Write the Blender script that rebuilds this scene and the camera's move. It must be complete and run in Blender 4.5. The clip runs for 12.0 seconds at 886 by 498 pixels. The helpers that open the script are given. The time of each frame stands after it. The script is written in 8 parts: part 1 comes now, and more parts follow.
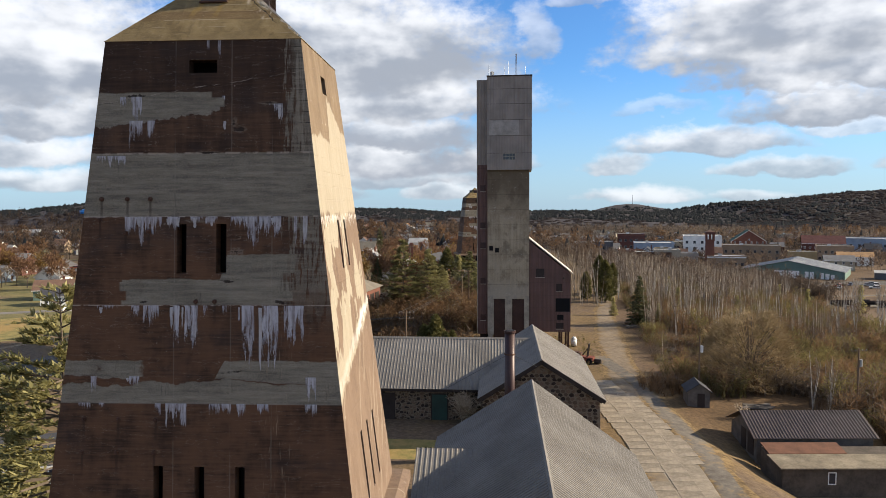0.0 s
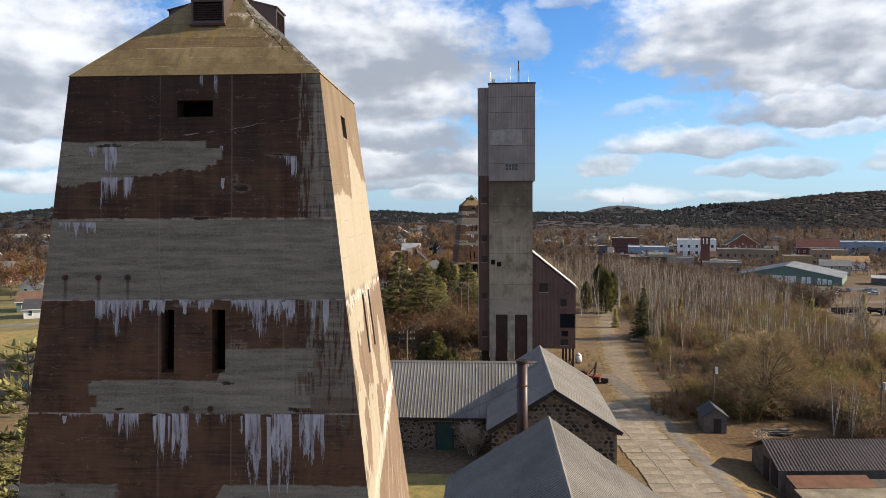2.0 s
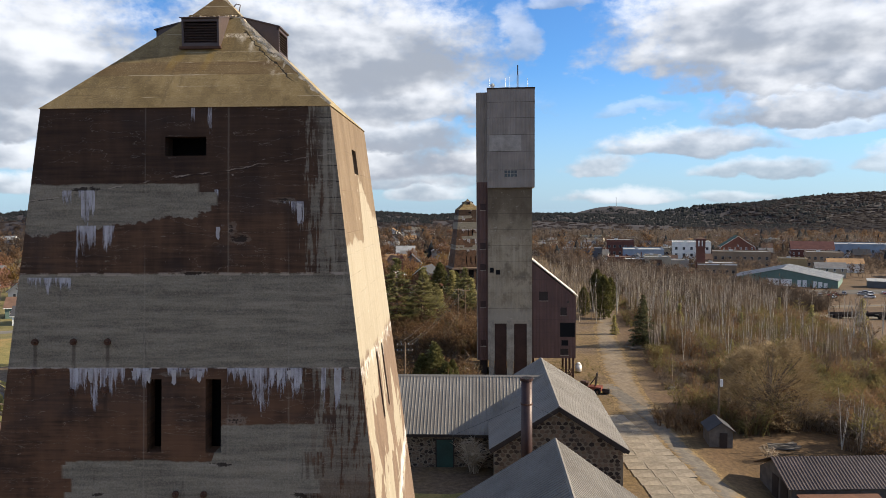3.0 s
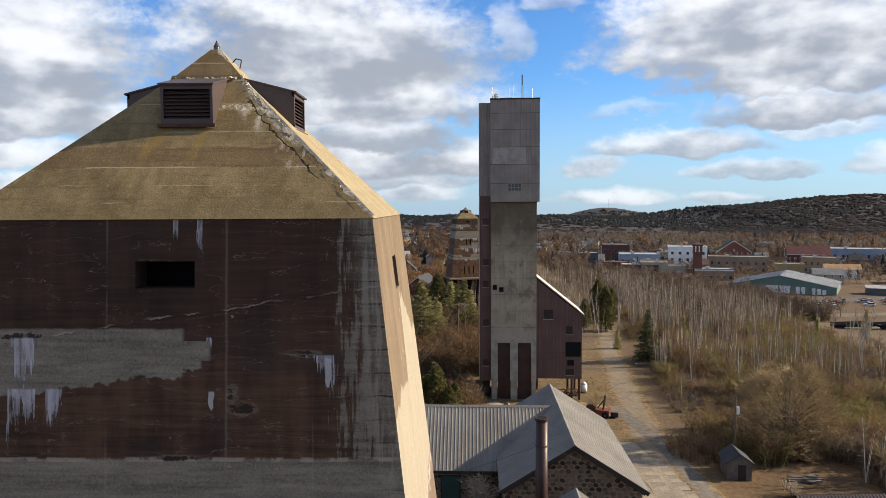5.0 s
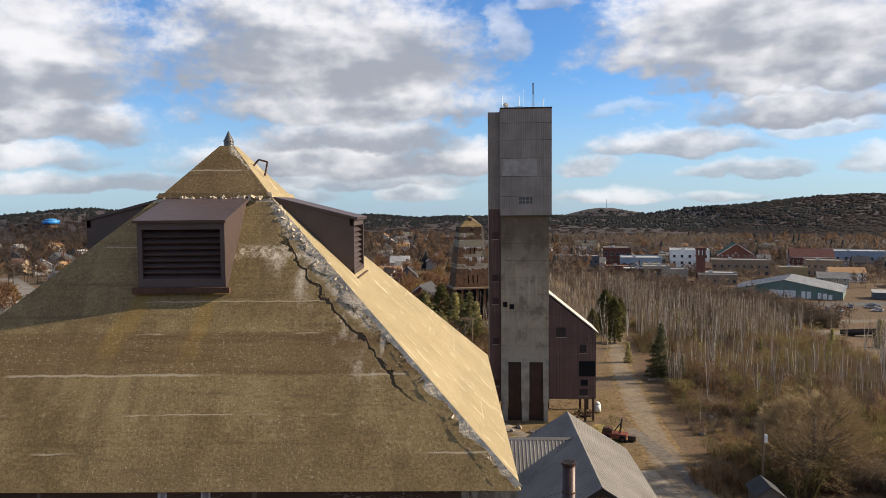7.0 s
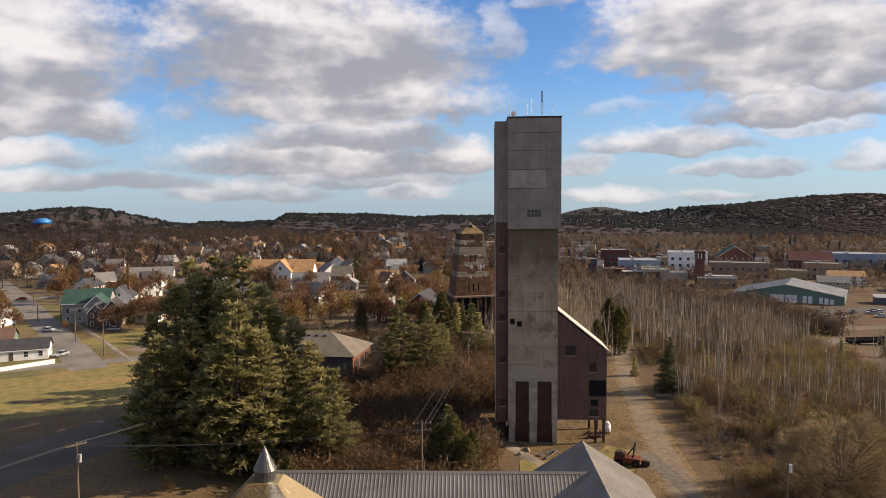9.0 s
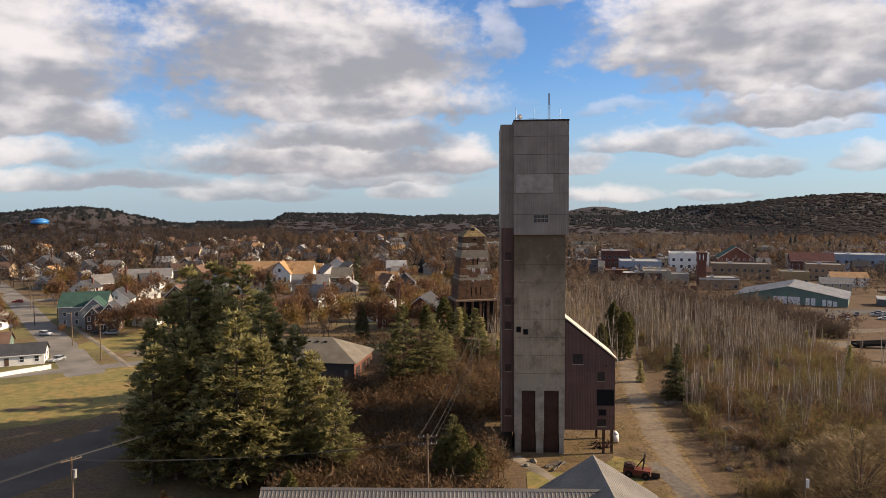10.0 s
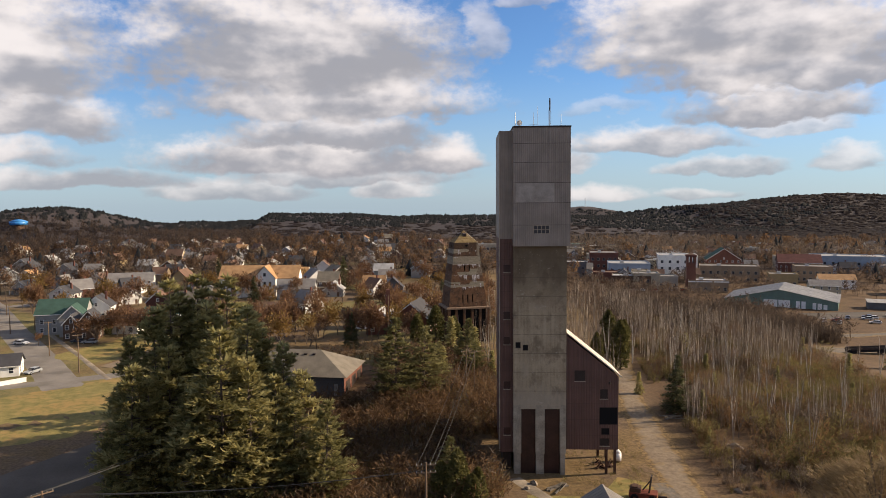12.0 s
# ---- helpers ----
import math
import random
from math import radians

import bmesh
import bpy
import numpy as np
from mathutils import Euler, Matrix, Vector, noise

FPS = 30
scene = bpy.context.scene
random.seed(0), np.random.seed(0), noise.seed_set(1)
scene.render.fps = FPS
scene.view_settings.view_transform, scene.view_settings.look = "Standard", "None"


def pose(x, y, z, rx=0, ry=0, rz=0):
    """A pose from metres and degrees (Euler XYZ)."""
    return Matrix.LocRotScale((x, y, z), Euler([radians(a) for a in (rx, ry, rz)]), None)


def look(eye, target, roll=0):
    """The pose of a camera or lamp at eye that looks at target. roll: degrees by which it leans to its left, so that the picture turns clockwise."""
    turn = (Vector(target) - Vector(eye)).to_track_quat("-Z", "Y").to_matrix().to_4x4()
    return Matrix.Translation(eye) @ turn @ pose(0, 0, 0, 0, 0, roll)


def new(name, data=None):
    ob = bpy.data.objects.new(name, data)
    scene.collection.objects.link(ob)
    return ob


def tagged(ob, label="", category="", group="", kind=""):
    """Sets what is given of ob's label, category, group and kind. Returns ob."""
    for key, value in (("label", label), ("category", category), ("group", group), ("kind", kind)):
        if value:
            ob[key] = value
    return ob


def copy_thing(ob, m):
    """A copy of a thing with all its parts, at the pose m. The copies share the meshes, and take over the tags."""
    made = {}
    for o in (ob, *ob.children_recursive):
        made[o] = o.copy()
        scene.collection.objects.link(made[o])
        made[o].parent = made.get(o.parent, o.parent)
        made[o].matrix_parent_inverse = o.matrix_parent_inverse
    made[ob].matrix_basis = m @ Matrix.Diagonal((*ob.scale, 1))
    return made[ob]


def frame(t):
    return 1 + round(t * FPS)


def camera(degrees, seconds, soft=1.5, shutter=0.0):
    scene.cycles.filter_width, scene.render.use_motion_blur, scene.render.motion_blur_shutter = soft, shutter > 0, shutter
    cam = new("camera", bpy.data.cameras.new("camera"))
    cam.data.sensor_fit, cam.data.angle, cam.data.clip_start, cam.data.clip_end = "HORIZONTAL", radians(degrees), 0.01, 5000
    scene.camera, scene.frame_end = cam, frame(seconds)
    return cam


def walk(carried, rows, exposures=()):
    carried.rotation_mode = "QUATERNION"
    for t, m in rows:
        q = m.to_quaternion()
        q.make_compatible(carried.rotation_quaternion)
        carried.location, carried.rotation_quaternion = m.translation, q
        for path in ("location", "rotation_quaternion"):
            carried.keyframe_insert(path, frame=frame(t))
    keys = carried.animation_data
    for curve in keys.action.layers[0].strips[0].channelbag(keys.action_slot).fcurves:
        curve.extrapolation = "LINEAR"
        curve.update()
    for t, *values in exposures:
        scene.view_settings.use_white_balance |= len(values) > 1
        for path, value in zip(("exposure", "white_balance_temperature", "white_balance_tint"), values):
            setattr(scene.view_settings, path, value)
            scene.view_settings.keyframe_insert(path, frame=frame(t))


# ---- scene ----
cam = camera(64.2, 12.0, soft=0.65)
PATH = [
    (0, (-0.547, -2.472, 28.553), (-0.342, -0.486, 28.428), -0.3),
    (0.5, (-0.876, -1.138, 29.062), (-0.663, 0.847, 28.937), -0.3),
    (1, (-1.244, 0.244, 29.59), (-1.021, 2.228, 29.466), -0.3),
    (1.5, (-1.543, 1.551, 30.087), (-1.316, 3.534, 29.966), -0.4),
    (2, (-1.787, 2.895, 30.651), (-1.555, 4.878, 30.529), -0.4),
    (2.5, (-2.103, 4.281, 31.239), (-1.858, 6.262, 31.117), -0.4),
    (3, (-2.313, 5.545, 31.87), (-2.062, 7.525, 31.749), -0.4),
    (5, (-3.236, 10.758, 34.383), (-2.963, 12.736, 34.263), -0.3),
    (5.5, (-3.525, 12.162, 34.931), (-3.251, 14.14, 34.811), -0.4),
    (6, (-3.741, 13.488, 35.543), (-3.464, 15.465, 35.422), -0.5),
    (6.5, (-3.989, 14.819, 36.157), (-3.711, 16.796, 36.037), -0.5),
    (7, (-4.315, 16.197, 36.732), (-4.034, 18.173, 36.612), -0.5),
    (9, (-5.300, 21.448, 39.095), (-5.002, 23.423, 38.970), -0.4),
    (9.5, (-5.583, 22.787, 39.548), (-5.285, 24.762, 39.423), -0.4),
    (10, (-5.834, 24.248, 40.036), (-5.532, 26.222, 39.909), -0.4),
    (10.5, (-6.056, 25.660, 40.502), (-5.731, 27.631, 40.375), -0.3),
    (11, (-6.226, 27.073, 40.916), (-5.898, 29.043, 40.787), -0.3),
    (11.5, (-6.379, 28.493, 41.371), (-6.039, 30.462, 41.243), -0.3),
    (12, (-6.638, 29.762, 41.645), (-6.294, 31.729, 41.516), -0.4),
]
walk(cam, [(t, look(eye, target, roll)) for t, eye, target, roll in PATH], exposures=[(0.0, 0.92, 6150, 10), (3.0, 0.92, 6100, 10), (6.5, 0.84, 6250, 11), (9.0, 0.70, 6700, 16), (12.0, 0.70, 6800, 16)])

# ---- world, sun ----
SUN_AZ, SUN_EL = -2.0, 25.0          # degrees from +x towards +y, and height
sun_vec = Vector((math.cos(radians(SUN_EL)) * math.cos(radians(SUN_AZ)), math.cos(radians(SUN_EL)) * math.sin(radians(SUN_AZ)), math.sin(radians(SUN_EL))))


class S:
    """A node socket with arithmetic."""

    def __init__(self, nt, out):
        self.nt, self.out = nt, out

    def op(self, kind, *others, clamp=False):
        n = self.nt.nodes.new("ShaderNodeMath")
        n.operation, n.use_clamp = kind, clamp
        for k, o in enumerate((self, *others)):
            if isinstance(o, S):
                self.nt.links.new(o.out, n.inputs[k])
            else:
                n.inputs[k].default_value = o
        return S(self.nt, n.outputs[0])

    def __add__(self, o):
        return self.op("ADD", o)

    def __radd__(self, o):
        return self.op("ADD", o)

    def __sub__(self, o):
        return self.op("SUBTRACT", o)

    def __rsub__(self, o):
        return (self * -1.0) + o

    def __mul__(self, o):
        return self.op("MULTIPLY", o)

    def __rmul__(self, o):
        return self.op("MULTIPLY", o)

    def __truediv__(self, o):
        return self.op("DIVIDE", o)

    def top(self, o):
        return self.op("MAXIMUM", o)

    def low(self, o):
        return self.op("MINIMUM", o)

    def absolute(self):
        return self.op("ABSOLUTE")

    def step(self, a, b):
        """0 below a, 1 above b, smooth between; reversed when a > b."""
        n = self.nt.nodes.new("ShaderNodeMapRange")
        n.interpolation_type = "SMOOTHSTEP"
        self.nt.links.new(self.out, n.inputs[0])
        lo, hi, y0, y1 = (a, b, 0.0, 1.0) if a < b else (b, a, 1.0, 0.0)
        for k, v in zip((1, 2, 3, 4), (lo, hi, y0, y1)):
            n.inputs[k].default_value = v
        return S(self.nt, n.outputs[0])

    def bump_of(self, mid, half):
        """1 at mid, falling to 0 at mid +- half."""
        return ((self - mid).absolute()).step(half, half * 0.3)

    def swell(self, mid, half):
        """A soft rise of 1 at mid that dies away past mid +- half."""
        d = (self - mid) / half
        return (d * d * -2.0).op("EXPONENT")


def split(nt, vec):
    n = nt.nodes.new("ShaderNodeSeparateXYZ")
    nt.links.new(vec, n.inputs[0])
    return S(nt, n.outputs[0]), S(nt, n.outputs[1]), S(nt, n.outputs[2])


def joined(nt, x, y, z):
    n = nt.nodes.new("ShaderNodeCombineXYZ")
    for k, v in enumerate((x, y, z)):
        if isinstance(v, S):
            nt.links.new(v.out, n.inputs[k])
        else:
            n.inputs[k].default_value = v
    return n.outputs[0]


def noisy(nt, vec, scale, detail=4.0, rough=0.55, distort=0.0):
    n = nt.nodes.new("ShaderNodeTexNoise")
    nt.links.new(vec, n.inputs["Vector"])
    for key, v in (("Scale", scale), ("Detail", detail), ("Roughness", rough), ("Distortion", distort)):
        n.inputs[key].default_value = v
    return S(nt, n.outputs[0])


def cells(nt, vec, scale, feature="F1", out="Distance"):
    n = nt.nodes.new("ShaderNodeTexVoronoi")
    n.feature = feature
    nt.links.new(vec, n.inputs["Vector"])
    n.inputs["Scale"].default_value = scale
    return S(nt, n.outputs[out])


def blend(nt, f, a, b):
    """Colour a where f is 0, b where f is 1; a and b are colours or sockets."""
    n = nt.nodes.new("ShaderNodeMix")
    n.data_type = "RGBA"
    if isinstance(f, S):
        nt.links.new(f.out, n.inputs[0])
    else:
        n.inputs[0].default_value = f
    for k, v in ((6, a), (7, b)):
        if isinstance(v, S):
            nt.links.new(v.out, n.inputs[k])
        else:
            n.inputs[k].default_value = (*v, 1.0)
    return S(nt, n.outputs[2])


world = bpy.data.worlds.new("sky")
scene.world = world
world.use_nodes = True
wt = world.node_tree
wt.nodes.clear()
sky = wt.nodes.new("ShaderNodeTexSky")
sky.sky_type, sky.sun_disc = "NISHITA", False
sky.sun_elevation, sky.sun_rotation = radians(SUN_EL), radians(90.0 - SUN_AZ)
sky.altitude, sky.air_density, sky.dust_density, sky.ozone_density = 450, 1.0, 0.6, 2.0
tc = wt.nodes.new("ShaderNodeTexCoord")
dx, dy, dz = split(wt, tc.outputs["Generated"])
up = dz.top(-0.06)


def cloud_field(lift):
    """Broken cumulus on a flat layer; lift looks that much higher up the sky."""
    h = (up + lift) + 0.34
    px, py = dx / h, dy / h
    big = noisy(wt, joined(wt, px * 1.35 + 5.3, py * 1.5 + 1.7, 0.4), 1.0, 2.0, 0.5)
    fine = noisy(wt, joined(wt, px * 2.0, py * 2.0, 2.0), 1.9, 9.0, 0.56, 0.15)
    puff = cells(wt, joined(wt, px * 2.6 + fine * 0.5, py * 2.6, 5.0), 3.2, "SMOOTH_F1")
    return big * 0.62 + fine * 0.50 + puff * -0.10 + 0.012


az = dx.op("ARCTAN2", dy)           # radians to the right of +y
lift = dz / (dx * dx + dy * dy).op("SQRT").top(0.02)
# cumulus in rows, the far ones drawn first: azimuth and half width, height of the flat base, rise and sag, all in degrees; then how solid and how grey
LOW_ROWS = (
    (22.0, 5.0, 0.5, 1.1, 0.4, 0.8, 0.15), (30.0, 3.0, 0.5, 0.7, 0.3, 0.6, 0.1), (-7.0, 6.5, 0.7, 1.5, 0.4, 0.75, 0.35), (6.5, 4.0, 0.8, 1.4, 0.4, 0.8, 0.15), (-19.0, 10.0, 1.6, 1.2, 0.4, 0.85, 0.5),
    (2.0, 10.0, 1.9, 1.5, 0.5, 0.8, 0.45), (31.5, 4.6, 2.4, 1.1, 0.35, 0.75, 0.1), (40.5, 3.0, 2.8, 1.2, 0.4, 0.7, 0.1), (19.8, 3.2, 2.8, 1.3, 0.4, 0.8, 0.2),
)
MIDDLE_ROWS = (
    (-1.5, 13.0, 2.9, 3.0, 0.7, 1.0, 0.45), (9.8, 4.0, 3.0, 2.6, 0.6, 1.0, 0.05), (-26.0, 9.0, 3.3, 2.2, 0.6, 0.95, 0.4), (25.8, 7.0, 4.1, 2.0, 0.5, 0.9, 0.2), (36.0, 4.0, 5.0, 1.4, 0.4, 0.7, 0.2),
    (1.0, 8.5, 5.1, 2.7, 0.7, 0.95, 0.75), (-21.0, 8.5, 5.4, 3.4, 0.8, 1.0, 0.5), (34.5, 7.6, 6.3, 3.0, 0.7, 1.0, 0.6),
)
HIGH_ROWS = (
    (1.5, 13.0, 7.3, 5.4, 0.9, 1.0, 0.45), (35.5, 11.0, 8.6, 4.4, 0.8, 1.0, 0.5), (-24.0, 11.0, 8.8, 10.0, 1.8, 1.0, 0.45), (32.0, 13.0, 11.0, 10.0, 1.6, 1.0, 0.22), (-1.5, 14.2, 10.2, 9.5, 1.6, 1.0, 0.5),
    (13.0, 2.0, 12.6, 3.6, 1.2, 0.55, 0.1), (16.8, 2.6, 15.2, 1.8, 0.6, 0.5, 0.1), (22.5, 3.4, 7.0, 1.0, 0.4, 0.32, 0.1), (-1.0, 60.0, 24.0, 8.0, 3.0, 0.9, 0.4),
)
ripple = joined(wt, az * 1.0, lift * 1.7, 0.3)
billow = noisy(wt, ripple, 9.0, 5.0, 0.52)
billow_up = noisy(wt, joined(wt, az + 7.0, lift * 1.9, 1.9), 11.0, 5.0, 0.55)
curl = noisy(wt, joined(wt, az + 3.0, lift * 1.5, 4.4), 26.0, 3.5, 0.5)
shape = noisy(wt, joined(wt, az + 1.0, lift * 2.6, 7.7), 11.0, 2.5, 0.45)
wu = az + (billow - 0.5) * 0.13 + (curl - 0.5) * 0.03
wv = lift + ((billow_up - 0.5) * 0.075 + (curl - 0.5) * 0.022) * (lift * 5.0 + 0.25).low(1.0)
fluff = noisy(wt, joined(wt, az + 5.0, lift * 1.3, 6.1), 70.0, 4.0, 0.6)
haze = lift.step(0.20, 0.0) * 0.62
sky_stack = []
for a, w, base, rise, sag, solidness, greyness in (*LOW_ROWS, *MIDDLE_ROWS, *HIGH_ROWS):
    across = (wu - radians(a)) * (1.0 / radians(w))
    over = wv - math.tan(radians(base))
    tall = over * (1.0 / radians(rise))
    r = tall.top(over * (-1.0 / radians(sag)))
    body = (across * across * -1.0 + 1.0) - r * r
    alpha = (body + (curl - 0.5) * 0.9 + (fluff - 0.5) * 0.7).step(-0.25, 0.75) * solidness
    lit = (tall * 0.75 + (shape - 0.5) * 1.9 + (billow - 0.5) * 1.5 + (curl - 0.5) * 0.9 - greyness * 0.62).step(-0.55, 0.62)
    sky_stack.append((alpha, lit))
sky_col = wt.nodes.new("ShaderNodeMix")
sky_col.data_type, sky_col.blend_type = "RGBA", "MULTIPLY"
sky_col.inputs[0].default_value = 1.0
wt.links.new(sky.outputs[0], sky_col.inputs[6])
sky_col.inputs[7].default_value = (0.092, 0.143, 0.196, 1.0)
clear = blend(wt, haze, S(wt, sky_col.outputs[2]), (0.58, 0.74, 0.90))
# broken cloud over the rest of the sky
beyond = az.absolute().step(0.75, 0.95).top(lift.step(0.42, 0.55))
here, above = cloud_field(0.0), cloud_field(0.030)
final = blend(wt, here.step(0.445, 0.545) * beyond * 0.96, clear, blend(wt, (above * 0.95 + here * 0.10).step(0.495, 0.69), (1.0, 1.0, 1.0), (0.42, 0.448, 0.505)))
for alpha, lit in sky_stack:
    final = blend(wt, alpha * 0.97, final, blend(wt, lit, (0.47, 0.50, 0.555), (1.16, 1.14, 1.12)))
bg = wt.nodes.new("ShaderNodeBackground")
bg.inputs["Strength"].default_value = 0.48
wt.links.new(final.out, bg.inputs["Color"])
wo = wt.nodes.new("ShaderNodeOutputWorld")
wt.links.new(bg.outputs[0], wo.inputs[0])

sun = new("sun", bpy.data.lights.new("sun", "SUN"))
sun.data.energy, sun.data.angle, sun.data.color = 5.0, radians(0.53), (1.0, 0.84, 0.61)
sun.matrix_world = look(sun_vec * 200, (0, 0, 0))

# ---- materials ----


def material(name, build, rough=0.8, metal=0.0, bump=0.0):
    """A material from build(nt, object coordinates), which returns colour and, if any, height and roughness sockets."""
    m = bpy.data.materials.new(name)
    m.use_nodes = True
    nt = m.node_tree
    p = nt.nodes["Principled BSDF"]
    co = nt.nodes.new("ShaderNodeTexCoord").outputs["Object"]
    got = build(nt, co)
    col, height, gloss = (*got, None, None)[:3] if isinstance(got, tuple) else (got, None, None)
    nt.links.new(col.out, p.inputs["Base Color"])
    p.inputs["Roughness"].default_value, p.inputs["Metallic"].default_value = rough, metal
    p.inputs["Specular IOR Level"].default_value = 0.25 if rough > 0.6 else 0.5
    if gloss is not None:
        nt.links.new(gloss.out, p.inputs["Roughness"])
    if height is not None and bump:
        b = nt.nodes.new("ShaderNodeBump")
        b.inputs["Strength"].default_value, b.inputs["Distance"].default_value = 1.0, bump
        nt.links.new(height.out, b.inputs["Height"])
        nt.links.new(b.outputs[0], p.inputs["Normal"])
    return m


def tint(c, k):
    return tuple(min(1.0, v * k) for v in c)


def worn(name, c, rough=0.8, metal=0.0, fine=9.0, coarse=0.7, spread=0.35, bump=0.01, vary=0.0):
    """One colour with grain and broad stains; vary: how far single objects differ."""

    def build(nt, co):
        a, b = noisy(nt, co, coarse, 3.0), noisy(nt, co, fine, 5.0, 0.65)
        f = (a * 0.6 + b * 0.4).step(0.25, 0.75)
        col = blend(nt, f, tint(c, 1 - spread), tint(c, 1 + spread))
        if vary:
            r = S(nt, nt.nodes.new("ShaderNodeObjectInfo").outputs["Random"])
            col = blend(nt, r * vary, col, tint(c, 0.4))
        return col, b

    return material(name, build, rough, metal, bump)


def plain(name, c, rough=0.6, metal=0.0):
    return worn(name, c, rough, metal, 4.0, 0.5, 0.15, 0.004)


def leafy(name, c, c2, scale=0.35, glow=0.3):
    """Foliage that varies from clump to clump and from tree to tree."""

    def build(nt, co):
        g = nt.nodes.new("ShaderNodeNewGeometry")
        isl = S(nt, g.outputs["Random Per Island"])
        r = S(nt, nt.nodes.new("ShaderNodeObjectInfo").outputs["Random"])
        f = (noisy(nt, co, scale, 2.0) * 0.7 + isl * 0.5 + r * 0.3 - 0.25).step(0.1, 0.9)
        return blend(nt, f, c, c2)

    m = material(name, build, 0.75)
    nt = m.node_tree
    p, out = nt.nodes["Principled BSDF"], nt.nodes["Material Output"]
    through_light, mix = nt.nodes.new("ShaderNodeBsdfTranslucent"), nt.nodes.new("ShaderNodeMixShader")
    nt.links.new(p.inputs["Base Color"].links[0].from_socket, through_light.inputs["Color"])
    mix.inputs[0].default_value = glow
    for a, b in ((p.outputs[0], mix.inputs[1]), (through_light.outputs[0], mix.inputs[2]), (mix.outputs[0], out.inputs["Surface"])):
        nt.links.new(a, b)
    return m


# where lime has run down the shaded tower face: height of the joint, then stretches of x0, x1, longest run
UPPER_LIME = {
    28.14: ((-2.75, -1.45, 0.75), (-2.3, -2.1, 1.25), (-1.25, -0.85, 0.55), (-0.5, 0.45, 0.35), (0.9, 1.4, 0.5), (1.4, 2.65, 0.85), (1.45, 1.9, 1.2), (3.05, 3.2, 1.1), (3.38, 3.55, 1.3)),
    32.24: ((-2.95, -2.75, 0.6), (-2.5, -2.2, 1.1), (-2.6, -2.4, 0.35), (0.6, 0.7, 0.3)),
    31.42: ((-2.65, -2.42, 1.1), (-2.4, -2.15, 0.75), (-2.0, -1.75, 0.7), (0.75, 0.85, 0.3)),
    30.22: ((-3.75, -2.75, 0.45),),
    31.95: ((2.2, 2.35, 0.25), (2.42, 2.68, 0.75)),
    34.14: ((0.05, 0.13, 0.45), (0.45, 0.53, 0.95)),
}
LOWER_LIME = {
    25.14: ((-3.7, -3.0, 0.22), (-2.5, -2.2, 0.55), (-2.1, -1.55, 0.75), (-1.05, -0.85, 1.6), (-0.65, -0.2, 1.75), (0.0, 0.15, 0.5), (0.65, 0.85, 0.45), (1.3, 1.75, 2.3), (2.0, 2.55, 2.3), (2.75, 3.4, 1.6)),
    21.85: ((-4.3, -3.9, 0.32), (-3.6, -3.4, 0.22), (-1.65, -1.48, 0.5), (-1.3, -0.55, 0.95), (0.2, 0.95, 0.5), (1.15, 1.45, 0.6), (1.85, 2.25, 0.45), (3.45, 3.9, 0.5)),
    22.75: ((-3.9, -3.7, 0.75), (-2.55, -2.2, 0.5), (3.5, 3.85, 0.95)),
}
LIME = {**UPPER_LIME, **LOWER_LIME}

PITS = ((1.22, 31.10, 0.26, 0.13), (1.05, 31.35, 0.12, 0.2), (1.15, 26.95, 0.33, 0.16), (0.75, 25.95, 0.5, 0.05), (-2.5, 32.28, 0.55, 0.08), (2.2, 31.98, 0.4, 0.07), (0.1, 30.32, 0.5, 0.05), (-2.0, 25.25, 0.3, 0.05), (2.6, 25.3, 0.35, 0.12), (1.0, 22.9, 0.4, 0.12), (-0.2, 28.0, 0.5, 0.07))
ANCHORS = ((-3.55, 28.75), (-2.65, 28.75), (-1.85, 28.75), (-3.6, 28.05), (-2.7, 27.6), (-1.9, 27.65), (-0.25, 25.28), (0.40, 25.28), (-4.1, 21.3), (-2.9, 21.3), (-1.6, 21.3), (-4.15, 20.2), (-2.95, 20.2), (-1.65, 20.2))


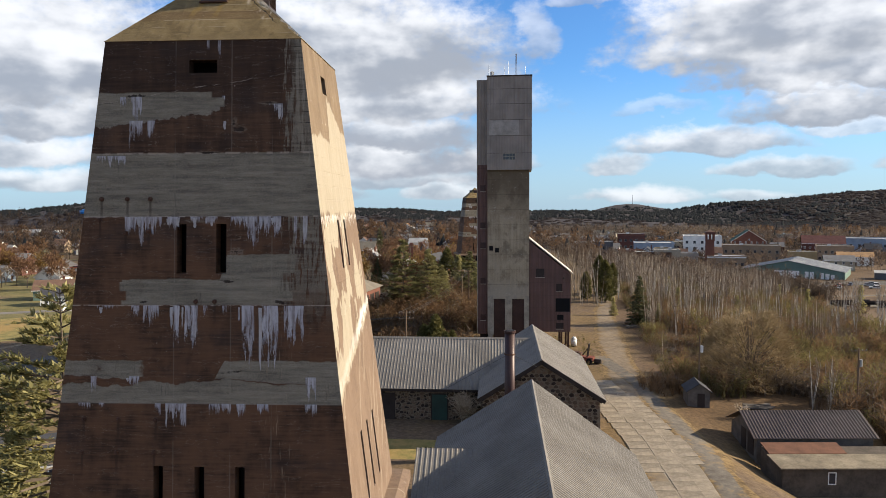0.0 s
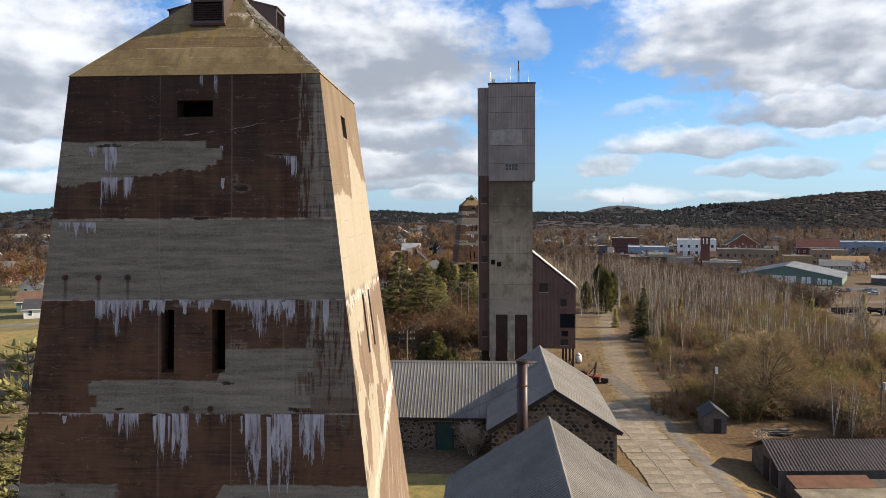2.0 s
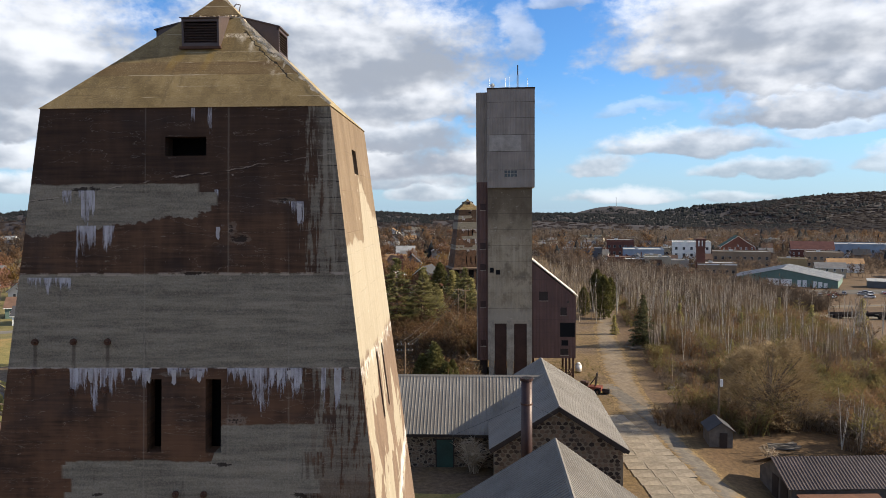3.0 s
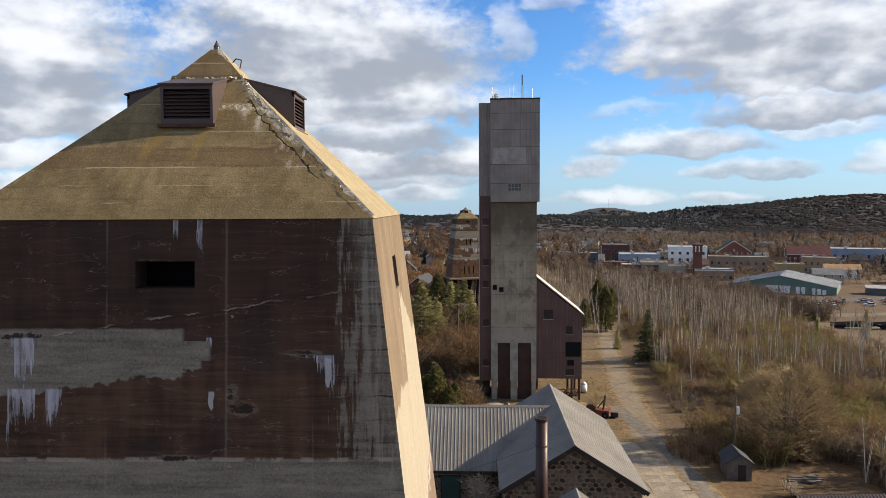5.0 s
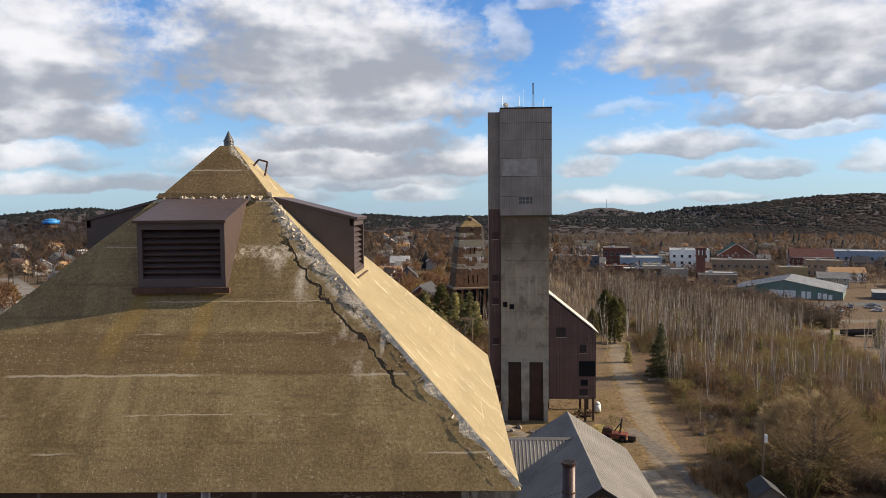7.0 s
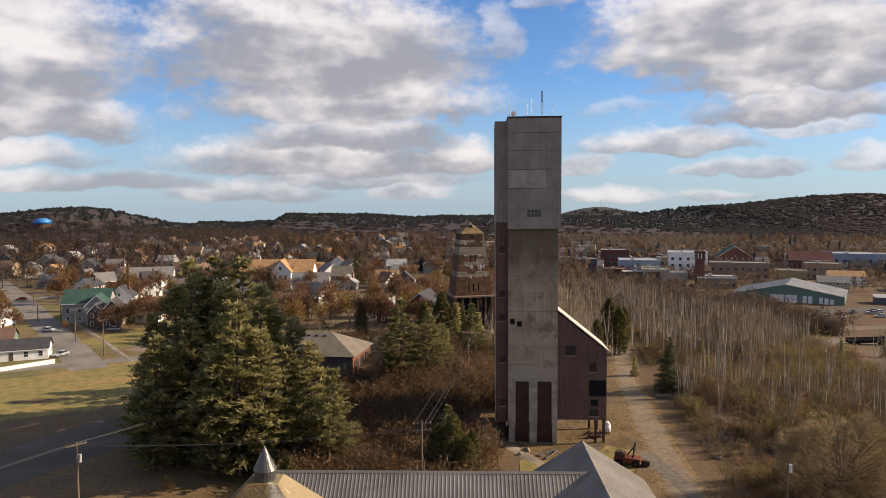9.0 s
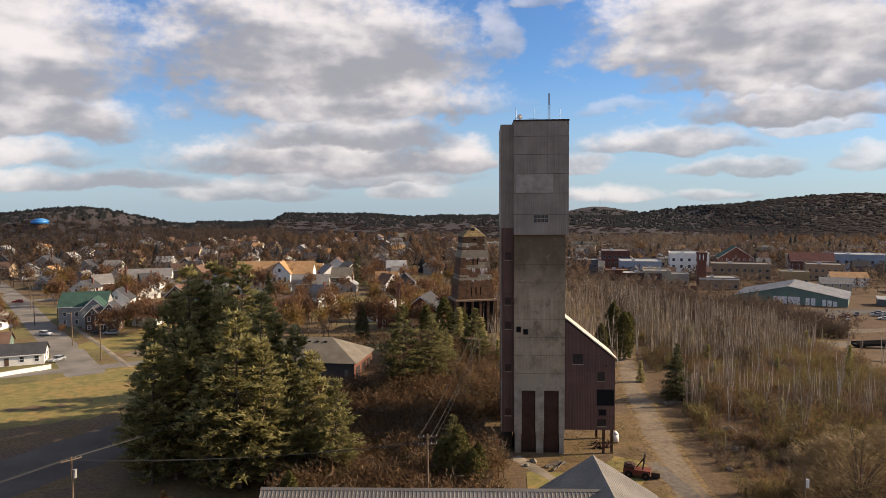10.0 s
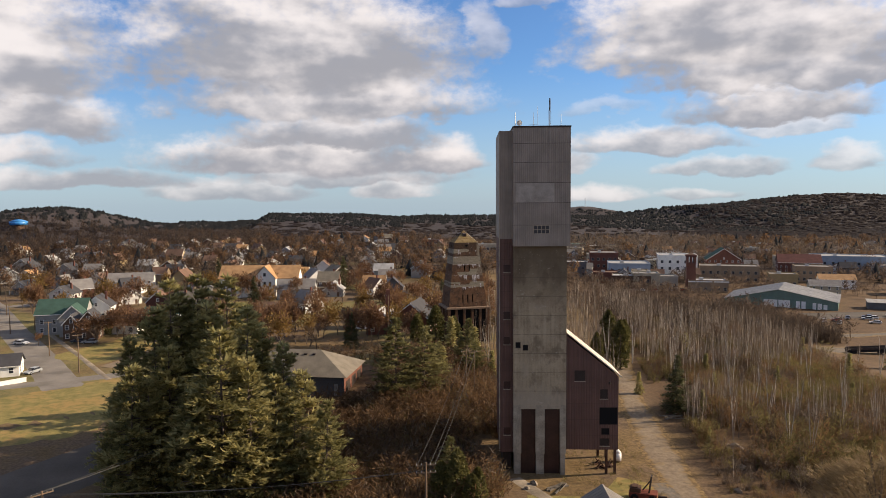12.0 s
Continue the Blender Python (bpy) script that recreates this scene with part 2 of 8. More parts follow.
def tower_paint(nt, co):
    """Flaked brown paint over board-marked grey concrete."""
    x, y, z = split(nt, co)
    x, z = x - 0.09, z - 0.05
    w = noisy(nt, co, 0.9, 5.0, 0.6)
    w2 = noisy(nt, co, 3.2, 5.0, 0.65)
    ragged = (w - 0.5) * 0.55 + (w2 - 0.5) * 0.30
    steps = (noisy(nt, joined(nt, x * 0.9, y * 0.9, (z * 3.2).op("FLOOR") * 1.7), 1.0, 1.0) - 0.5) * 1.1
    streak = noisy(nt, joined(nt, x * 3.5, y * 3.5, z * 0.22), 1.0, 4.0, 0.6)
    thin = noisy(nt, joined(nt, x * 11.0, y * 11.0, z * 0.5), 1.0, 4.0, 0.6)
    grain = noisy(nt, co, 26.0, 3.0, 0.7)
    a = z.step(28.13, 28.17) * (z + (w2 - 0.5) * 0.07).step(30.32, 30.28)
    b = (z + x * -0.13 + ragged * 1.3).step(31.64, 31.69) * (z + ragged * 0.25).step(32.40, 32.36) * (x + steps).step(0.50, 0.42)
    c = z.step(25.14, 25.19) * (z + x.step(0.55, 0.85) * -0.85 + ragged * 0.35).step(26.05, 26.0) * (x + steps).step(-2.85, -2.78) * (x + steps * 0.8 + (thin - 0.5) * 1.2).step(3.1, 2.8)
    hairs = noisy(nt, joined(nt, x * 0.8, y * 0.8, z * 7.0), 1.3, 4.0, 0.65)
    wave = noisy(nt, joined(nt, x * 0.45, y * 0.45, 3.0), 1.0, 4.0, 0.6)
    e_low = z.step(21.82, 21.86) * (z + (wave - 0.5) * 1.4 + ragged * 0.35).step(22.55, 22.50)
    e_mid = (z + (wave - 0.5) * 0.8 + x * 0.03 + ragged * 0.3).step(22.62, 22.66) * (z + ragged * 0.5 + x.step(-1.6, -0.9) * x.step(0.8, 0.3) * 0.7).step(23.32, 23.27)
    e = e_low.top(e_mid * (w * 0.5 + x.step(-0.2, 0.9) * 0.3 + x.step(-1.6, -2.4) * 0.2).step(0.36, 0.42))
    worn_edge = (thin + x.step(2.3, 3.2) * 0.30 + (hairs - 0.5) * 0.25).step(0.70, 0.80) * z.step(24.0, 26.5)
    scars = noisy(nt, joined(nt, x * 0.55, y * 0.55, z * 2.2), 1.5, 6.0, 0.66).step(0.69, 0.72)
    arris = (x + (z - 30.3) * 0.116 + (w2 - 0.5) * 0.35 + (thin - 0.5) * 0.5).step(3.2, 3.6) * z.step(29.2, 30.4)
    bare = (arris * 0.7).top(a).top(b).top(c).top(e).top(scars * 0.75).top(worn_edge * 0.8)
    boards = noisy(nt, joined(nt, x * 0.06, y * 0.06, z), 6.5, 2.0)
    hair = noisy(nt, joined(nt, x * 0.5, y * 0.5, z * 9.0), 1.6, 4.0, 0.6)
    grey = blend(nt, (grain * 0.55 + boards * 0.35 + hairs * 0.55 + w * 0.25).step(0.55, 1.12), (0.088, 0.076, 0.057), (0.262, 0.230, 0.175))
    grey = blend(nt, thin.step(0.60, 0.72) * streak.step(0.45, 0.6) * 0.5, grey, (0.075, 0.062, 0.048))
    brown = blend(nt, (w * 0.55 + streak * 0.40 + hair * 0.45).step(0.48, 0.92), (0.026, 0.0148, 0.0098), (0.104, 0.056, 0.031))
    brown = blend(nt, noisy(nt, joined(nt, x * 0.4, y * 0.4, z * 0.8), 1.0, 3.0).step(0.52, 0.70) * 0.6, brown, (0.045, 0.032, 0.027))
    brown = blend(nt, z.step(31.0, 25.0) * (w * 0.7 + hair * 0.3).step(0.34, 0.62) * 0.75, brown, (0.120, 0.060, 0.031))
    # brown darkens upward towards the eave
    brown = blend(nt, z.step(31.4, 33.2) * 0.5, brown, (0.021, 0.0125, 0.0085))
    col = blend(nt, bare, brown, grey)
    hairline = (noisy(nt, joined(nt, x * 0.35, y * 0.35, z * 1.8), 1.6, 5.0, 0.5, 0.4) - 0.5).absolute().step(0.0025, 0.0)
    seam = (z + (w2 - 0.5) * 0.06 + (w - 0.5) * 0.05)
    ridge = seam.bump_of(30.30, 0.05).top(seam.bump_of(25.15, 0.03)).top(seam.bump_of(28.15, 0.03)) * w2.step(0.42, 0.56)
    sloped = (z + x * -0.15 + (w2 - 0.5) * 0.22 + (w - 0.5) * 0.12).bump_of(32.57, 0.017) * (w2 * 0.5 + hairs * 0.5).step(0.46, 0.56) * noisy(nt, joined(nt, x * 0.9, 0.0, 4.0), 1.0, 2.0).step(0.44, 0.54)
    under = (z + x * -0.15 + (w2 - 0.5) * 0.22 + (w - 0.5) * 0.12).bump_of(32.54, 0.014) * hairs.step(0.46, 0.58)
    flakes = noisy(nt, co, 5.5, 4.0, 0.7).step(0.70, 0.715)
    pits = None
    for px, pz, rx, rz in PITS:
        du, dv = (x - px) / rx, (z - pz) / rz
        pit = (du * du + dv * dv + (hairs - 0.5) * 4.0 + (w2 - 0.5) * 2.0 + (grain - 0.5) * 2.0)
        pits = pit if pits is None else pits.low(pit)
    col = blend(nt, (hairline * 0.5).top(ridge).top(sloped).top(flakes * 0.7) * 0.75, col, (0.36, 0.30, 0.24))
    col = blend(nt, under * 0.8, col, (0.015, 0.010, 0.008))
    tick = (z * 2.7 + (w2 - 0.5) * 0.35).op("FRACT").bump_of(0.5, 0.045) * (hairs + (w - 0.5) * 0.8).step(0.42, 0.5)
    col = blend(nt, tick * arris * 0.9, col, (0.022, 0.017, 0.013))
    col = blend(nt, thin.step(0.50, 0.60) * arris * 0.45, col, (0.30, 0.265, 0.205))
    col = blend(nt, pits.step(1.0, 0.5) * hairs.step(0.35, 0.55) * 0.35, col, (0.27, 0.235, 0.19))
    col = blend(nt, pits.step(0.3, 0.0) * w2.step(0.55, 0.45) * 0.9, col, (0.018, 0.012, 0.009))
    rust_run = None
    for px, pz in ANCHORS:
        run = (x - px + (w2 - 0.5) * 0.05).bump_of(0.0, 0.065) * z.step(pz + 0.02, pz - 0.05) * z.step(pz - 0.95, pz - 0.25)
        rust_run = run if rust_run is None else rust_run.top(run)
    col = blend(nt, rust_run * 0.55, col, (0.028, 0.018, 0.013))
    drips = (noisy(nt, joined(nt, x * 14.0, y * 14.0, 2.0), 1.0, 2.0).step(0.60, 0.68)) * x.step(1.95, 2.2) * x.step(3.1, 2.9) * z.step(26.5, 25.3) * streak.step(0.35, 0.5)
    col = blend(nt, drips * 0.45, col, (0.33, 0.25, 0.17))
    pour = (x + (w2 - 0.5) * 0.04).bump_of(0.95, 0.03).top((x + (w2 - 0.5) * 0.04).bump_of(2.35, 0.03)).top(x.bump_of(-1.0, 0.025)) * streak.step(0.40, 0.55)
    col = blend(nt, pour * 0.18, col, (0.30, 0.27, 0.22))

    n = noisy(nt, joined(nt, x * 5.5, y * 5.5, 1.0), 1.0, 6.0, 0.85)
    jag = noisy(nt, joined(nt, x * 16.0, y * 16.0, z * 0.3), 1.0, 2.0, 0.5)
    share = n.step(0.34, 0.66) * 0.9 + 0.12
    fray = (jag - 0.5) * 0.22 + (grain - 0.5) * 0.05 - 0.05
    along = (x + (jag - 0.5) * 0.10 + 5.0) * 0.1
    lime = None
    for top, stretches in LIME.items():
        # lime washed down from a joint, longer here and shorter there
        reach = nt.nodes.new("ShaderNodeValToRGB")
        reach.color_ramp.interpolation = "CONSTANT"
        stops = reach.color_ramp.elements
        stops[1].position = 1.0
        stops[0].color = stops[1].color = (0, 0, 0, 1)
        edges = sorted({e for st in stretches for e in st[:2]})
        for e in edges:
            v = max([st[2] for st in stretches if st[0] <= e + 1e-6 < st[1]] or [0.0]) / 2.5
            stops.new((e + 5.0) / 10.0).color = (v, v, v, 1)
        nt.links.new(along.out, reach.inputs[0])
        drop = z * -1.0 + top
        r = (S(nt, reach.outputs[0]) * 2.5 * share + fray - drop).step(0.0, 0.14) * drop.step(-0.02, 0.015)
        lime = r if lime is None else lime.top(r)
    lime = lime * (jag * 0.5 + n * 0.5).step(0.34, 0.50)
    col = blend(nt, lime * ((thin * 0.55 + grain * 0.35 + hairs * 0.2).step(0.32, 0.62) * 0.62 + 0.34), col, blend(nt, thin.step(0.3, 0.7), (0.30, 0.285, 0.30), (0.47, 0.455, 0.475)))
    return col, grain * 0.4 + boards * 0.7 + hair * 0.3 + bare * -0.7 + lime * 0.8


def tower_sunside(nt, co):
    """Concrete toned paler for sunlight: tan paint left high up, clean pale tone in the middle, brown patches and lime
    runs lower down.
    """
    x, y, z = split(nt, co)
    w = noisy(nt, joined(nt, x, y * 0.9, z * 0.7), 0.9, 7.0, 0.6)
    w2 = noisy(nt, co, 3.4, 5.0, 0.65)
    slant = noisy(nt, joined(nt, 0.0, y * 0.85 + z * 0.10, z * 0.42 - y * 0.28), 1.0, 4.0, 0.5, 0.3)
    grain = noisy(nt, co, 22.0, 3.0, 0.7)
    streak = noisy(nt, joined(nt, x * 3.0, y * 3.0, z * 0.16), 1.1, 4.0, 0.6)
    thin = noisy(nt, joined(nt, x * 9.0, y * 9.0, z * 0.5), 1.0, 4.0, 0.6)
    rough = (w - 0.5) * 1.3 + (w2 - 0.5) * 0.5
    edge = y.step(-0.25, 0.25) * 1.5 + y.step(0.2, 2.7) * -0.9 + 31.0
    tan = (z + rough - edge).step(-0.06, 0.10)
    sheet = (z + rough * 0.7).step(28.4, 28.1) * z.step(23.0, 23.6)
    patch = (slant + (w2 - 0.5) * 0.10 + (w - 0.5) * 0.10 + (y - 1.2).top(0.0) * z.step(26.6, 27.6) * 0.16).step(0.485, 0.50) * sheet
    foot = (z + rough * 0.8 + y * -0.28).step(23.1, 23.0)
    # tones lifted above the front face's, so part of the sunlight is colour
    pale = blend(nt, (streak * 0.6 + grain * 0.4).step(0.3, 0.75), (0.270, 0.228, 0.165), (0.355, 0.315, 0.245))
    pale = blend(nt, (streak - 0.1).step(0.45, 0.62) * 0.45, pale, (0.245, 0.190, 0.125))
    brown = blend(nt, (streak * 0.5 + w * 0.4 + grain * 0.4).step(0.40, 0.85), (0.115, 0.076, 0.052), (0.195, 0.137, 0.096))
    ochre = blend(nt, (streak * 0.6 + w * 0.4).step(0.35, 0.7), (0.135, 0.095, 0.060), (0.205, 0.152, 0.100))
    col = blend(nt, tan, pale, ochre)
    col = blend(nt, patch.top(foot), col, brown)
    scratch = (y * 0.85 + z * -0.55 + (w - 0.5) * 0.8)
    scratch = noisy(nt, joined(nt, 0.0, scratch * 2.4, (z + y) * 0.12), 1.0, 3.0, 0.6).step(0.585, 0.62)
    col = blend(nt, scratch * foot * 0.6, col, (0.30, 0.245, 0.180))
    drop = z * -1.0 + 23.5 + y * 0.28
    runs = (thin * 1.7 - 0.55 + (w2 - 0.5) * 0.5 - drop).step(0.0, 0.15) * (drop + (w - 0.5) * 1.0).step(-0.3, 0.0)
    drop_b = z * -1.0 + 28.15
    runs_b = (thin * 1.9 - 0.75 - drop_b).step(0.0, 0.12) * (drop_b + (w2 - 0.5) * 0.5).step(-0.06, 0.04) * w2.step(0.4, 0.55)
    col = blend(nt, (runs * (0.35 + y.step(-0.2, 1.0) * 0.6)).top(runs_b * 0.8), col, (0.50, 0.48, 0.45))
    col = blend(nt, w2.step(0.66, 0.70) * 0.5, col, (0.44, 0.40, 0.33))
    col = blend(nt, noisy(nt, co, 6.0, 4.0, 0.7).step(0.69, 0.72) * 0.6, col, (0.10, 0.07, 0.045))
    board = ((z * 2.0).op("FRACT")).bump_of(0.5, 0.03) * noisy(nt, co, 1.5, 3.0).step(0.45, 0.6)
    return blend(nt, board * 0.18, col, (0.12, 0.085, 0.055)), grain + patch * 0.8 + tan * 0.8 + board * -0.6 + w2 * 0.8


def tower_roof(nt, co):
    """Exposed-aggregate concrete in cast courses with lichen and rust wash; sunlight painted onto one slope."""
    x, y, z = split(nt, co)
    w = noisy(nt, co, 1.3, 5.0, 0.6)
    w2 = noisy(nt, co, 4.5, 4.0, 0.6)
    grain = noisy(nt, co, 34.0, 4.0, 0.75)
    pebble = cells(nt, co, 26.0)
    streak = noisy(nt, joined(nt, x * 3.0, y * 0.5, z * 0.5), 1.0, 4.0, 0.6)
    hair = noisy(nt, joined(nt, x * 0.5, y * 0.5, z * 9.0), 1.6, 4.0, 0.6)
    zz = z + (w2 - 0.5) * 0.04
    col = blend(nt, (grain * 0.50 + w * 0.50 + w2 * 0.15 + pebble * 0.08).step(0.36, 0.84), (0.084, 0.058, 0.024), (0.268, 0.194, 0.090))
    col = blend(nt, streak.step(0.50, 0.68) * 0.5, col, (0.100, 0.072, 0.034))
    stain = noisy(nt, joined(nt, x * 1.0, y * 0.4, z * 0.5), 0.75, 5.0, 0.6)
    col = blend(nt, stain.step(0.46, 0.66) * 0.55, col, (0.090, 0.062, 0.029))
    col = blend(nt, hair.step(0.56, 0.66) * 0.40, col, (0.082, 0.056, 0.027))
    col = blend(nt, noisy(nt, co, 9.0, 5.0, 0.75).step(0.60, 0.68) * 0.35, col, (0.33, 0.26, 0.145))
    band = zz.step(35.07, 35.09) * zz.step(35.47, 35.44)
    top = zz.step(36.84, 36.86) * 0.4
    fresh = zz.step(34.16, 34.2) * zz.step(34.50, 34.44) * 0.35
    col = blend(nt, (band * (hair * 0.9 + w * 0.5 - 0.25)).top(top) * (y * -1.19 - x).step(-0.01, 0.04), col, (0.096, 0.052, 0.022))
    col = blend(nt, fresh * w.step(0.4, 0.6), col, (0.12, 0.085, 0.040))
    under = z.step(35.95, 35.86) * (z + (w2 - 0.5) * 0.6).step(35.0, 35.5)
    ochre = ((x + (w - 0.5) * 0.5 + (z - 35.9) * -0.25).bump_of(-0.50, 0.16).top((x + (w - 0.5) * 0.5).bump_of(0.22, 0.13))) * under * y.step(0.0, -0.5)
    col = blend(nt, ochre * 0.55, col, (0.23, 0.145, 0.035))
    seam = zz.bump_of(35.08, 0.014).top(zz.bump_of(35.44, 0.010)).top(zz.bump_of(34.47, 0.010)).top(zz.bump_of(37.20, 0.012)).top(zz.bump_of(36.30, 0.010)).top(zz.bump_of(34.76, 0.007)).top(zz.bump_of(35.74, 0.007))
    col = blend(nt, seam * noisy(nt, joined(nt, x * 0.7, y * 0.7, z * 3.0), 1.2, 3.0).step(0.50, 0.58) * 0.65, col, (0.42, 0.36, 0.26))
    fleck = noisy(nt, co, 55.0, 2.0, 0.6).step(0.60, 0.68) * w.step(0.35, 0.6)
    pit = noisy(nt, co, 40.0, 3.0, 0.7).step(0.40, 0.33)
    col = blend(nt, fleck * 0.55, col, (0.44, 0.37, 0.26))
    col = blend(nt, pit * 0.5, col, (0.060, 0.042, 0.022))
    # broken arris and the pale scar beside it
    hip = (z * -1.0 + 37.6) * 1.02 - x
    edge = (hip + (w2 - 0.5) * 0.35 + (w - 0.5) * 0.3)
    crumb = noisy(nt, co, 11.0, 5.0, 0.75).step(0.44, 0.54)
    scar = (edge + (grain - 0.5) * 0.25).step(0.30, 0.24) * (crumb * 0.75 + 0.25) * (z + (w - 0.5) * 0.5).step(35.35, 35.6) * z.step(36.75, 36.6)
    shelf = (z + (w2 - 0.5) * 0.10).bump_of(36.24, 0.10) * x.step(0.36, 0.42) * crumb
    drip = edge.step(0.62, 0.5) * streak.step(0.55, 0.62) * z.step(34.9, 35.3) * z.step(36.2, 36.0)
    front_slope = (y * -1.19 - x).step(-0.01, 0.04)
    rough_edge = edge.step(0.09, 0.04) * w2.step(0.40, 0.5)
    broken = scar.top(shelf * 0.9).top(drip * 0.6).top(rough_edge) * front_slope
    crack = (hip + (w - 0.5) * 0.9 + (w2 - 0.5) * 0.25 - 0.36).absolute().step(0.030, 0.012) * z.step(34.8, 35.0) * z.step(36.5, 36.3) * front_slope
    smear = (hip + (w - 0.5) * 0.8 + (w2 - 0.5) * 0.4 - 0.52).bump_of(0.0, 0.26) * streak.step(0.46, 0.60) * w2.step(0.42, 0.56) * z.step(34.8, 35.1) * z.step(36.4, 36.1) * front_slope
    fringe = zz.bump_of(36.83, 0.035) * w2.step(0.35, 0.5)
    pale = blend(nt, (grain * 0.6 + w2 * 0.5).step(0.40, 0.70), (0.20, 0.155, 0.10), (0.70, 0.61, 0.47))
    col = blend(nt, broken.top(fringe * 0.7).top(smear * 0.6), col, pale)
    # the slope towards the sun made paler: sunlight put into the colour
    sunlit_tint = (y * 1.19 + x).step(-0.03, 0.05)
    col = blend(nt, sunlit_tint * (0.35 + w * 0.3), col, (0.34, 0.285, 0.175))
    col = blend(nt, sunlit_tint * noisy(nt, joined(nt, x * 2.0, y * 4.0 + x * 1.5, z * 2.0), 2.0, 5.0, 0.7).step(0.58, 0.64) * 0.6, col, (0.48, 0.42, 0.29))
    return blend(nt, crack, col, (0.02, 0.015, 0.010)), grain + broken * (w2 * 2.0 - 1.0) + crack * -3.0


def concrete_panel(nt, co):
    """Board-marked shaft concrete with rain streaks, pour joints and the hoist house's shade painted on."""
    x, y, z = split(nt, co)
    w, grain = noisy(nt, co, 0.5, 4.0), noisy(nt, co, 8.0, 4.0, 0.65)
    streak = noisy(nt, joined(nt, x * 2.2, y * 2.2, z * 0.10), 1.0, 4.0, 0.6)
    col = blend(nt, (w * 0.5 + streak * 0.4 + grain * 0.3).step(0.38, 0.82), (0.205, 0.163, 0.108), (0.400, 0.328, 0.228))
    col = blend(nt, streak.step(0.60, 0.72) * z.step(9.0, 3.0).top(0.35) * 0.5, col, (0.42, 0.39, 0.32))
    blot = noisy(nt, joined(nt, x * 0.5, y * 0.5, z * 0.35), 0.8, 5.0, 0.6)
    col = blend(nt, blot.step(0.50, 0.62) * 0.55, col, (0.105, 0.078, 0.054))
    col = blend(nt, blot.step(0.42, 0.34) * 0.45, col, (0.34, 0.285, 0.215))
    joint = (z / 2.9).op("FRACT").bump_of(0.5, 0.014) * blot.step(0.3, 0.5)
    # brown stain deepening upward, together with the overhang's shade painted into the colour
    col = blend(nt, (z + (streak - 0.5) * 9.0).step(24.0, 34.5) * 0.85, col, (0.088, 0.066, 0.042))
    col = blend(nt, (z + (streak - 0.5) * 5.0).step(14.5, 12.0) * 0.6, col, (0.33, 0.285, 0.225))
    flaw = noisy(nt, joined(nt, x * 1.2, y * 1.2, z * 2.5), 0.9, 5.0, 0.7)
    col = blend(nt, flaw.step(0.64, 0.67) * 0.6, col, (0.40, 0.36, 0.29))
    return blend(nt, joint * 0.7, col, (0.065, 0.050, 0.036)), grain


def clad_metal(nt, co):
    x, y, z = split(nt, co)
    w, streak = noisy(nt, co, 0.35, 3.0), noisy(nt, joined(nt, x * 3.0, y * 3.0, z * 0.08), 1.0, 4.0, 0.6)
    rib = (x * 3.4 + y * 3.4).op("FRACT").bump_of(0.5, 0.25)
    col = blend(nt, (w * 0.6 + streak * 0.5).step(0.35, 0.75), (0.172, 0.145, 0.122), (0.262, 0.226, 0.194))
    col = blend(nt, streak.step(0.64, 0.78) * 0.45, col, (0.10, 0.055, 0.035))
    return col, rib


def maroon_sheet(nt, co):
    x, y, z = split(nt, co)
    w, streak = noisy(nt, co, 0.3, 4.0), noisy(nt, joined(nt, x * 4.0, y * 4.0, z * 0.1), 1.0, 3.0)
    rib = (x * 4.0 + y * 4.0).op("FRACT").bump_of(0.5, 0.3)
    course = (z / 2.45).op("FRACT").bump_of(0.5, 0.015)
    col = blend(nt, (w * 0.5 + streak * 0.5).step(0.3, 0.7), (0.075, 0.036, 0.029), (0.132, 0.067, 0.053))
    return blend(nt, course * 0.6, col, (0.045, 0.022, 0.02)), rib


def ribbed_roof(nt, co):
    """Weathered galvanised sheet."""
    a, b = noisy(nt, co, 0.25, 4.0), noisy(nt, co, 6.0, 4.0, 0.6)
    col = blend(nt, (a * 0.6 + b * 0.4).step(0.3, 0.7), (0.130, 0.116, 0.101), (0.208, 0.191, 0.170))
    return col, b, b * 0.2 + 0.6


def rubble_stone(nt, co):
    """Dark local stones bedded in pale mortar."""
    warp = noisy(nt, co, 2.0, 2.0)
    x, y, z = split(nt, co)
    v = joined(nt, x + warp * 0.3, y + warp * 0.3, z * 1.35)
    edge = cells(nt, v, 2.1, "DISTANCE_TO_EDGE")
    tone = cells(nt, v, 2.1, "F1", "Color")
    stone = blend(nt, tone.step(0.2, 0.8), (0.035, 0.026, 0.020), (0.17, 0.115, 0.075))
    return blend(nt, edge.step(0.11, 0.05), stone, (0.21, 0.165, 0.115)), edge.step(0.0, 0.2)


def field_stone(nt, co):
    """Single dark stones that differ one from another."""
    r = S(nt, nt.nodes.new("ShaderNodeObjectInfo").outputs["Random"])
    g = noisy(nt, co, 9.0, 4.0, 0.65)
    return blend(nt, (r * 0.8 + g * 0.4 - 0.1).step(0.1, 0.95), (0.030, 0.022, 0.018), (0.185, 0.125, 0.082)), g


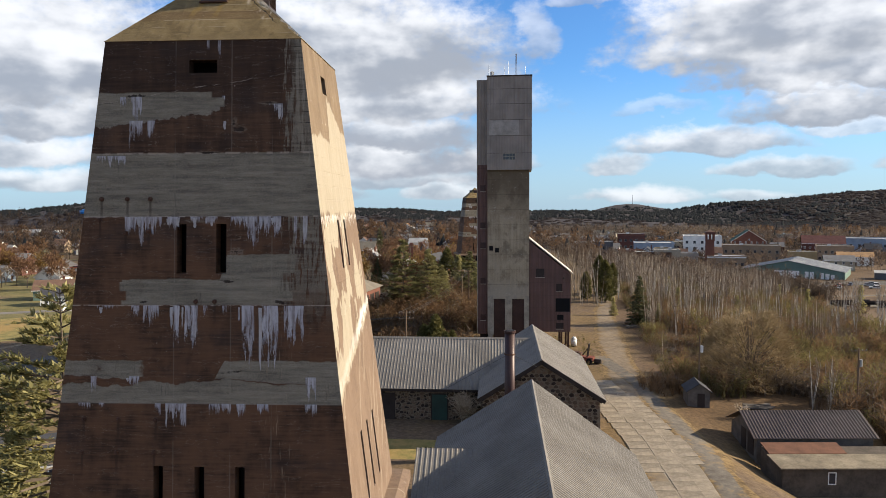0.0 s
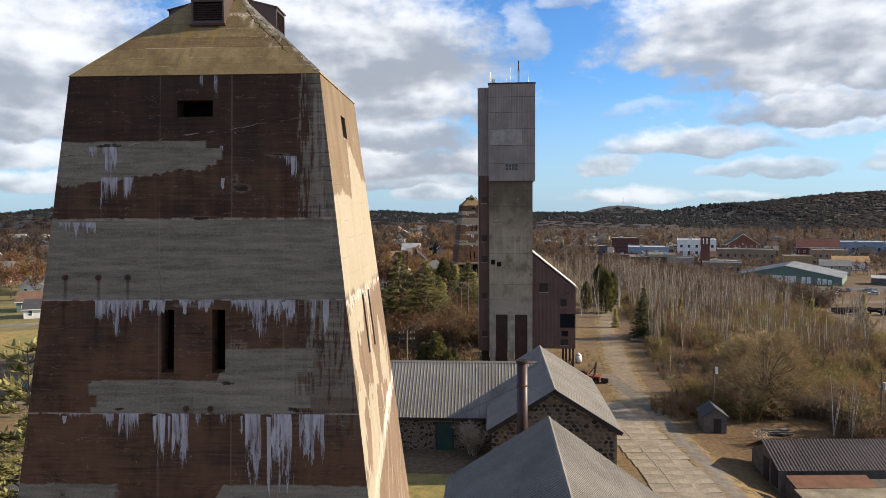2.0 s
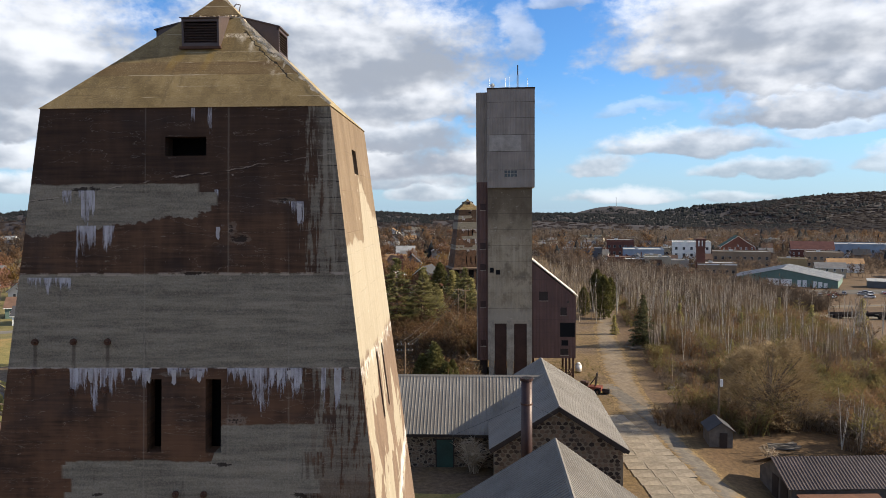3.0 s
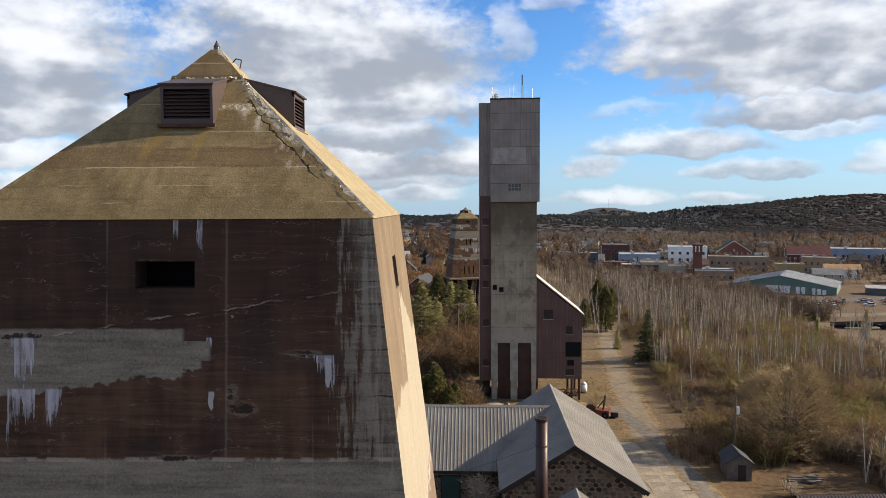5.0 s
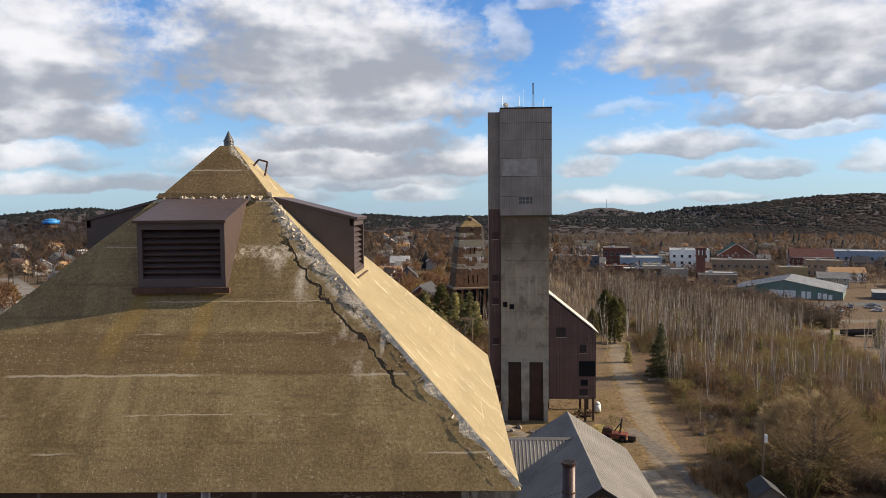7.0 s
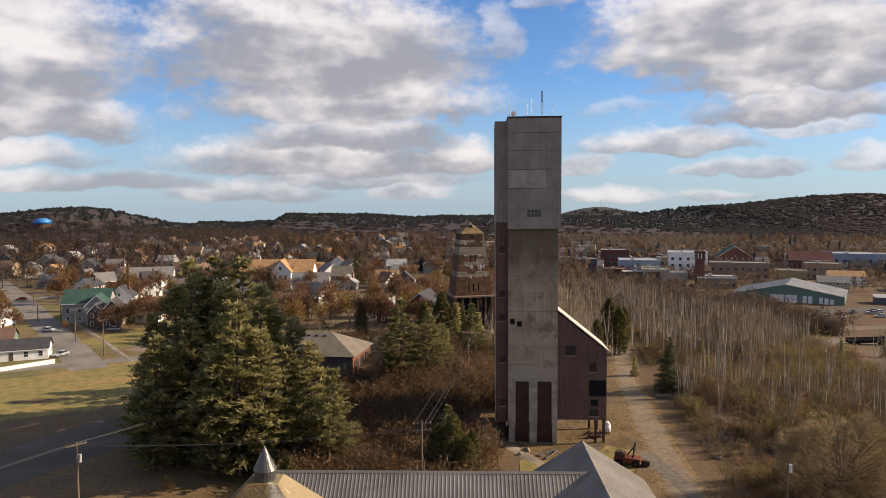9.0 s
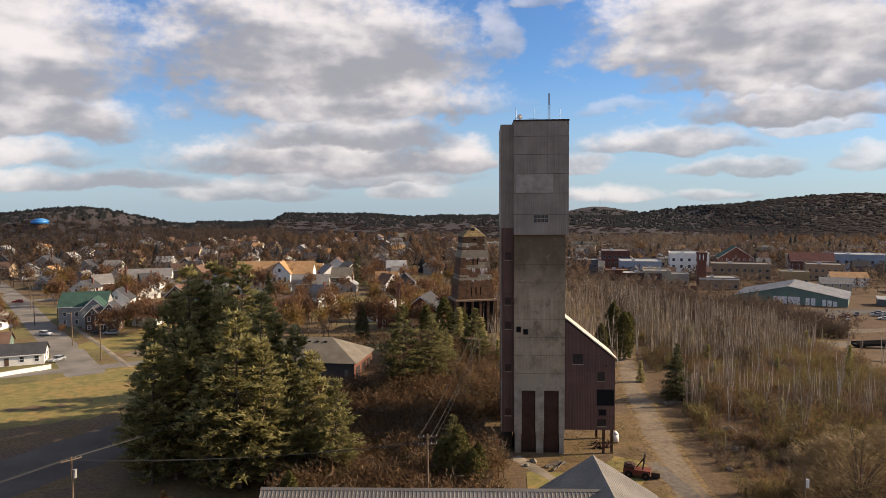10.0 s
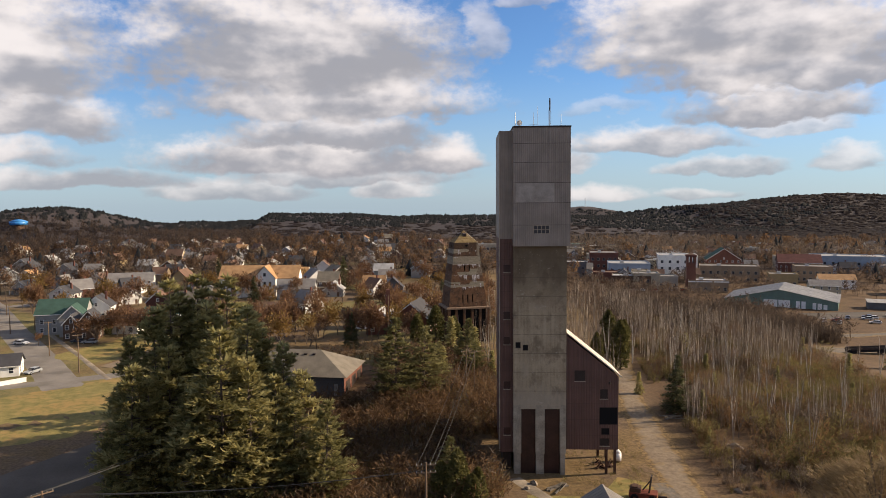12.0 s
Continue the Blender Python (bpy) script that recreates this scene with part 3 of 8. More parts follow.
def ground_cover(nt, co):
    """Late-autumn meadow: straw, dead leaves, bare soil, some green lawn."""
    x, y, z = split(nt, co)
    a, b = noisy(nt, co, 0.018, 5.0, 0.6), noisy(nt, co, 0.12, 5.0, 0.65)
    c = noisy(nt, co, 1.6, 4.0, 0.7)
    straw = blend(nt, (b * 0.5 + c * 0.5).step(0.3, 0.7), (0.080, 0.052, 0.023), (0.225, 0.150, 0.066))
    soil = blend(nt, c.step(0.3, 0.7), (0.075, 0.048, 0.030), (0.15, 0.105, 0.066))
    green = blend(nt, (b + c * 0.5).step(0.5, 0.95), (0.085, 0.090, 0.028), (0.20, 0.165, 0.06))
    col = blend(nt, (a * 0.6 + b * 0.5).step(0.48, 0.62), straw, soil)
    far = y.step(420.0, 700.0)
    litter = blend(nt, (b * 0.4 + c * 0.6).step(0.3, 0.7), (0.050, 0.029, 0.015), (0.135, 0.080, 0.038))
    wood = (x + y * -0.27 + b * 12.0).step(19.0, 27.0) * y.step(72.0, 92.0)
    slope = (x + b * 6.0).step(28.0, 16.0) * (x + b * 6.0).step(-20.0, -8.0) * y.step(104.0, 116.0) * y.step(215.0, 190.0)
    col = blend(nt, wood.top(slope) * 0.85, col, litter)
    lawn = noisy(nt, co, 0.012, 3.0).step(0.48, 0.56) * x.step(70.0, 20.0) * y.step(130.0, 190.0)
    col = blend(nt, lawn * 0.8, col, green)
    col = blend(nt, far, col, blend(nt, b.step(0.35, 0.65), (0.028, 0.023, 0.024), (0.046, 0.037, 0.037)))
    return col, c


def turf(nt, co):
    a, b, c = noisy(nt, co, 0.06, 4.0), noisy(nt, co, 0.5, 5.0, 0.65), noisy(nt, co, 5.0, 3.0, 0.7)
    col = blend(nt, (b * 0.6 + c * 0.4).step(0.3, 0.7), (0.115, 0.105, 0.030), (0.27, 0.215, 0.075))
    return blend(nt, (a * 0.6 + b * 0.4).step(0.47, 0.6) * 0.8, col, (0.29, 0.185, 0.065)), c


def tarmac(nt, co):
    a, b = noisy(nt, co, 0.15, 4.0), noisy(nt, co, 4.0, 4.0, 0.7)
    return blend(nt, (a * 0.6 + b * 0.4).step(0.3, 0.7), (0.125, 0.112, 0.096), (0.235, 0.213, 0.184)), b


def dirt_track(nt, co, low=(0.120, 0.088, 0.058), high=(0.255, 0.203, 0.143)):
    a, b, c = noisy(nt, co, 0.10, 5.0, 0.65), noisy(nt, co, 1.2, 5.0, 0.7), noisy(nt, co, 0.35, 3.0)
    col = blend(nt, (b * 0.6 + a * 0.4).step(0.3, 0.7), low, high)
    grass = blend(nt, b.step(0.35, 0.65), (0.080, 0.052, 0.023), (0.225, 0.150, 0.066))
    edge = nt.nodes.new("ShaderNodeAttribute")
    edge.attribute_name = "middle"
    f = S(nt, edge.outputs["Fac"]) * 0.42 + (a * 0.35 + c * 0.35 + b * 0.3) * -1.0
    return blend(nt, f.step(-0.12, -0.26), col, grass), b


M = {
    "paint": material("flaked_paint", tower_paint, 0.85, 0, 0.012),
    "sunside": material("sun_toned_concrete", tower_sunside, 0.85, 0, 0.012),
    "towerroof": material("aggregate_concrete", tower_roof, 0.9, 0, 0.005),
    "concrete": material("shaft_concrete", concrete_panel, 0.85, 0, 0.01),
    "clad": material("clad_metal", clad_metal, 0.55, 0, 0.02),
    "maroon": material("maroon_sheet", maroon_sheet, 0.6, 0, 0.03),
    "ribbed": material("ribbed_roof", ribbed_roof, 0.7, 0.0, 0.004),
    "rubble": material("rubble_stone", rubble_stone, 0.9, 0, 0.06),
    "fieldstone": material("field_stone", field_stone, 0.9, 0, 0.02),
    "mortar": worn("pale_mortar", (0.20, 0.158, 0.110), 0.95, 0, 8.0, 0.6, 0.3, 0.02),
    "ground": material("meadow", ground_cover, 0.95, 0, 0.06),
    "turf": material("mown_lawn", turf, 0.95, 0, 0.03),
    "tarmac": material("tarmac", tarmac, 0.9, 0, 0.01),
    "track": material("dirt_track", dirt_track, 0.95, 0, 0.04),
    "oldlane": material("old_asphalt", lambda nt, co: dirt_track(nt, co, (0.085, 0.072, 0.058), (0.185, 0.160, 0.130)), 0.95, 0, 0.03),
    # asphalt darkened: pine shade on lot 1 put into colour; lot 4 shares it
    "lot": worn("shade_toned_asphalt", (0.088, 0.076, 0.064), 0.95, 0, 4.0, 0.12, 0.35, 0.01),
    # near-black that stands for unlit holes; tyres and rail beds use it too
    "dark": plain("dark_opening", (0.006, 0.006, 0.007), 0.9),
    "lime": worn("lime_crust", (0.37, 0.35, 0.345), 0.8, 0, 14.0, 2.0, 0.25, 0.02),
    "spall": worn("crumbled_concrete", (0.50, 0.42, 0.31), 0.95, 0, 16.0, 2.0, 0.45, 0.03),
    "finialiron": worn("finial_iron", (0.10, 0.095, 0.09), 0.35, 0.6, 12.0, 2.0, 0.2),
    "palepier": worn("pale_pier", (0.30, 0.262, 0.205), 0.9, 0, 5.0, 0.6, 0.4, 0.02),
    "rust": worn("rust_iron", (0.085, 0.045, 0.030), 0.75, 0.2, 12.0, 1.0, 0.4),
    "brownmetal": worn("brown_enamel", (0.060, 0.040, 0.036), 0.5, 0.0, 6.0, 0.8, 0.25),
    "stack": worn("stack_iron", (0.042, 0.020, 0.017), 0.45, 0.3, 6.0, 0.6, 0.4),
    "trim": worn("brown_trim", (0.035, 0.026, 0.022), 0.7),
    "white": worn("white_paint", (0.72, 0.71, 0.68), 0.6, 0, 8, 0.5, 0.12),
    "steel": worn("galvanised_steel", (0.42, 0.43, 0.44), 0.4, 0.8),
    "glass": plain("window_glass", (0.03, 0.035, 0.045), 0.12),
    "green_door": worn("green_door", (0.015, 0.045, 0.035), 0.6),
    "pole": worn("weathered_pole", (0.15, 0.105, 0.07), 0.9, 0, 12.0, 0.8, 0.35),
    "wire": plain("cable", (0.03, 0.03, 0.03), 0.6),
    "slab": worn("cracked_slab", (0.235, 0.195, 0.145), 0.9, 0, 2.0, 0.22, 0.5, 0.02, 0.12),
    "plank": worn("grey_planks", (0.12, 0.105, 0.09), 0.9, 0, 10.0, 1.0, 0.4),
    "barnroof": worn("rusty_barn_roof", (0.078, 0.054, 0.048), 0.6, 0.1, 5.0, 0.4, 0.35),
    "felt": worn("roofing_felt", (0.20, 0.165, 0.115), 0.95, 0, 4.0, 0.6, 0.45),
    "block": worn("dark_block_wall", (0.085, 0.068, 0.052), 0.9, 0, 3.0, 0.5, 0.45, 0.02),
}

# ---- building helpers ----


class MB:
    """Collects vertices and faces for one mesh."""

    def __init__(self):
        self.v, self.f = [], []

    def add(self, verts, faces):
        n = len(self.v)
        self.v += [tuple(p) for p in verts]
        self.f += [tuple(n + k for k in face) for face in faces]
        return self

    def box(self, x0, y0, z0, x1, y1, z1):
        v = [(x, y, z) for z in (z0, z1) for x, y in ((x0, y0), (x1, y0), (x1, y1), (x0, y1))]
        return self.add(v, [(3, 2, 1, 0), (4, 5, 6, 7), (0, 1, 5, 4), (1, 2, 6, 5), (2, 3, 7, 6), (3, 0, 4, 7)])

    def frustum(self, z0, a0, b0, z1, a1, b1, x=0.0, y=0.0):
        v = [(x + sx * a, y + sy * b, z) for z, a, b in ((z0, a0, b0), (z1, a1, b1)) for sx, sy in ((-1, -1), (1, -1), (1, 1), (-1, 1))]
        return self.add(v, [(3, 2, 1, 0), (4, 5, 6, 7), (0, 1, 5, 4), (1, 2, 6, 5), (2, 3, 7, 6), (3, 0, 4, 7)])

    def prism(self, poly, y0, y1):
        """A polygon of (x, z), counter-clockwise seen from -y, drawn out from y0 to y1."""
        n = len(poly)
        v = [(x, y0, z) for x, z in poly] + [(x, y1, z) for x, z in poly]
        return self.add(v, [tuple(range(n)), tuple(range(2 * n - 1, n - 1, -1))] + [((k + 1) % n, k, n + k, n + (k + 1) % n) for k in range(n)])

    def prism_x(self, poly, x0, x1):
        """The same with (y, z) drawn out along x."""
        n = len(poly)
        v = [(x0, y, z) for y, z in poly] + [(x1, y, z) for y, z in poly]
        return self.add(v, [tuple(range(n - 1, -1, -1)), tuple(range(n, 2 * n))] + [(k, (k + 1) % n, n + (k + 1) % n, n + k) for k in range(n)])

    def tube(self, p, q, r0, r1=None, n=8, caps=True):
        p, q = Vector(p), Vector(q)
        r1 = r0 if r1 is None else r1
        d = (q - p).normalized() if (q - p).length > 1e-9 else Vector((0, 0, 1))
        a = d.orthogonal().normalized()
        b = d.cross(a)
        ring = [(math.cos(2 * math.pi * k / n), math.sin(2 * math.pi * k / n)) for k in range(n)]
        v = [p + (a * c + b * s) * r0 for c, s in ring] + [q + (a * c + b * s) * r1 for c, s in ring]
        f = [(k, (k + 1) % n, n + (k + 1) % n, n + k) for k in range(n)]
        if caps:
            f += [tuple(range(n - 1, -1, -1)), tuple(range(n, 2 * n))]
        return self.add(v, f)

    def path(self, pts, r, n=4):
        """One connected tube along the points."""
        pts, m = [Vector(p) for p in pts], len(self.v)
        for k, p in enumerate(pts):
            d = (pts[min(k + 1, len(pts) - 1)] - pts[max(k - 1, 0)]).normalized()
            a = d.cross(Vector((0, 0, 1)) if abs(d.z) < 0.95 else Vector((1, 0, 0))).normalized()
            b = d.cross(a)
            self.v += [tuple(p + (a * math.cos(6.2832 * j / n) + b * math.sin(6.2832 * j / n)) * r) for j in range(n)]
        for k in range(len(pts) - 1):
            self.f += [(m + k * n + j, m + k * n + (j + 1) % n, m + (k + 1) * n + (j + 1) % n, m + (k + 1) * n + j) for j in range(n)]
        return self

    def sheet(self, a, b, c, d, thick=0.08):
        """A slab with the four given upper corners, counter-clockwise from above."""
        q = [Vector(p) for p in (a, b, c, d)]
        n = (q[1] - q[0]).cross(q[2] - q[0]).normalized() * -thick
        return self.add(q + [p + n for p in q], [(0, 1, 2, 3), (7, 6, 5, 4), (1, 0, 4, 5), (2, 1, 5, 6), (3, 2, 6, 7), (0, 3, 7, 4)])

    def ribs(self, a, b, c, d, pitch=0.34, rib=0.030, wide=0.10):
        """A ribbed metal sheet: a-b along the ridge (upper), d-c along the eave (lower)."""
        a, b, c, d = (Vector(p) for p in (a, b, c, d))
        n = (b - a).cross(a - d).normalized()
        if n.z < 0:
            n = -n
        count = max(1, round((b - a).length / pitch))
        w = wide / (b - a).length
        top, low = [], []
        for k in range(count):
            f = k / count
            for df, h in ((0, 0), (0.25 * w, rib), (0.75 * w, rib), (w, 0)):
                g = f + df
                top.append(a.lerp(b, g) + n * h)
                low.append(d.lerp(c, g) + n * h)
        top.append(b)
        low.append(c)
        m = len(top)
        faces = [(k, m + k, m + k + 1, k + 1) for k in range(m - 1)]
        under = [a - n * 0.05, b - n * 0.05, c - n * 0.05, d - n * 0.05]
        self.add(top + low, faces)
        return self.add(under + [a, b, c, d], [(0, 1, 2, 3), (4, 5, 1, 0), (5, 6, 2, 1), (6, 7, 3, 2), (7, 4, 0, 3)])


def mesh_of(name, mb, mat, smooth=False):
    me = bpy.data.meshes.new(name)
    me.from_pydata([tuple(p) for p in mb.v], [], mb.f)
    me.materials.append(M[mat] if isinstance(mat, str) else mat)
    me.update()
    if smooth:
        me.polygons.foreach_set("use_smooth", [True] * len(me.polygons))
    return me


def part(name, mb, mat, parent=None, label="", smooth=False):
    ob = new(name, mesh_of(name, mb, mat, smooth))
    if parent is not None:
        ob.parent = parent
    if label:
        tagged(ob, label)
    return ob


def thing(name, m, label, category, group="", kind=""):
    ob = new(name)
    ob.empty_display_size = 0.5
    ob.matrix_world = m
    return tagged(ob, label, category, group, kind)


def solid(name, mb, mat, m, label, category, group="", kind="", smooth=False):
    """A thing of one mesh."""
    ob = part(name, mb, mat, None, "", smooth)
    ob.matrix_world = m
    return tagged(ob, label, category, group, kind)


def stepped(v, a, b):
    t = min(1.0, max(0.0, (v - a) / (b - a)))
    return t * t * (3 - 2 * t)


def bell(x, y, cx, cy, rx, ry):
    return math.exp(-((x - cx) / rx) ** 2 - ((y - cy) / ry) ** 2)


RIDGE_X = (-1800, -1000, -708, -672, -610, -553, -515, -476, -443, -402, -368, -345, -293, -239, -186, -129, -112, -61, 121, 251, 343, 520, 575, 700, 800, 859, 991, 1096, 1249, 1356, 2600)
RIDGE_H = (28, 32, 26, 35, 41, 48, 44, 32, 4, 5, -10, -10, 14, 3, 13, 9, 30, 28, 26, 30, 29, 28, 25, 22, 28, 46, 51, 63, 78, 75, 50)


def gh(x, y):
    """The height of the ground."""
    z = -1.0 * stepped(y, 170, 215) * stepped(-x, 30, 60)
    z += 4.2 * bell(x, y, 0, 183, 26, 26) + 3.0 * bell(x, y, 32, 222, 34, 32) + 2.0 * bell(x, y, 15, 160, 16, 16)
    z += 6.3 * bell(x, y, -5.7, 25.6, 11, 10)
    z -= 9.0 * stepped(x, 75, 185) * stepped(y, 120, 230)
    z -= 1.5 * stepped(x, 36, 46) * stepped(110 - y, 10, 30) + 2.4 * stepped(x, 40, 46) * stepped(90 - y, 5, 19)
    z -= 150.0 * stepped(math.hypot(x, y), 1950, 4600)
    far = stepped(math.hypot(x, y), 620, 1500)
    z -= far * 9.0
    if far > 0:
        z += float(np.interp(x, RIDGE_X, RIDGE_H)) * bell(0, y, 0, 1620, 1, 420)
        z += 64.0 * bell(x, y, 900, 2400, 190, 230) + 27.0 * bell(x, y, -380, 985, 120, 70)
        z += far * 4.0 * (1.0 - 0.75 * bell(0, y, 0, 1620, 1, 260)) * (noise.noise((x / 180.0, y / 180.0, 3.0)) + 0.5 * noise.noise((x / 70.0, y / 70.0, 7.0)))
    return z


def on(x, y, rz=0.0, sink=0.0):
    return pose(x, y, gh(x, y) - sink, 0, 0, rz)


# ---- ground ----


def spaced(lo, a, b, hi, step, grow):
    out, s, v = [a], step, a
    while v > lo:
        s *= grow
        v -= s
        out.insert(0, max(v, lo))
    v = a
    while v < b:
        v += step
        out.append(v)
    s = step
    while v < hi:
        s *= grow
        v += s
        out.append(min(v, hi))
    return out


xs, ys = spaced(-4200, -130, 230, 4200, 4.0, 1.06), spaced(-2500, -10, 360, 4600, 4.0, 1.05)
gm = MB()
gm.v = [(x, y, gh(x, y)) for y in ys for x in xs]
nx = len(xs)
gm.f = [(j * nx + i, j * nx + i + 1, (j + 1) * nx + i + 1, (j + 1) * nx + i) for j in range(len(ys) - 1) for i in range(nx - 1)]
ground = part("ground", gm, "ground", None, "", True)
tagged(ground, "dry autumn grass, leaf litter and bare soil", "ground", "", "structure")


def strip(name, pts, width, mat, label, lift=0.04, category="road"):
    """A road or path that follows the ground along the points, each with its own width factor."""
    mb, prev = MB(), None
    dense = []
    for (x0, y0), (x1, y1) in zip(pts, pts[1:]):
        n = max(1, int(math.hypot(x1 - x0, y1 - y0) / 4.0))
        dense += [(x0 + (x1 - x0) * k / n, y0 + (y1 - y0) * k / n) for k in range(n)]
    dense.append(pts[-1])
    rows = []
    for k, (x, y) in enumerate(dense):
        a, b = dense[max(0, k - 1)], dense[min(len(dense) - 1, k + 1)]
        d = Vector((b[0] - a[0], b[1] - a[1], 0)).normalized()
        s = Vector((-d.y, d.x, 0))
        w = width * (1 + (0.45 if mat in ("track", "oldlane") else 0.06) * noise.noise((x / 7, y / 7, 2.0)))
        row = []
        for f in (-1, -0.5, 0, 0.5, 1):
            p = Vector((x, y, 0)) + s * (w / 2 * f)
            row.append((p.x, p.y, gh(p.x, p.y) + (lift if abs(f) < 1 else -0.03)))
        rows.append(row)
    for r in rows:
        mb.v += r
    for k in range(len(rows) - 1):
        mb.f += [(k * 5 + j, (k + 1) * 5 + j, (k + 1) * 5 + j + 1, k * 5 + j + 1) for j in range(4)]
    mb.f = [tuple(reversed(f)) for f in mb.f]
    ob = part(name, mb, mat, None, "", True)
    ob.data.attributes.new("middle", "FLOAT", "POINT").data.foreach_set("value", [(0.0, 0.8, 1.0, 0.8, 0.0)[k % 5] for k in range(len(mb.v))])
    return tagged(ob, label, category, "", "structure")


# ---- concrete headframe towers ----
EAVE, APEX, LEDGE, FOOT = 34.205, 37.52, 16.4, 6.2
HX, HY, TAPER_X, TAPER_Y = 3.40, 2.85, 0.116, 0.086


def half(z):
    return HX + (EAVE - z) * TAPER_X, HY + (EAVE - z) * TAPER_Y


def wall_with_holes(holes, at, across):
    """One tapered face of the tower, cut right through at its openings. at(s, z, depth) gives the place; holes are (s0, z0, s1, z1)."""
    mb = MB()
    zs = sorted({LEDGE, EAVE, *(h[1] for h in holes), *(h[3] for h in holes)})
    ss = [None] + sorted({h[0] for h in holes} | {h[2] for h in holes}) + [None]
    rows, cols = len(zs), len(ss)
    for depth in (0.0, 0.45):
        for z in zs:
            for k, s in enumerate(ss):
                mb.v.append(at(s if s is not None else (across(z) - depth) * (-1 if k == 0 else 1), z, depth))
    back = rows * cols

    def full(i, j):
        if not (0 <= i < rows - 1 and 0 <= j < cols - 1):
            return False
        if ss[j] is None or ss[j + 1] is None:
            return True
        z, s = (zs[i] + zs[i + 1]) / 2, (ss[j] + ss[j + 1]) / 2
        return not any(h[0] < s < h[2] and h[1] < z < h[3] for h in holes)

    for i in range(rows - 1):
        for j in range(cols - 1):
            if not full(i, j):
                continue
            a, b, c, d = i * cols + j, i * cols + j + 1, (i + 1) * cols + j + 1, (i + 1) * cols + j
            mb.f += [(a, b, c, d), (back + d, back + c, back + b, back + a)]
            for di, dj, p, q in ((-1, 0, a, b), (0, 1, b, c), (1, 0, c, d), (0, -1, d, a)):
                if not full(i + di, j + dj):
                    mb.f.append((q, p, back + p, back + q))
    return mb


def crust(groups, rnd):
    """Lime that has run from joints: thin ragged tongues proud of the wall. Groups: s0, s1, top, longest."""
    mb = MB()
    for s0, s1, top, long in groups:
        s = s0
        while s < s1:
            w = rnd.uniform(0.03, 0.13)
            ln = long * rnd.uniform(0.25, 1.0) ** 1.3
            if rnd.random() < 0.12:
                n = 5
                left = [(s + rnd.uniform(-0.012, 0.012) + w * 0.20 * k / n, top - ln * k / n + rnd.uniform(-0.02, 0.02)) for k in range(n)]
                right = [(s + w + rnd.uniform(-0.012, 0.012) - w * 0.20 * k / n, top - ln * k / n + rnd.uniform(-0.02, 0.02)) for k in range(n)]
                tip = (s + w * rnd.uniform(0.3, 0.7), top - ln)
                ring = left + [tip] + right[::-1]
                pts = []
                for depth in (0.0, -0.012):
                    for sx, z in ring:
                        pts.append((sx, -(half(z)[1]) + depth, z))
                m = len(ring)
                mb.add(pts, [tuple(range(m, 2 * m))] + [(k, (k + 1) % m, m + (k + 1) % m, m + k) for k in range(m)])
            s += w * rnd.uniform(0.8, 1.6)
    return mb


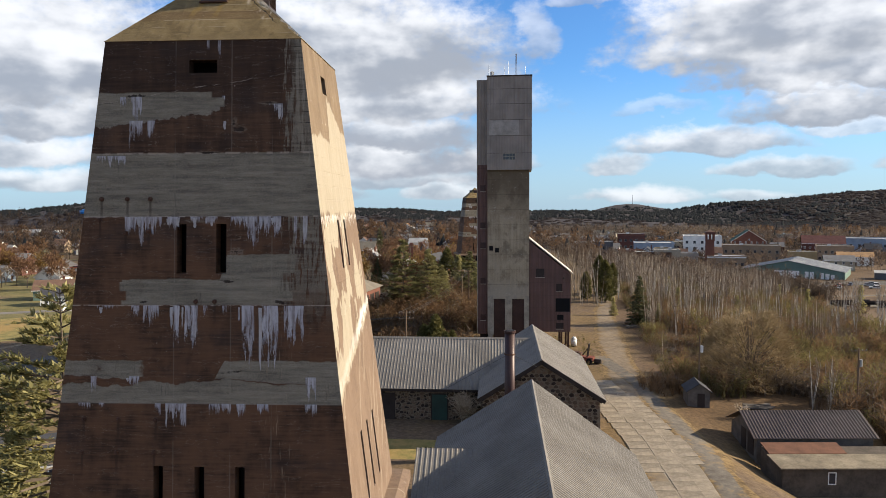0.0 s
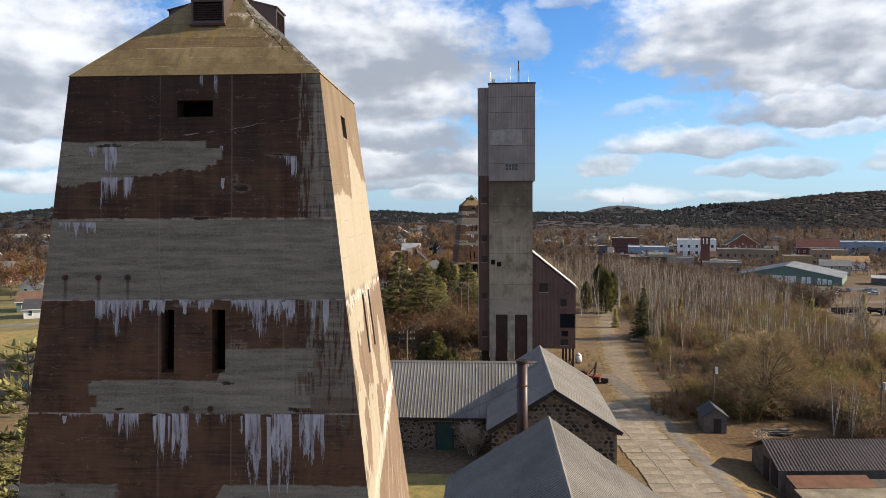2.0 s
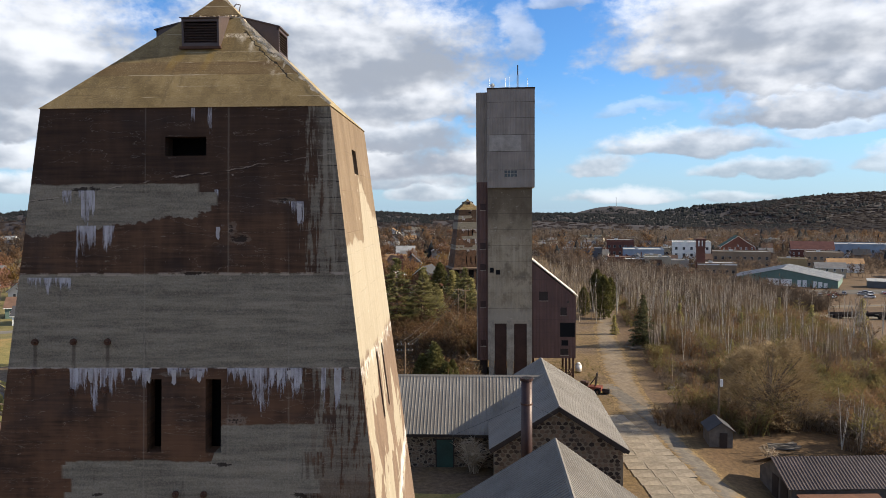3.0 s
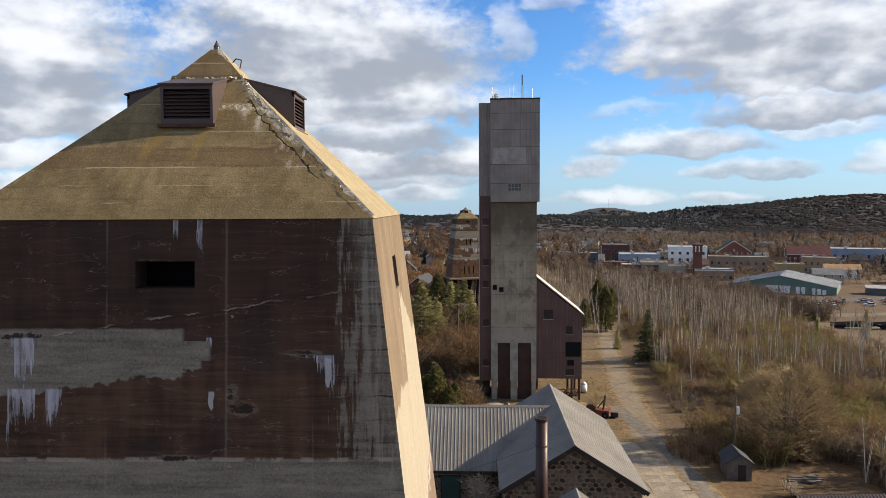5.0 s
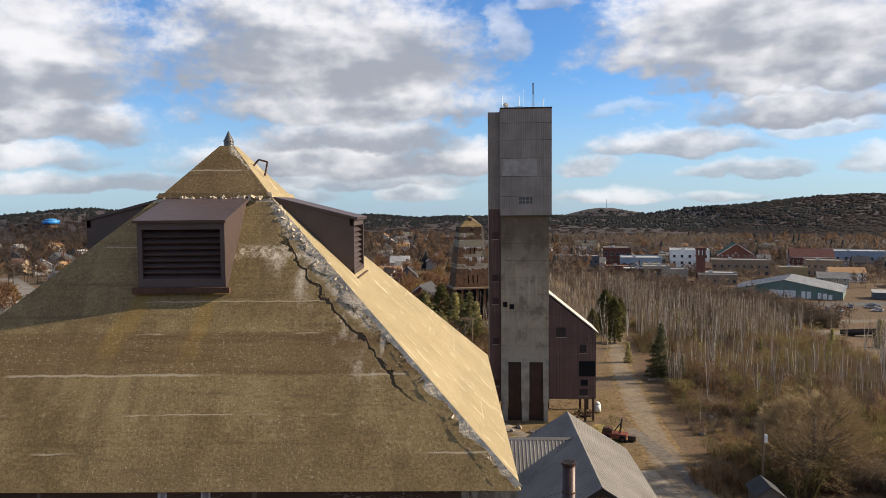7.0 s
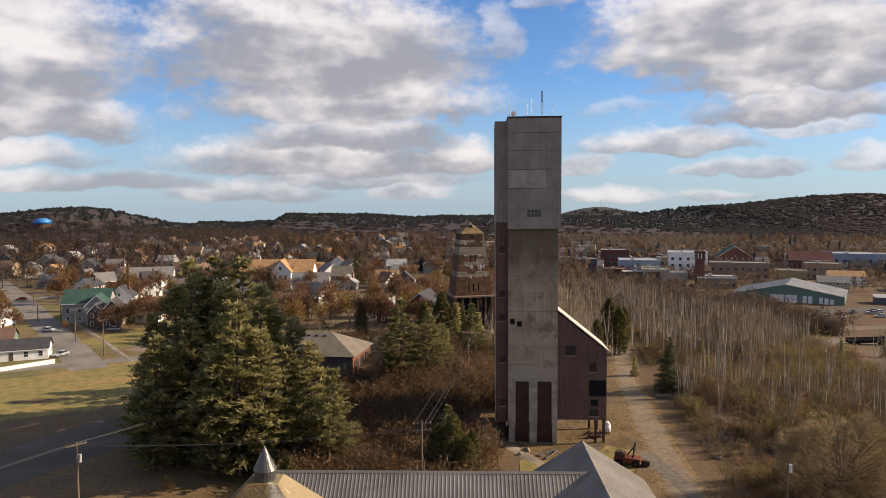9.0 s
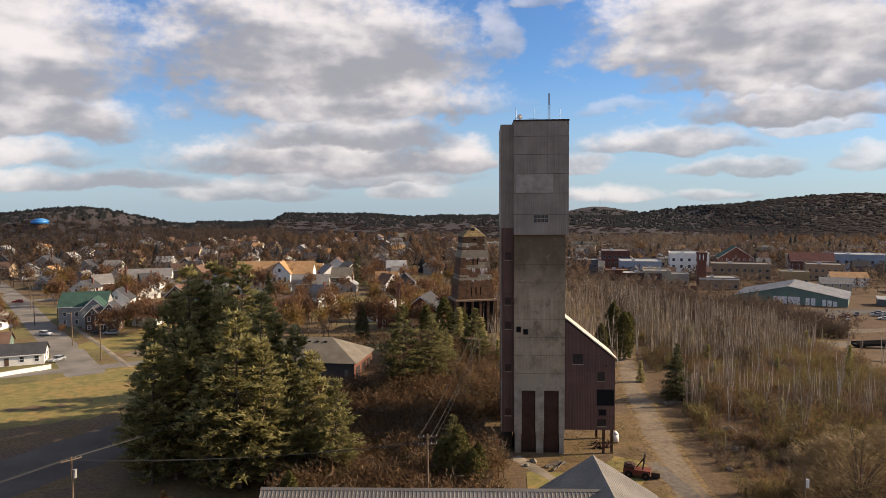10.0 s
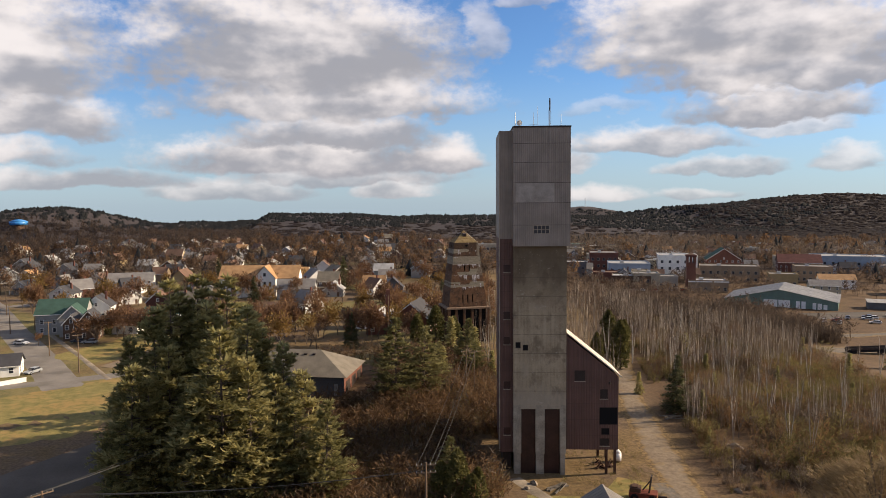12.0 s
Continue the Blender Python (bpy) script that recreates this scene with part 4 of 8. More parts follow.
def headframe_tower(m, label):
    t = thing("headframe_tower", m, label, "headframe", "concrete obelisk headframes")
    rnd = random.Random(4)
    front = [(-0.45, 33.08, 0.52, 33.52), (-0.84, 26.27, -0.50, 27.94), (0.52, 26.27, 0.88, 27.94), (-1.58, 17.5, -1.25, 19.8), (-0.17, 17.5, 0.17, 19.8), (1.22, 17.5, 1.55, 19.8)]
    side = [(-0.35, 32.75, 0.35, 33.4), (-0.75, 26.2, -0.45, 28.0), (0.45, 26.2, 0.75, 28.0), (-1.5, 17.6, -1.2, 20.2), (-0.15, 17.6, 0.15, 20.2), (1.2, 17.6, 1.5, 20.2)]
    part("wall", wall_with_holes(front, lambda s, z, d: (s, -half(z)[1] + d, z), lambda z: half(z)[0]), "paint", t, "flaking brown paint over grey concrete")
    part("wall", wall_with_holes(side, lambda s, z, d: (half(z)[0] - d, s, z), lambda z: half(z)[1]), "sunside", t, "concrete toned pale for sunlight, with brown patches")
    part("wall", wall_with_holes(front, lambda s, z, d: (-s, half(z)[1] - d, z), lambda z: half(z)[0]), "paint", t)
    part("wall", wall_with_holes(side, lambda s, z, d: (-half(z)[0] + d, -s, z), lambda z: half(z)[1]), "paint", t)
    # solid black core: the darkness of a hollow shaft is put into its colour
    core = MB()
    core.frustum(LEDGE, half(LEDGE)[0] - 0.9, half(LEDGE)[1] - 0.9, EAVE - 0.2, HX - 0.9, HY - 0.9)
    part("inner_core", core, "dark", t, "black core standing in for the unlit hollow")
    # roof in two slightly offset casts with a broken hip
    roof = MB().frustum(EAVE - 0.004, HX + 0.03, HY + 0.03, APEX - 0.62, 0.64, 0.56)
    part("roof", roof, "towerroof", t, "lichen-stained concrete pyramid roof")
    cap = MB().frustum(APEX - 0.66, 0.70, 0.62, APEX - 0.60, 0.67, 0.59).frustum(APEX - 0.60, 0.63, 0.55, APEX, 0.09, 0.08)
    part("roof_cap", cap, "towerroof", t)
    fin = MB().tube((0, 0, APEX - 0.04), (0, 0, APEX + 0.06), 0.062, 0.062, 20).tube((0, 0, APEX + 0.06), (0, 0, APEX + 0.195), 0.068, 0.003, 20)
    part("finial", fin, "finialiron", t, "small conical sheet-iron finial")
    loop = MB()
    for a, b in (((0.30, 0, APEX - 0.26), (0.38, 0, APEX - 0.17)), ((0.38, 0, APEX - 0.17), (0.49, 0, APEX - 0.20)), ((0.49, 0, APEX - 0.20), (0.45, 0, APEX - 0.38))):
        loop.tube(a, b, 0.012, n=5)
    part("lifting_loop", loop, "rust", t)
    # louvred dormers on the four slopes
    for k in range(4):
        run = HY if k % 2 == 0 else HX
        slope = run / (APEX - EAVE + 0.1)
        z0, z1 = 35.88, 36.60
        yf = -(run - (z0 - EAVE) * slope) - 0.06 + 0.14 * (k % 2)
        yb = -(run - (z1 + 0.25 - EAVE) * slope) + 0.12
        turn = pose(0, 0, 0, 0, 0, 90 * k) @ pose(-0.07, 0, 0)
        d = new("dormer")
        d.parent, d.matrix_basis = t, turn
        w = 0.47
        body = MB()
        for x0, x1 in ((-w, -w + 0.05), (w - 0.05, w)):
            body.prism_x([(yf, z0), (yb, z0 + 0.2), (yb, z1 + 0.25), (yf, z1)], x0, x1)
        body.box(-w, yf, z0, w, yf + 0.05, z0 + 0.10)
        body.box(-w, yf, z1 - 0.09, w, yf + 0.05, z1)
        part("dormer_frame", body, "brownmetal", d, "brown enamelled metal box")
        part("dormer_roof", MB().sheet((-w - 0.03, yf - 0.05, z1 + 0.01), (w + 0.03, yf - 0.05, z1 + 0.01), (w + 0.03, yb, z1 + 0.28), (-w - 0.03, yb, z1 + 0.28), 0.03), "brownmetal", d)
        # black sheet that stands for shade behind the slats
        part("backing", MB().box(-w + 0.05, yf + 0.16, z0 + 0.05, w - 0.05, yf + 0.20, z1 - 0.05), "dark", d)
        n = 8
        for j in range(n):
            zz = z0 + 0.10 + (z1 - z0 - 0.2) * j / n
            part("louvre_slat", MB().sheet((-w + 0.05, yf + 0.02, zz), (w - 0.05, yf + 0.02, zz), (w - 0.05, yf + 0.11, zz + 0.07), (-w + 0.05, yf + 0.11, zz + 0.07), 0.012), "brownmetal", d)
        part("flashing", MB().box(-w - 0.05, yf - 0.05, z0 - 0.05, w + 0.05, yf + 0.02, z0 + 0.01), "rust", d)
    # lime crusts along the pour joints of the shaded face
    for top, stretches in LIME.items():
        tagged(part("lime_crust", crust([(x0, x1, top, reach) for x0, x1, reach in stretches], rnd), "lime", t, "white lime crust run from joints"), "", "", "", "stuff")
    # tie-rod anchors
    for sx, z in ANCHORS:
        sx, z = sx + 0.09, z + 0.05
        y = -half(z)[1]
        part("tie_anchor", MB().tube((sx, y + 0.02, z), (sx, y - 0.05, z), 0.085, 0.075, 8).tube((sx, y - 0.05, z), (sx, y - 0.12, z), 0.04, 0.035, 6), "rust", t)
    # corner spalls: a ragged pale strip where the hip has crumbled
    spall = MB()
    top, low, n = [], [], 150
    for k in range(n + 1):
        f = k / n
        z = EAVE + 0.03 + (APEX - 0.70 - EAVE) * f
        a, b = HX + 0.03 + (0.64 - HX) * f, HY + 0.03 + (0.56 - HY) * f
        w = (0.05 + 0.30 * max(0.0, noise.noise((k * 0.11, 2.0, 5.0)) + 0.15) + 0.10 * abs(noise.noise((k * 0.5, 7.0, 5.0))) + rnd.uniform(0, 0.03)) * (0.7 if f > 0.5 else 0.4)
        top.append((a + 0.010, -b - 0.012, z + 0.015))
        low.append((a - w, -b - 0.010, z + rnd.uniform(-0.012, 0.008)))
    # loose chunks on the hip and along the foot of the cap
    chunks = []
    for _ in range(190):
        f = rnd.random() ** 0.8
        inward = abs(rnd.gauss(0, 0.03)) + (0.14 * rnd.random() ** 2 if 0.45 < f < 0.9 else 0.0)
        a, b = HX + (0.64 - HX) * f, HY + (0.56 - HY) * f
        chunks.append((a - inward, -b + 0.01, EAVE + (APEX - 0.62 - EAVE) * f, rnd.uniform(0.010, 0.030)))
    for _ in range(60):
        chunks.append((rnd.uniform(-0.62, 0.68), -0.60 + rnd.uniform(-0.05, 0.02), APEX - 0.66 + rnd.uniform(-0.03, 0.01), rnd.uniform(0.010, 0.022)))
    for cx, cy, cz, r in chunks:
        turn = Euler((rnd.uniform(0, 6), rnd.uniform(0, 6), rnd.uniform(0, 6))).to_matrix()
        eight = [Vector((cx, cy, cz)) + turn @ Vector((sx * r * rnd.uniform(0.7, 1.3), sy * r * rnd.uniform(0.6, 1.1), sz * r * rnd.uniform(0.4, 0.8))) for sz in (-1, 1) for sx, sy in ((-1, -1), (1, -1), (1, 1), (-1, 1))]
        spall.add(eight, [(0, 1, 2, 3), (7, 6, 5, 4), (4, 5, 1, 0), (5, 6, 2, 1), (6, 7, 3, 2), (7, 4, 0, 3)])
    spall.add(top + low, [(k, n + 1 + k, n + 2 + k, k + 1) for k in range(n)])
    spall.f = [q[::-1] for q in spall.f]
    tagged(part("spalled_hip", spall, "spall", t, "crumbling pale broken concrete edge"), "", "", "", "stuff")
    # plinth storey: ledge, piers with tall openings between
    a, b = half(LEDGE)
    part("ledge", MB().frustum(LEDGE - 0.55, a + 0.75, b + 0.75, LEDGE - 0.15, a + 0.75, b + 0.75).frustum(LEDGE - 0.15, a + 0.75, b + 0.75, LEDGE + 0.02, a + 0.45, b + 0.45), "sunside", t, "weathered concrete ledge")
    for k in range(4):
        w, dpt = (a, b) if k % 2 == 0 else (b, a)
        side_m = pose(0, 0, 0, 0, 0, 90 * k)
        for j in range(6):
            px = -w - 0.3 + (2 * w + 0.6) * (j + 0.0) / 5
            p = part("pier", MB().box(px - 0.32, -dpt - 0.55, FOOT - 3, px + 0.32, -dpt + 0.35, LEDGE - 0.55), "paint", t)
            p.matrix_basis = side_m
    # black block: the shade between the piers as colour
    part("plinth_core", MB().frustum(FOOT - 3, a - 0.3, b - 0.3, LEDGE - 0.5, a - 0.3, b - 0.3), "dark", t, "black core standing in for shade between piers")
    return t


headframe_tower(pose(-5.73, 25.55, 0, 0, 0, -8.75), "stained brown and grey concrete obelisk headframe with louvred pyramid roof")
tower_b = copy_thing(bpy.data.objects["headframe_tower"], pose(33.4, 225.0, -3.5, 0, 0, 4.0))
tagged(tower_b, "distant stained concrete obelisk headframe among bare trees")

# ---- tall shaft headframe with its annex ----


def frame_window(parent, x0, z0, x1, z1, y, cols=2, mat="white", bar=0.06):
    """A window in a front wall at y (facing -y): frame bars proud of a glass pane."""
    w = part("window", MB().box(x0, y - 0.02, z0, x1, y + 0.04, z0 + bar).box(x0, y - 0.02, z1 - bar, x1, y + 0.04, z1).box(x0, y - 0.02, z0 + bar, x0 + bar, y + 0.04, z1 - bar).box(x1 - bar, y - 0.02, z0 + bar, x1, y + 0.04, z1 - bar), mat, parent)
    for k in range(1, cols):
        xm = x0 + (x1 - x0) * k / cols
        part("window_bar", MB().box(xm - bar / 2, y - 0.015, z0 + bar, xm + bar / 2, y + 0.03, z1 - bar), mat, w)
    part("pane", MB().box(x0 + bar, y + 0.005, z0 + bar, x1 - bar, y + 0.012, z1 - bar), "glass", w)
    return w


def opening(parent, x0, z0, x1, z1, y, mat="trim", fill="dark"):
    """A black panel for an unlit hole, or a boarded window, with a thin frame round it; boarded ones keep a pale sill.
    """
    f = part("opening_frame", MB().box(x0 - 0.08, y - 0.03, z0 - 0.10, x1 + 0.08, y + 0.05, z0).box(x0 - 0.08, y - 0.03, z1, x1 + 0.08, y + 0.05, z1 + 0.08).box(x0 - 0.08, y - 0.03, z0, x0, y + 0.05, z1).box(x1, y - 0.03, z0, x1 + 0.08, y + 0.05, z1), mat, parent)
    part("opening", MB().box(x0, y - 0.006, z0, x1, y + 0.05, z1), fill, f)
    if fill != "dark":
        part("sill", MB().box(x0 - 0.14, y - 0.10, z0 - 0.20, x1 + 0.14, y + 0.04, z0 - 0.10), "palepier", f)


shaft = thing("shaft_headframe", pose(21.86, 131.75, 0, 0, 0, -12.0), "tall concrete shaft headframe topped by a grey metal-clad hoist house", "headframe")
SW, FRONT = 8.05, 0.55
lower = MB()
for x0, x1 in ((0.05, 1.25), (3.42, 4.80), (7.12, SW)):
    part("pier", MB().box(x0, FRONT, 3.4, x1, 8.5, 10.9), "palepier", shaft)
    part("pier_foot", MB().box(x0 + 0.10, FRONT + 0.10, -0.5, x1 - 0.10, 8.5, 3.4), "palepier", shaft)
lower.box(0.05, FRONT, 10.9, SW, 8.5, 35.3)
part("shaft_wall", lower, "concrete", shaft, "board-marked streaked concrete shaft")
for x0, x1 in ((1.25, 3.42), (4.80, 7.12)):
    part("tall_door", MB().box(x0, FRONT + 0.55, -0.5, x1, FRONT + 0.7, 10.3), "stack", shaft, "tall dark rust-brown sheeted bay")
    part("lintel", MB().box(x0 - 0.12, FRONT - 0.10, 10.3, x1 + 0.12, FRONT + 0.4, 10.9), "concrete", shaft)
    part("drip_ledge", MB().box(x0 - 0.25, FRONT - 0.06, 3.28, x0 - 0.02, FRONT + 0.1, 3.44), "concrete", shaft)
opening(shaft, 0.45, 19.75, 1.05, 20.5, FRONT)
opening(shaft, 1.55, 19.4, 2.2, 20.1, FRONT)
box_clad = MB().box(0, 0, 35.15, 8.5, 11.0, 52.75)
part("cladding", box_clad, "clad", shaft, "grey sheet-metal cladding with rust streaks")
for k, z in enumerate((38.3, 41.6, 44.6, 47.6, 50.4)):
    part("panel_joint", MB().box(-0.015, -0.02, z, 8.515, 0.03, z + 0.05), "trim", shaft)
for x in (2.9, 5.2, 7.6):
    part("panel_joint", MB().box(x, -0.018, 38.4, x + 0.04, 0.03, 52.6), "clad", shaft)
part("replacement_panel", MB().box(0.35, -0.03, 41.7, 6.1, 0.01, 44.55), worn("pale_sheet", (0.285, 0.258, 0.228), 0.55), shaft, "paler replaced metal sheets")
part("parapet", MB().box(-0.06, -0.06, 52.75, 8.56, 11.06, 53.0), "trim", shaft)
hoist_window = frame_window(shaft, 3.0, 37.0, 5.4, 38.3, -0.03, 4, "palepier", 0.08)
part("window_bar", MB().box(3.09, -0.045, 37.62, 5.31, 0.0, 37.69), "palepier", hoist_window)
part("corner_trim", MB().box(-2.05, 1.55, 3.3, -1.93, 1.75, 52.4), "palepier", shaft, "pale metal corner strip")
blk = MB().box(-2.0, 1.6, 36.2, 0.0, 14.5, 52.45)
part("stair_cladding", blk, "clad", shaft)
part("stair_wall", MB().box(-1.95, 1.65, 3.2, 0.04, 14.4, 36.2), "maroon", shaft, "dark maroon sheeted stair tower")
part("stair_foot", MB().box(-1.5, 2.3, -0.5, -0.2, 12.0, 3.2), "trim", shaft)
for z in (31.2, 24.0, 20.1, 13.2, 6.0):
    opening(shaft, -1.3, z, -0.45, z + 1.0, 1.62, "stack", "stack")
# annex with a lean-to roof, raised on legs
annex = thing("ore_annex", pose(21.86, 131.75, 0, 0, 0, -12.0), "dark maroon sheet-metal annex raised on steel legs beside the shaft", "annex")
AX0, AX1, AY0, AY1 = SW + 0.01, 16.0, 0.9, 9.0
part("wall", MB().prism([(AX0, 3.9), (AX1, 3.9), (AX1, 15.2), (AX0, 21.6)], AY0, AY1), "maroon", annex)
part("roof", MB().sheet((AX0, AY0 - 0.3, 21.9), (AX0, AY1, 21.9), (AX1 + 0.35, AY1, 15.2), (AX1 + 0.35, AY0 - 0.3, 15.2), 0.15), worn("pale_roof_edge", (0.50, 0.45, 0.38), 0.7), annex, "pale metal lean-to roof edge")
opening(annex, 9.4, 14.6, 10.9, 16.1, AY0, "stack", "trim")
opening(annex, 13.3, 11.9, 14.3, 13.2, AY0, "stack", "trim")
opening(annex, 13.2, 7.9, 15.8, 10.4, AY0)
opening(annex, 13.5, 6.3, 14.6, 7.2, AY0)
opening(annex, 13.3, 4.6, 14.6, 5.6, AY0, "stack", "trim")
for x, y in ((14.3, 1.3), (15.6, 1.3), (15.6, 8.4), (14.3, 8.4), (8.6, 8.4)):
    part("leg", MB().box(x - 0.18, y - 0.18, -0.4, x + 0.18, y + 0.18, 3.9), "rust", annex)
part("lamp_arm", MB().tube((14.5, AY0, 14.3), (14.6, AY0 - 0.5, 14.5), 0.05, n=6).tube((14.6, AY0 - 0.5, 14.55), (14.6, AY0 - 0.5, 14.2), 0.12, 0.2, 8), "trim", annex)
# roof gear
for x, y, h, r in ((0.35, 0.8, 2.1, 0.07), (3.3, 3.0, 2.3, 0.045), (5.5, 1.0, 3.3, 0.06), (7.3, 2.0, 1.9, 0.045), (4.0, 4.0, 3.4, 0.03)):
    a = solid("antenna", MB().tube((0, 0, 0), (0, 0, h), r, r * 0.7, 6), "steel", shaft.matrix_world @ pose(x, y, 53.0), "thin metal antenna mast on a flat roof", "antenna", "roof antennas")
    if 3.2 < h < 3.35:
        part("antenna_head", MB().tube((0, 0, 2.3), (0, 0, 4.1), 0.10, 0.10, 8), "trim", a)
        for k in range(8):
            part("rung", MB().tube((-0.16, 0, 0.3 + 0.25 * k), (0.16, 0, 0.42 + 0.25 * k), 0.025, n=4), "steel", a)
        part("rail", MB().tube((-0.16, 0, 0), (-0.16, 0, 2.4), 0.03, n=4).tube((0.16, 0, 0), (0.16, 0, 2.4), 0.03, n=4), "steel", a)
    if 2.2 < h < 2.4:
        part("cross_arm", MB().tube((-0.7, 0, 0.55), (0.7, 0, 0.55), 0.025, n=5), "steel", a)
dish = MB()
for k in range(12):
    t0, t1 = 2 * math.pi * k / 12, 2 * math.pi * (k + 1) / 12
    dish.add([(0, 0, 0), (0.42 * math.cos(t0), -0.15, 0.42 * math.sin(t0)), (0.42 * math.cos(t1), -0.15, 0.42 * math.sin(t1))], [(0, 1, 2), (2, 1, 0)])
dish.tube((0, 0.05, -0.5), (0, 0.05, 0), 0.05, n=6)
solid("satellite_dish", dish, "white", shaft.matrix_world @ pose(0.95, 0.9, 53.5), "white satellite dish on a roof edge", "dish")

# ---- stone dry house with metal roofs ----
SITE = -10.5
dry = thing("stone_hall", pose(19.45, 78.4, 0, 0, 0, SITE), "rubble-stone hall with grey ribbed metal gable roofs", "hall")
RZ, RE, RW, RL = 10.2, 5.45, 7.6, 24.6
gable = part("gable_wall", MB().prism([(-7.0, -0.6), (7.0, -0.6), (7.0, RE + 0.15), (0, RZ - 0.35), (-7.0, RE + 0.15)], 0.7, RL - 0.5), "mortar", dry, "dark rubble stone laid in pale mortar")
part("roof_slope", MB().ribs((0, 0, RZ), (0, RL, RZ), (RW, RL, RE - 0.05), (RW, 0, RE - 0.05), 0.6, 0.03, 0.08), "ribbed", dry, "smooth sunlit grey metal roof")
part("roof_slope", MB().ribs((0, RL, RZ), (0, 0, RZ), (-RW, 0, RE - 0.05), (-RW, RL, RE - 0.05), 0.6, 0.03, 0.08), "ribbed", dry)
part("ridge_cap", MB().prism([(-0.28, RZ - 0.10), (0.28, RZ - 0.10), (0, RZ + 0.09)], -0.02, RL + 0.02), "ribbed", dry)
verge = MB()
for s in (-1, 1):
    q = [(0, 0.01, RZ - 0.06), (0, 0.06, RZ - 0.06), (s * RW, 0.06, RE - 0.11), (s * RW, 0.01, RE - 0.11)]
    verge.sheet(*(q if s < 0 else q[::-1]), 0.40)
    verge.prism([(0, RZ - 0.6), (s * (RW - 0.5), RE - 0.42), (s * (RW - 0.5), RE - 0.12), (0, RZ - 0.12)][::s], 0.05, 0.72)
part("verge_board", verge, "trim", dry)
# wing towards the west
WX0, WY, WR, WRUN = -37.0, 8.9, 9.8, 7.2
part("wing_wall", MB().prism_x([(WY - 0.0, -0.6), (WY + 2 * WRUN - 1.4, -0.6), (WY + 2 * WRUN - 1.4, 4.1), (WY + WRUN - 0.7, WR - 0.6), (WY, 4.1)], WX0 + 0.5, -6.0), "rubble", dry)
part("roof_slope", MB().ribs((WX0, WY + WRUN - 0.7, WR), (-0.05, WY + WRUN - 0.7, WR), (-0.05, WY - 0.7, 4.3), (WX0, WY - 0.7, 4.3), 0.43, 0.035, 0.14), "ribbed", dry, "grey-brown standing ribbed metal roof")
part("roof_slope", MB().ribs((-0.05, WY + WRUN - 0.7, WR), (WX0, WY + WRUN - 0.7, WR), (WX0, WY + 2 * WRUN - 0.7, 4.3), (-0.05, WY + 2 * WRUN - 0.7, 4.3), 0.43, 0.035, 0.14), "ribbed", dry)
part("fascia", MB().box(WX0, WY - 0.72, 3.95, -7.0, WY - 0.62, 4.25), "trim", dry)
part("ridge_cap", MB().prism_x([(WY + WRUN - 0.95, WR - 0.12), (WY + WRUN - 0.45, WR - 0.12), (WY + WRUN - 0.7, WR + 0.12)], WX0, 0.0), "ribbed", dry)
for x0, x1, mat in ((-13.9, -11.9, "green_door"), (-20.9, -19.0, "trim"), (-26.0, -24.2, "green_door")):
    d = part("door", MB().box(x0, WY - 0.06, 0.0, x1, WY + 0.1, 3.4), mat, dry, "dark timber door")
    part("door_frame", MB().box(x0 - 0.15, WY - 0.08, 0, x0, WY + 0.1, 3.55).box(x1, WY - 0.08, 0, x1 + 0.15, WY + 0.1, 3.55).box(x0, WY - 0.08, 3.4, x1, WY + 0.1, 3.55), "trim", d)

stack = thing("smoke_stack", pose(14.75, 74.0, 0), "tall dark brown iron smoke stack held by guy wires", "smoke stack")
part("pipe", MB().tube((0, 0, -0.3), (0, 0, 14.45), 0.60, 0.56, 20), "stack", stack, "", True)
part("rim", MB().tube((0, 0, 14.35), (0, 0, 14.6), 0.66, 0.66, 20), "stack", stack)
# black disc for the darkness down the pipe
part("bore", MB().tube((0, 0, 14.6), (0, 0, 14.61), 0.50, 0.50, 16), "dark", stack)
part("band", MB().tube((0, 0, 11.9), (0, 0, 12.05), 0.61, 0.61, 20), "rust", stack)
for q in ((11.5, 5.0, 5.6), (-6.0, 11.5, 5.2)):
    part("guy_wire", MB().tube((0, 0, 12.0), q, 0.022, n=4), "wire", stack)

# ---- near workshop with a small cross wing ----
shop = thing("workshop", pose(15.35, 65.9, 0, 0, 0, SITE), "long stone workshop with a grey ribbed metal roof", "workshop")
NZ, NE, NW, NL = 11.05, 4.55, 10.2, -31.0
NV, NF = 9.5, 5.0
part("gable_wall", MB().prism([(-8.9, -0.6), (9.5, -0.6), (9.5, NE - 0.75), (0, NZ - 0.4), (-8.9, NF)], NL + 0.6, -0.6), "rubble", shop)
part("roof_slope", MB().ribs((0, NL, NZ), (0, 0, NZ), (NW, 0, NE - 0.85), (NW, NL, NE - 0.85), 0.42, 0.06, 0.16), "ribbed", shop, "sunlit grey ribbed metal roof")
part("roof_slope", MB().ribs((0, 0, NZ), (0, NL, NZ), (-NV, NL, NF), (-NV, 0, NF), 0.42, 0.06, 0.16), "ribbed", shop)
part("ridge_cap", MB().prism([(-0.18, NZ - 0.07), (0.18, NZ - 0.07), (0, NZ + 0.08)], NL, 0.02), "ribbed", shop)
vb = MB()
for s in (-1, 1):
    ze, xe = (NE - 0.91, NW) if s > 0 else (NF - 0.06, -NV)
    q = [(0, 0.0, NZ - 0.06), (0, 0.05, NZ - 0.06), (xe, 0.05, ze), (xe, 0.0, ze)]
    vb.sheet(*(q if s < 0 else q[::-1]), 0.35)
part("verge_board", vb, "trim", shop)
CX0, CYR, CZ, CE = -10.1, -12.6, 8.3, 4.7
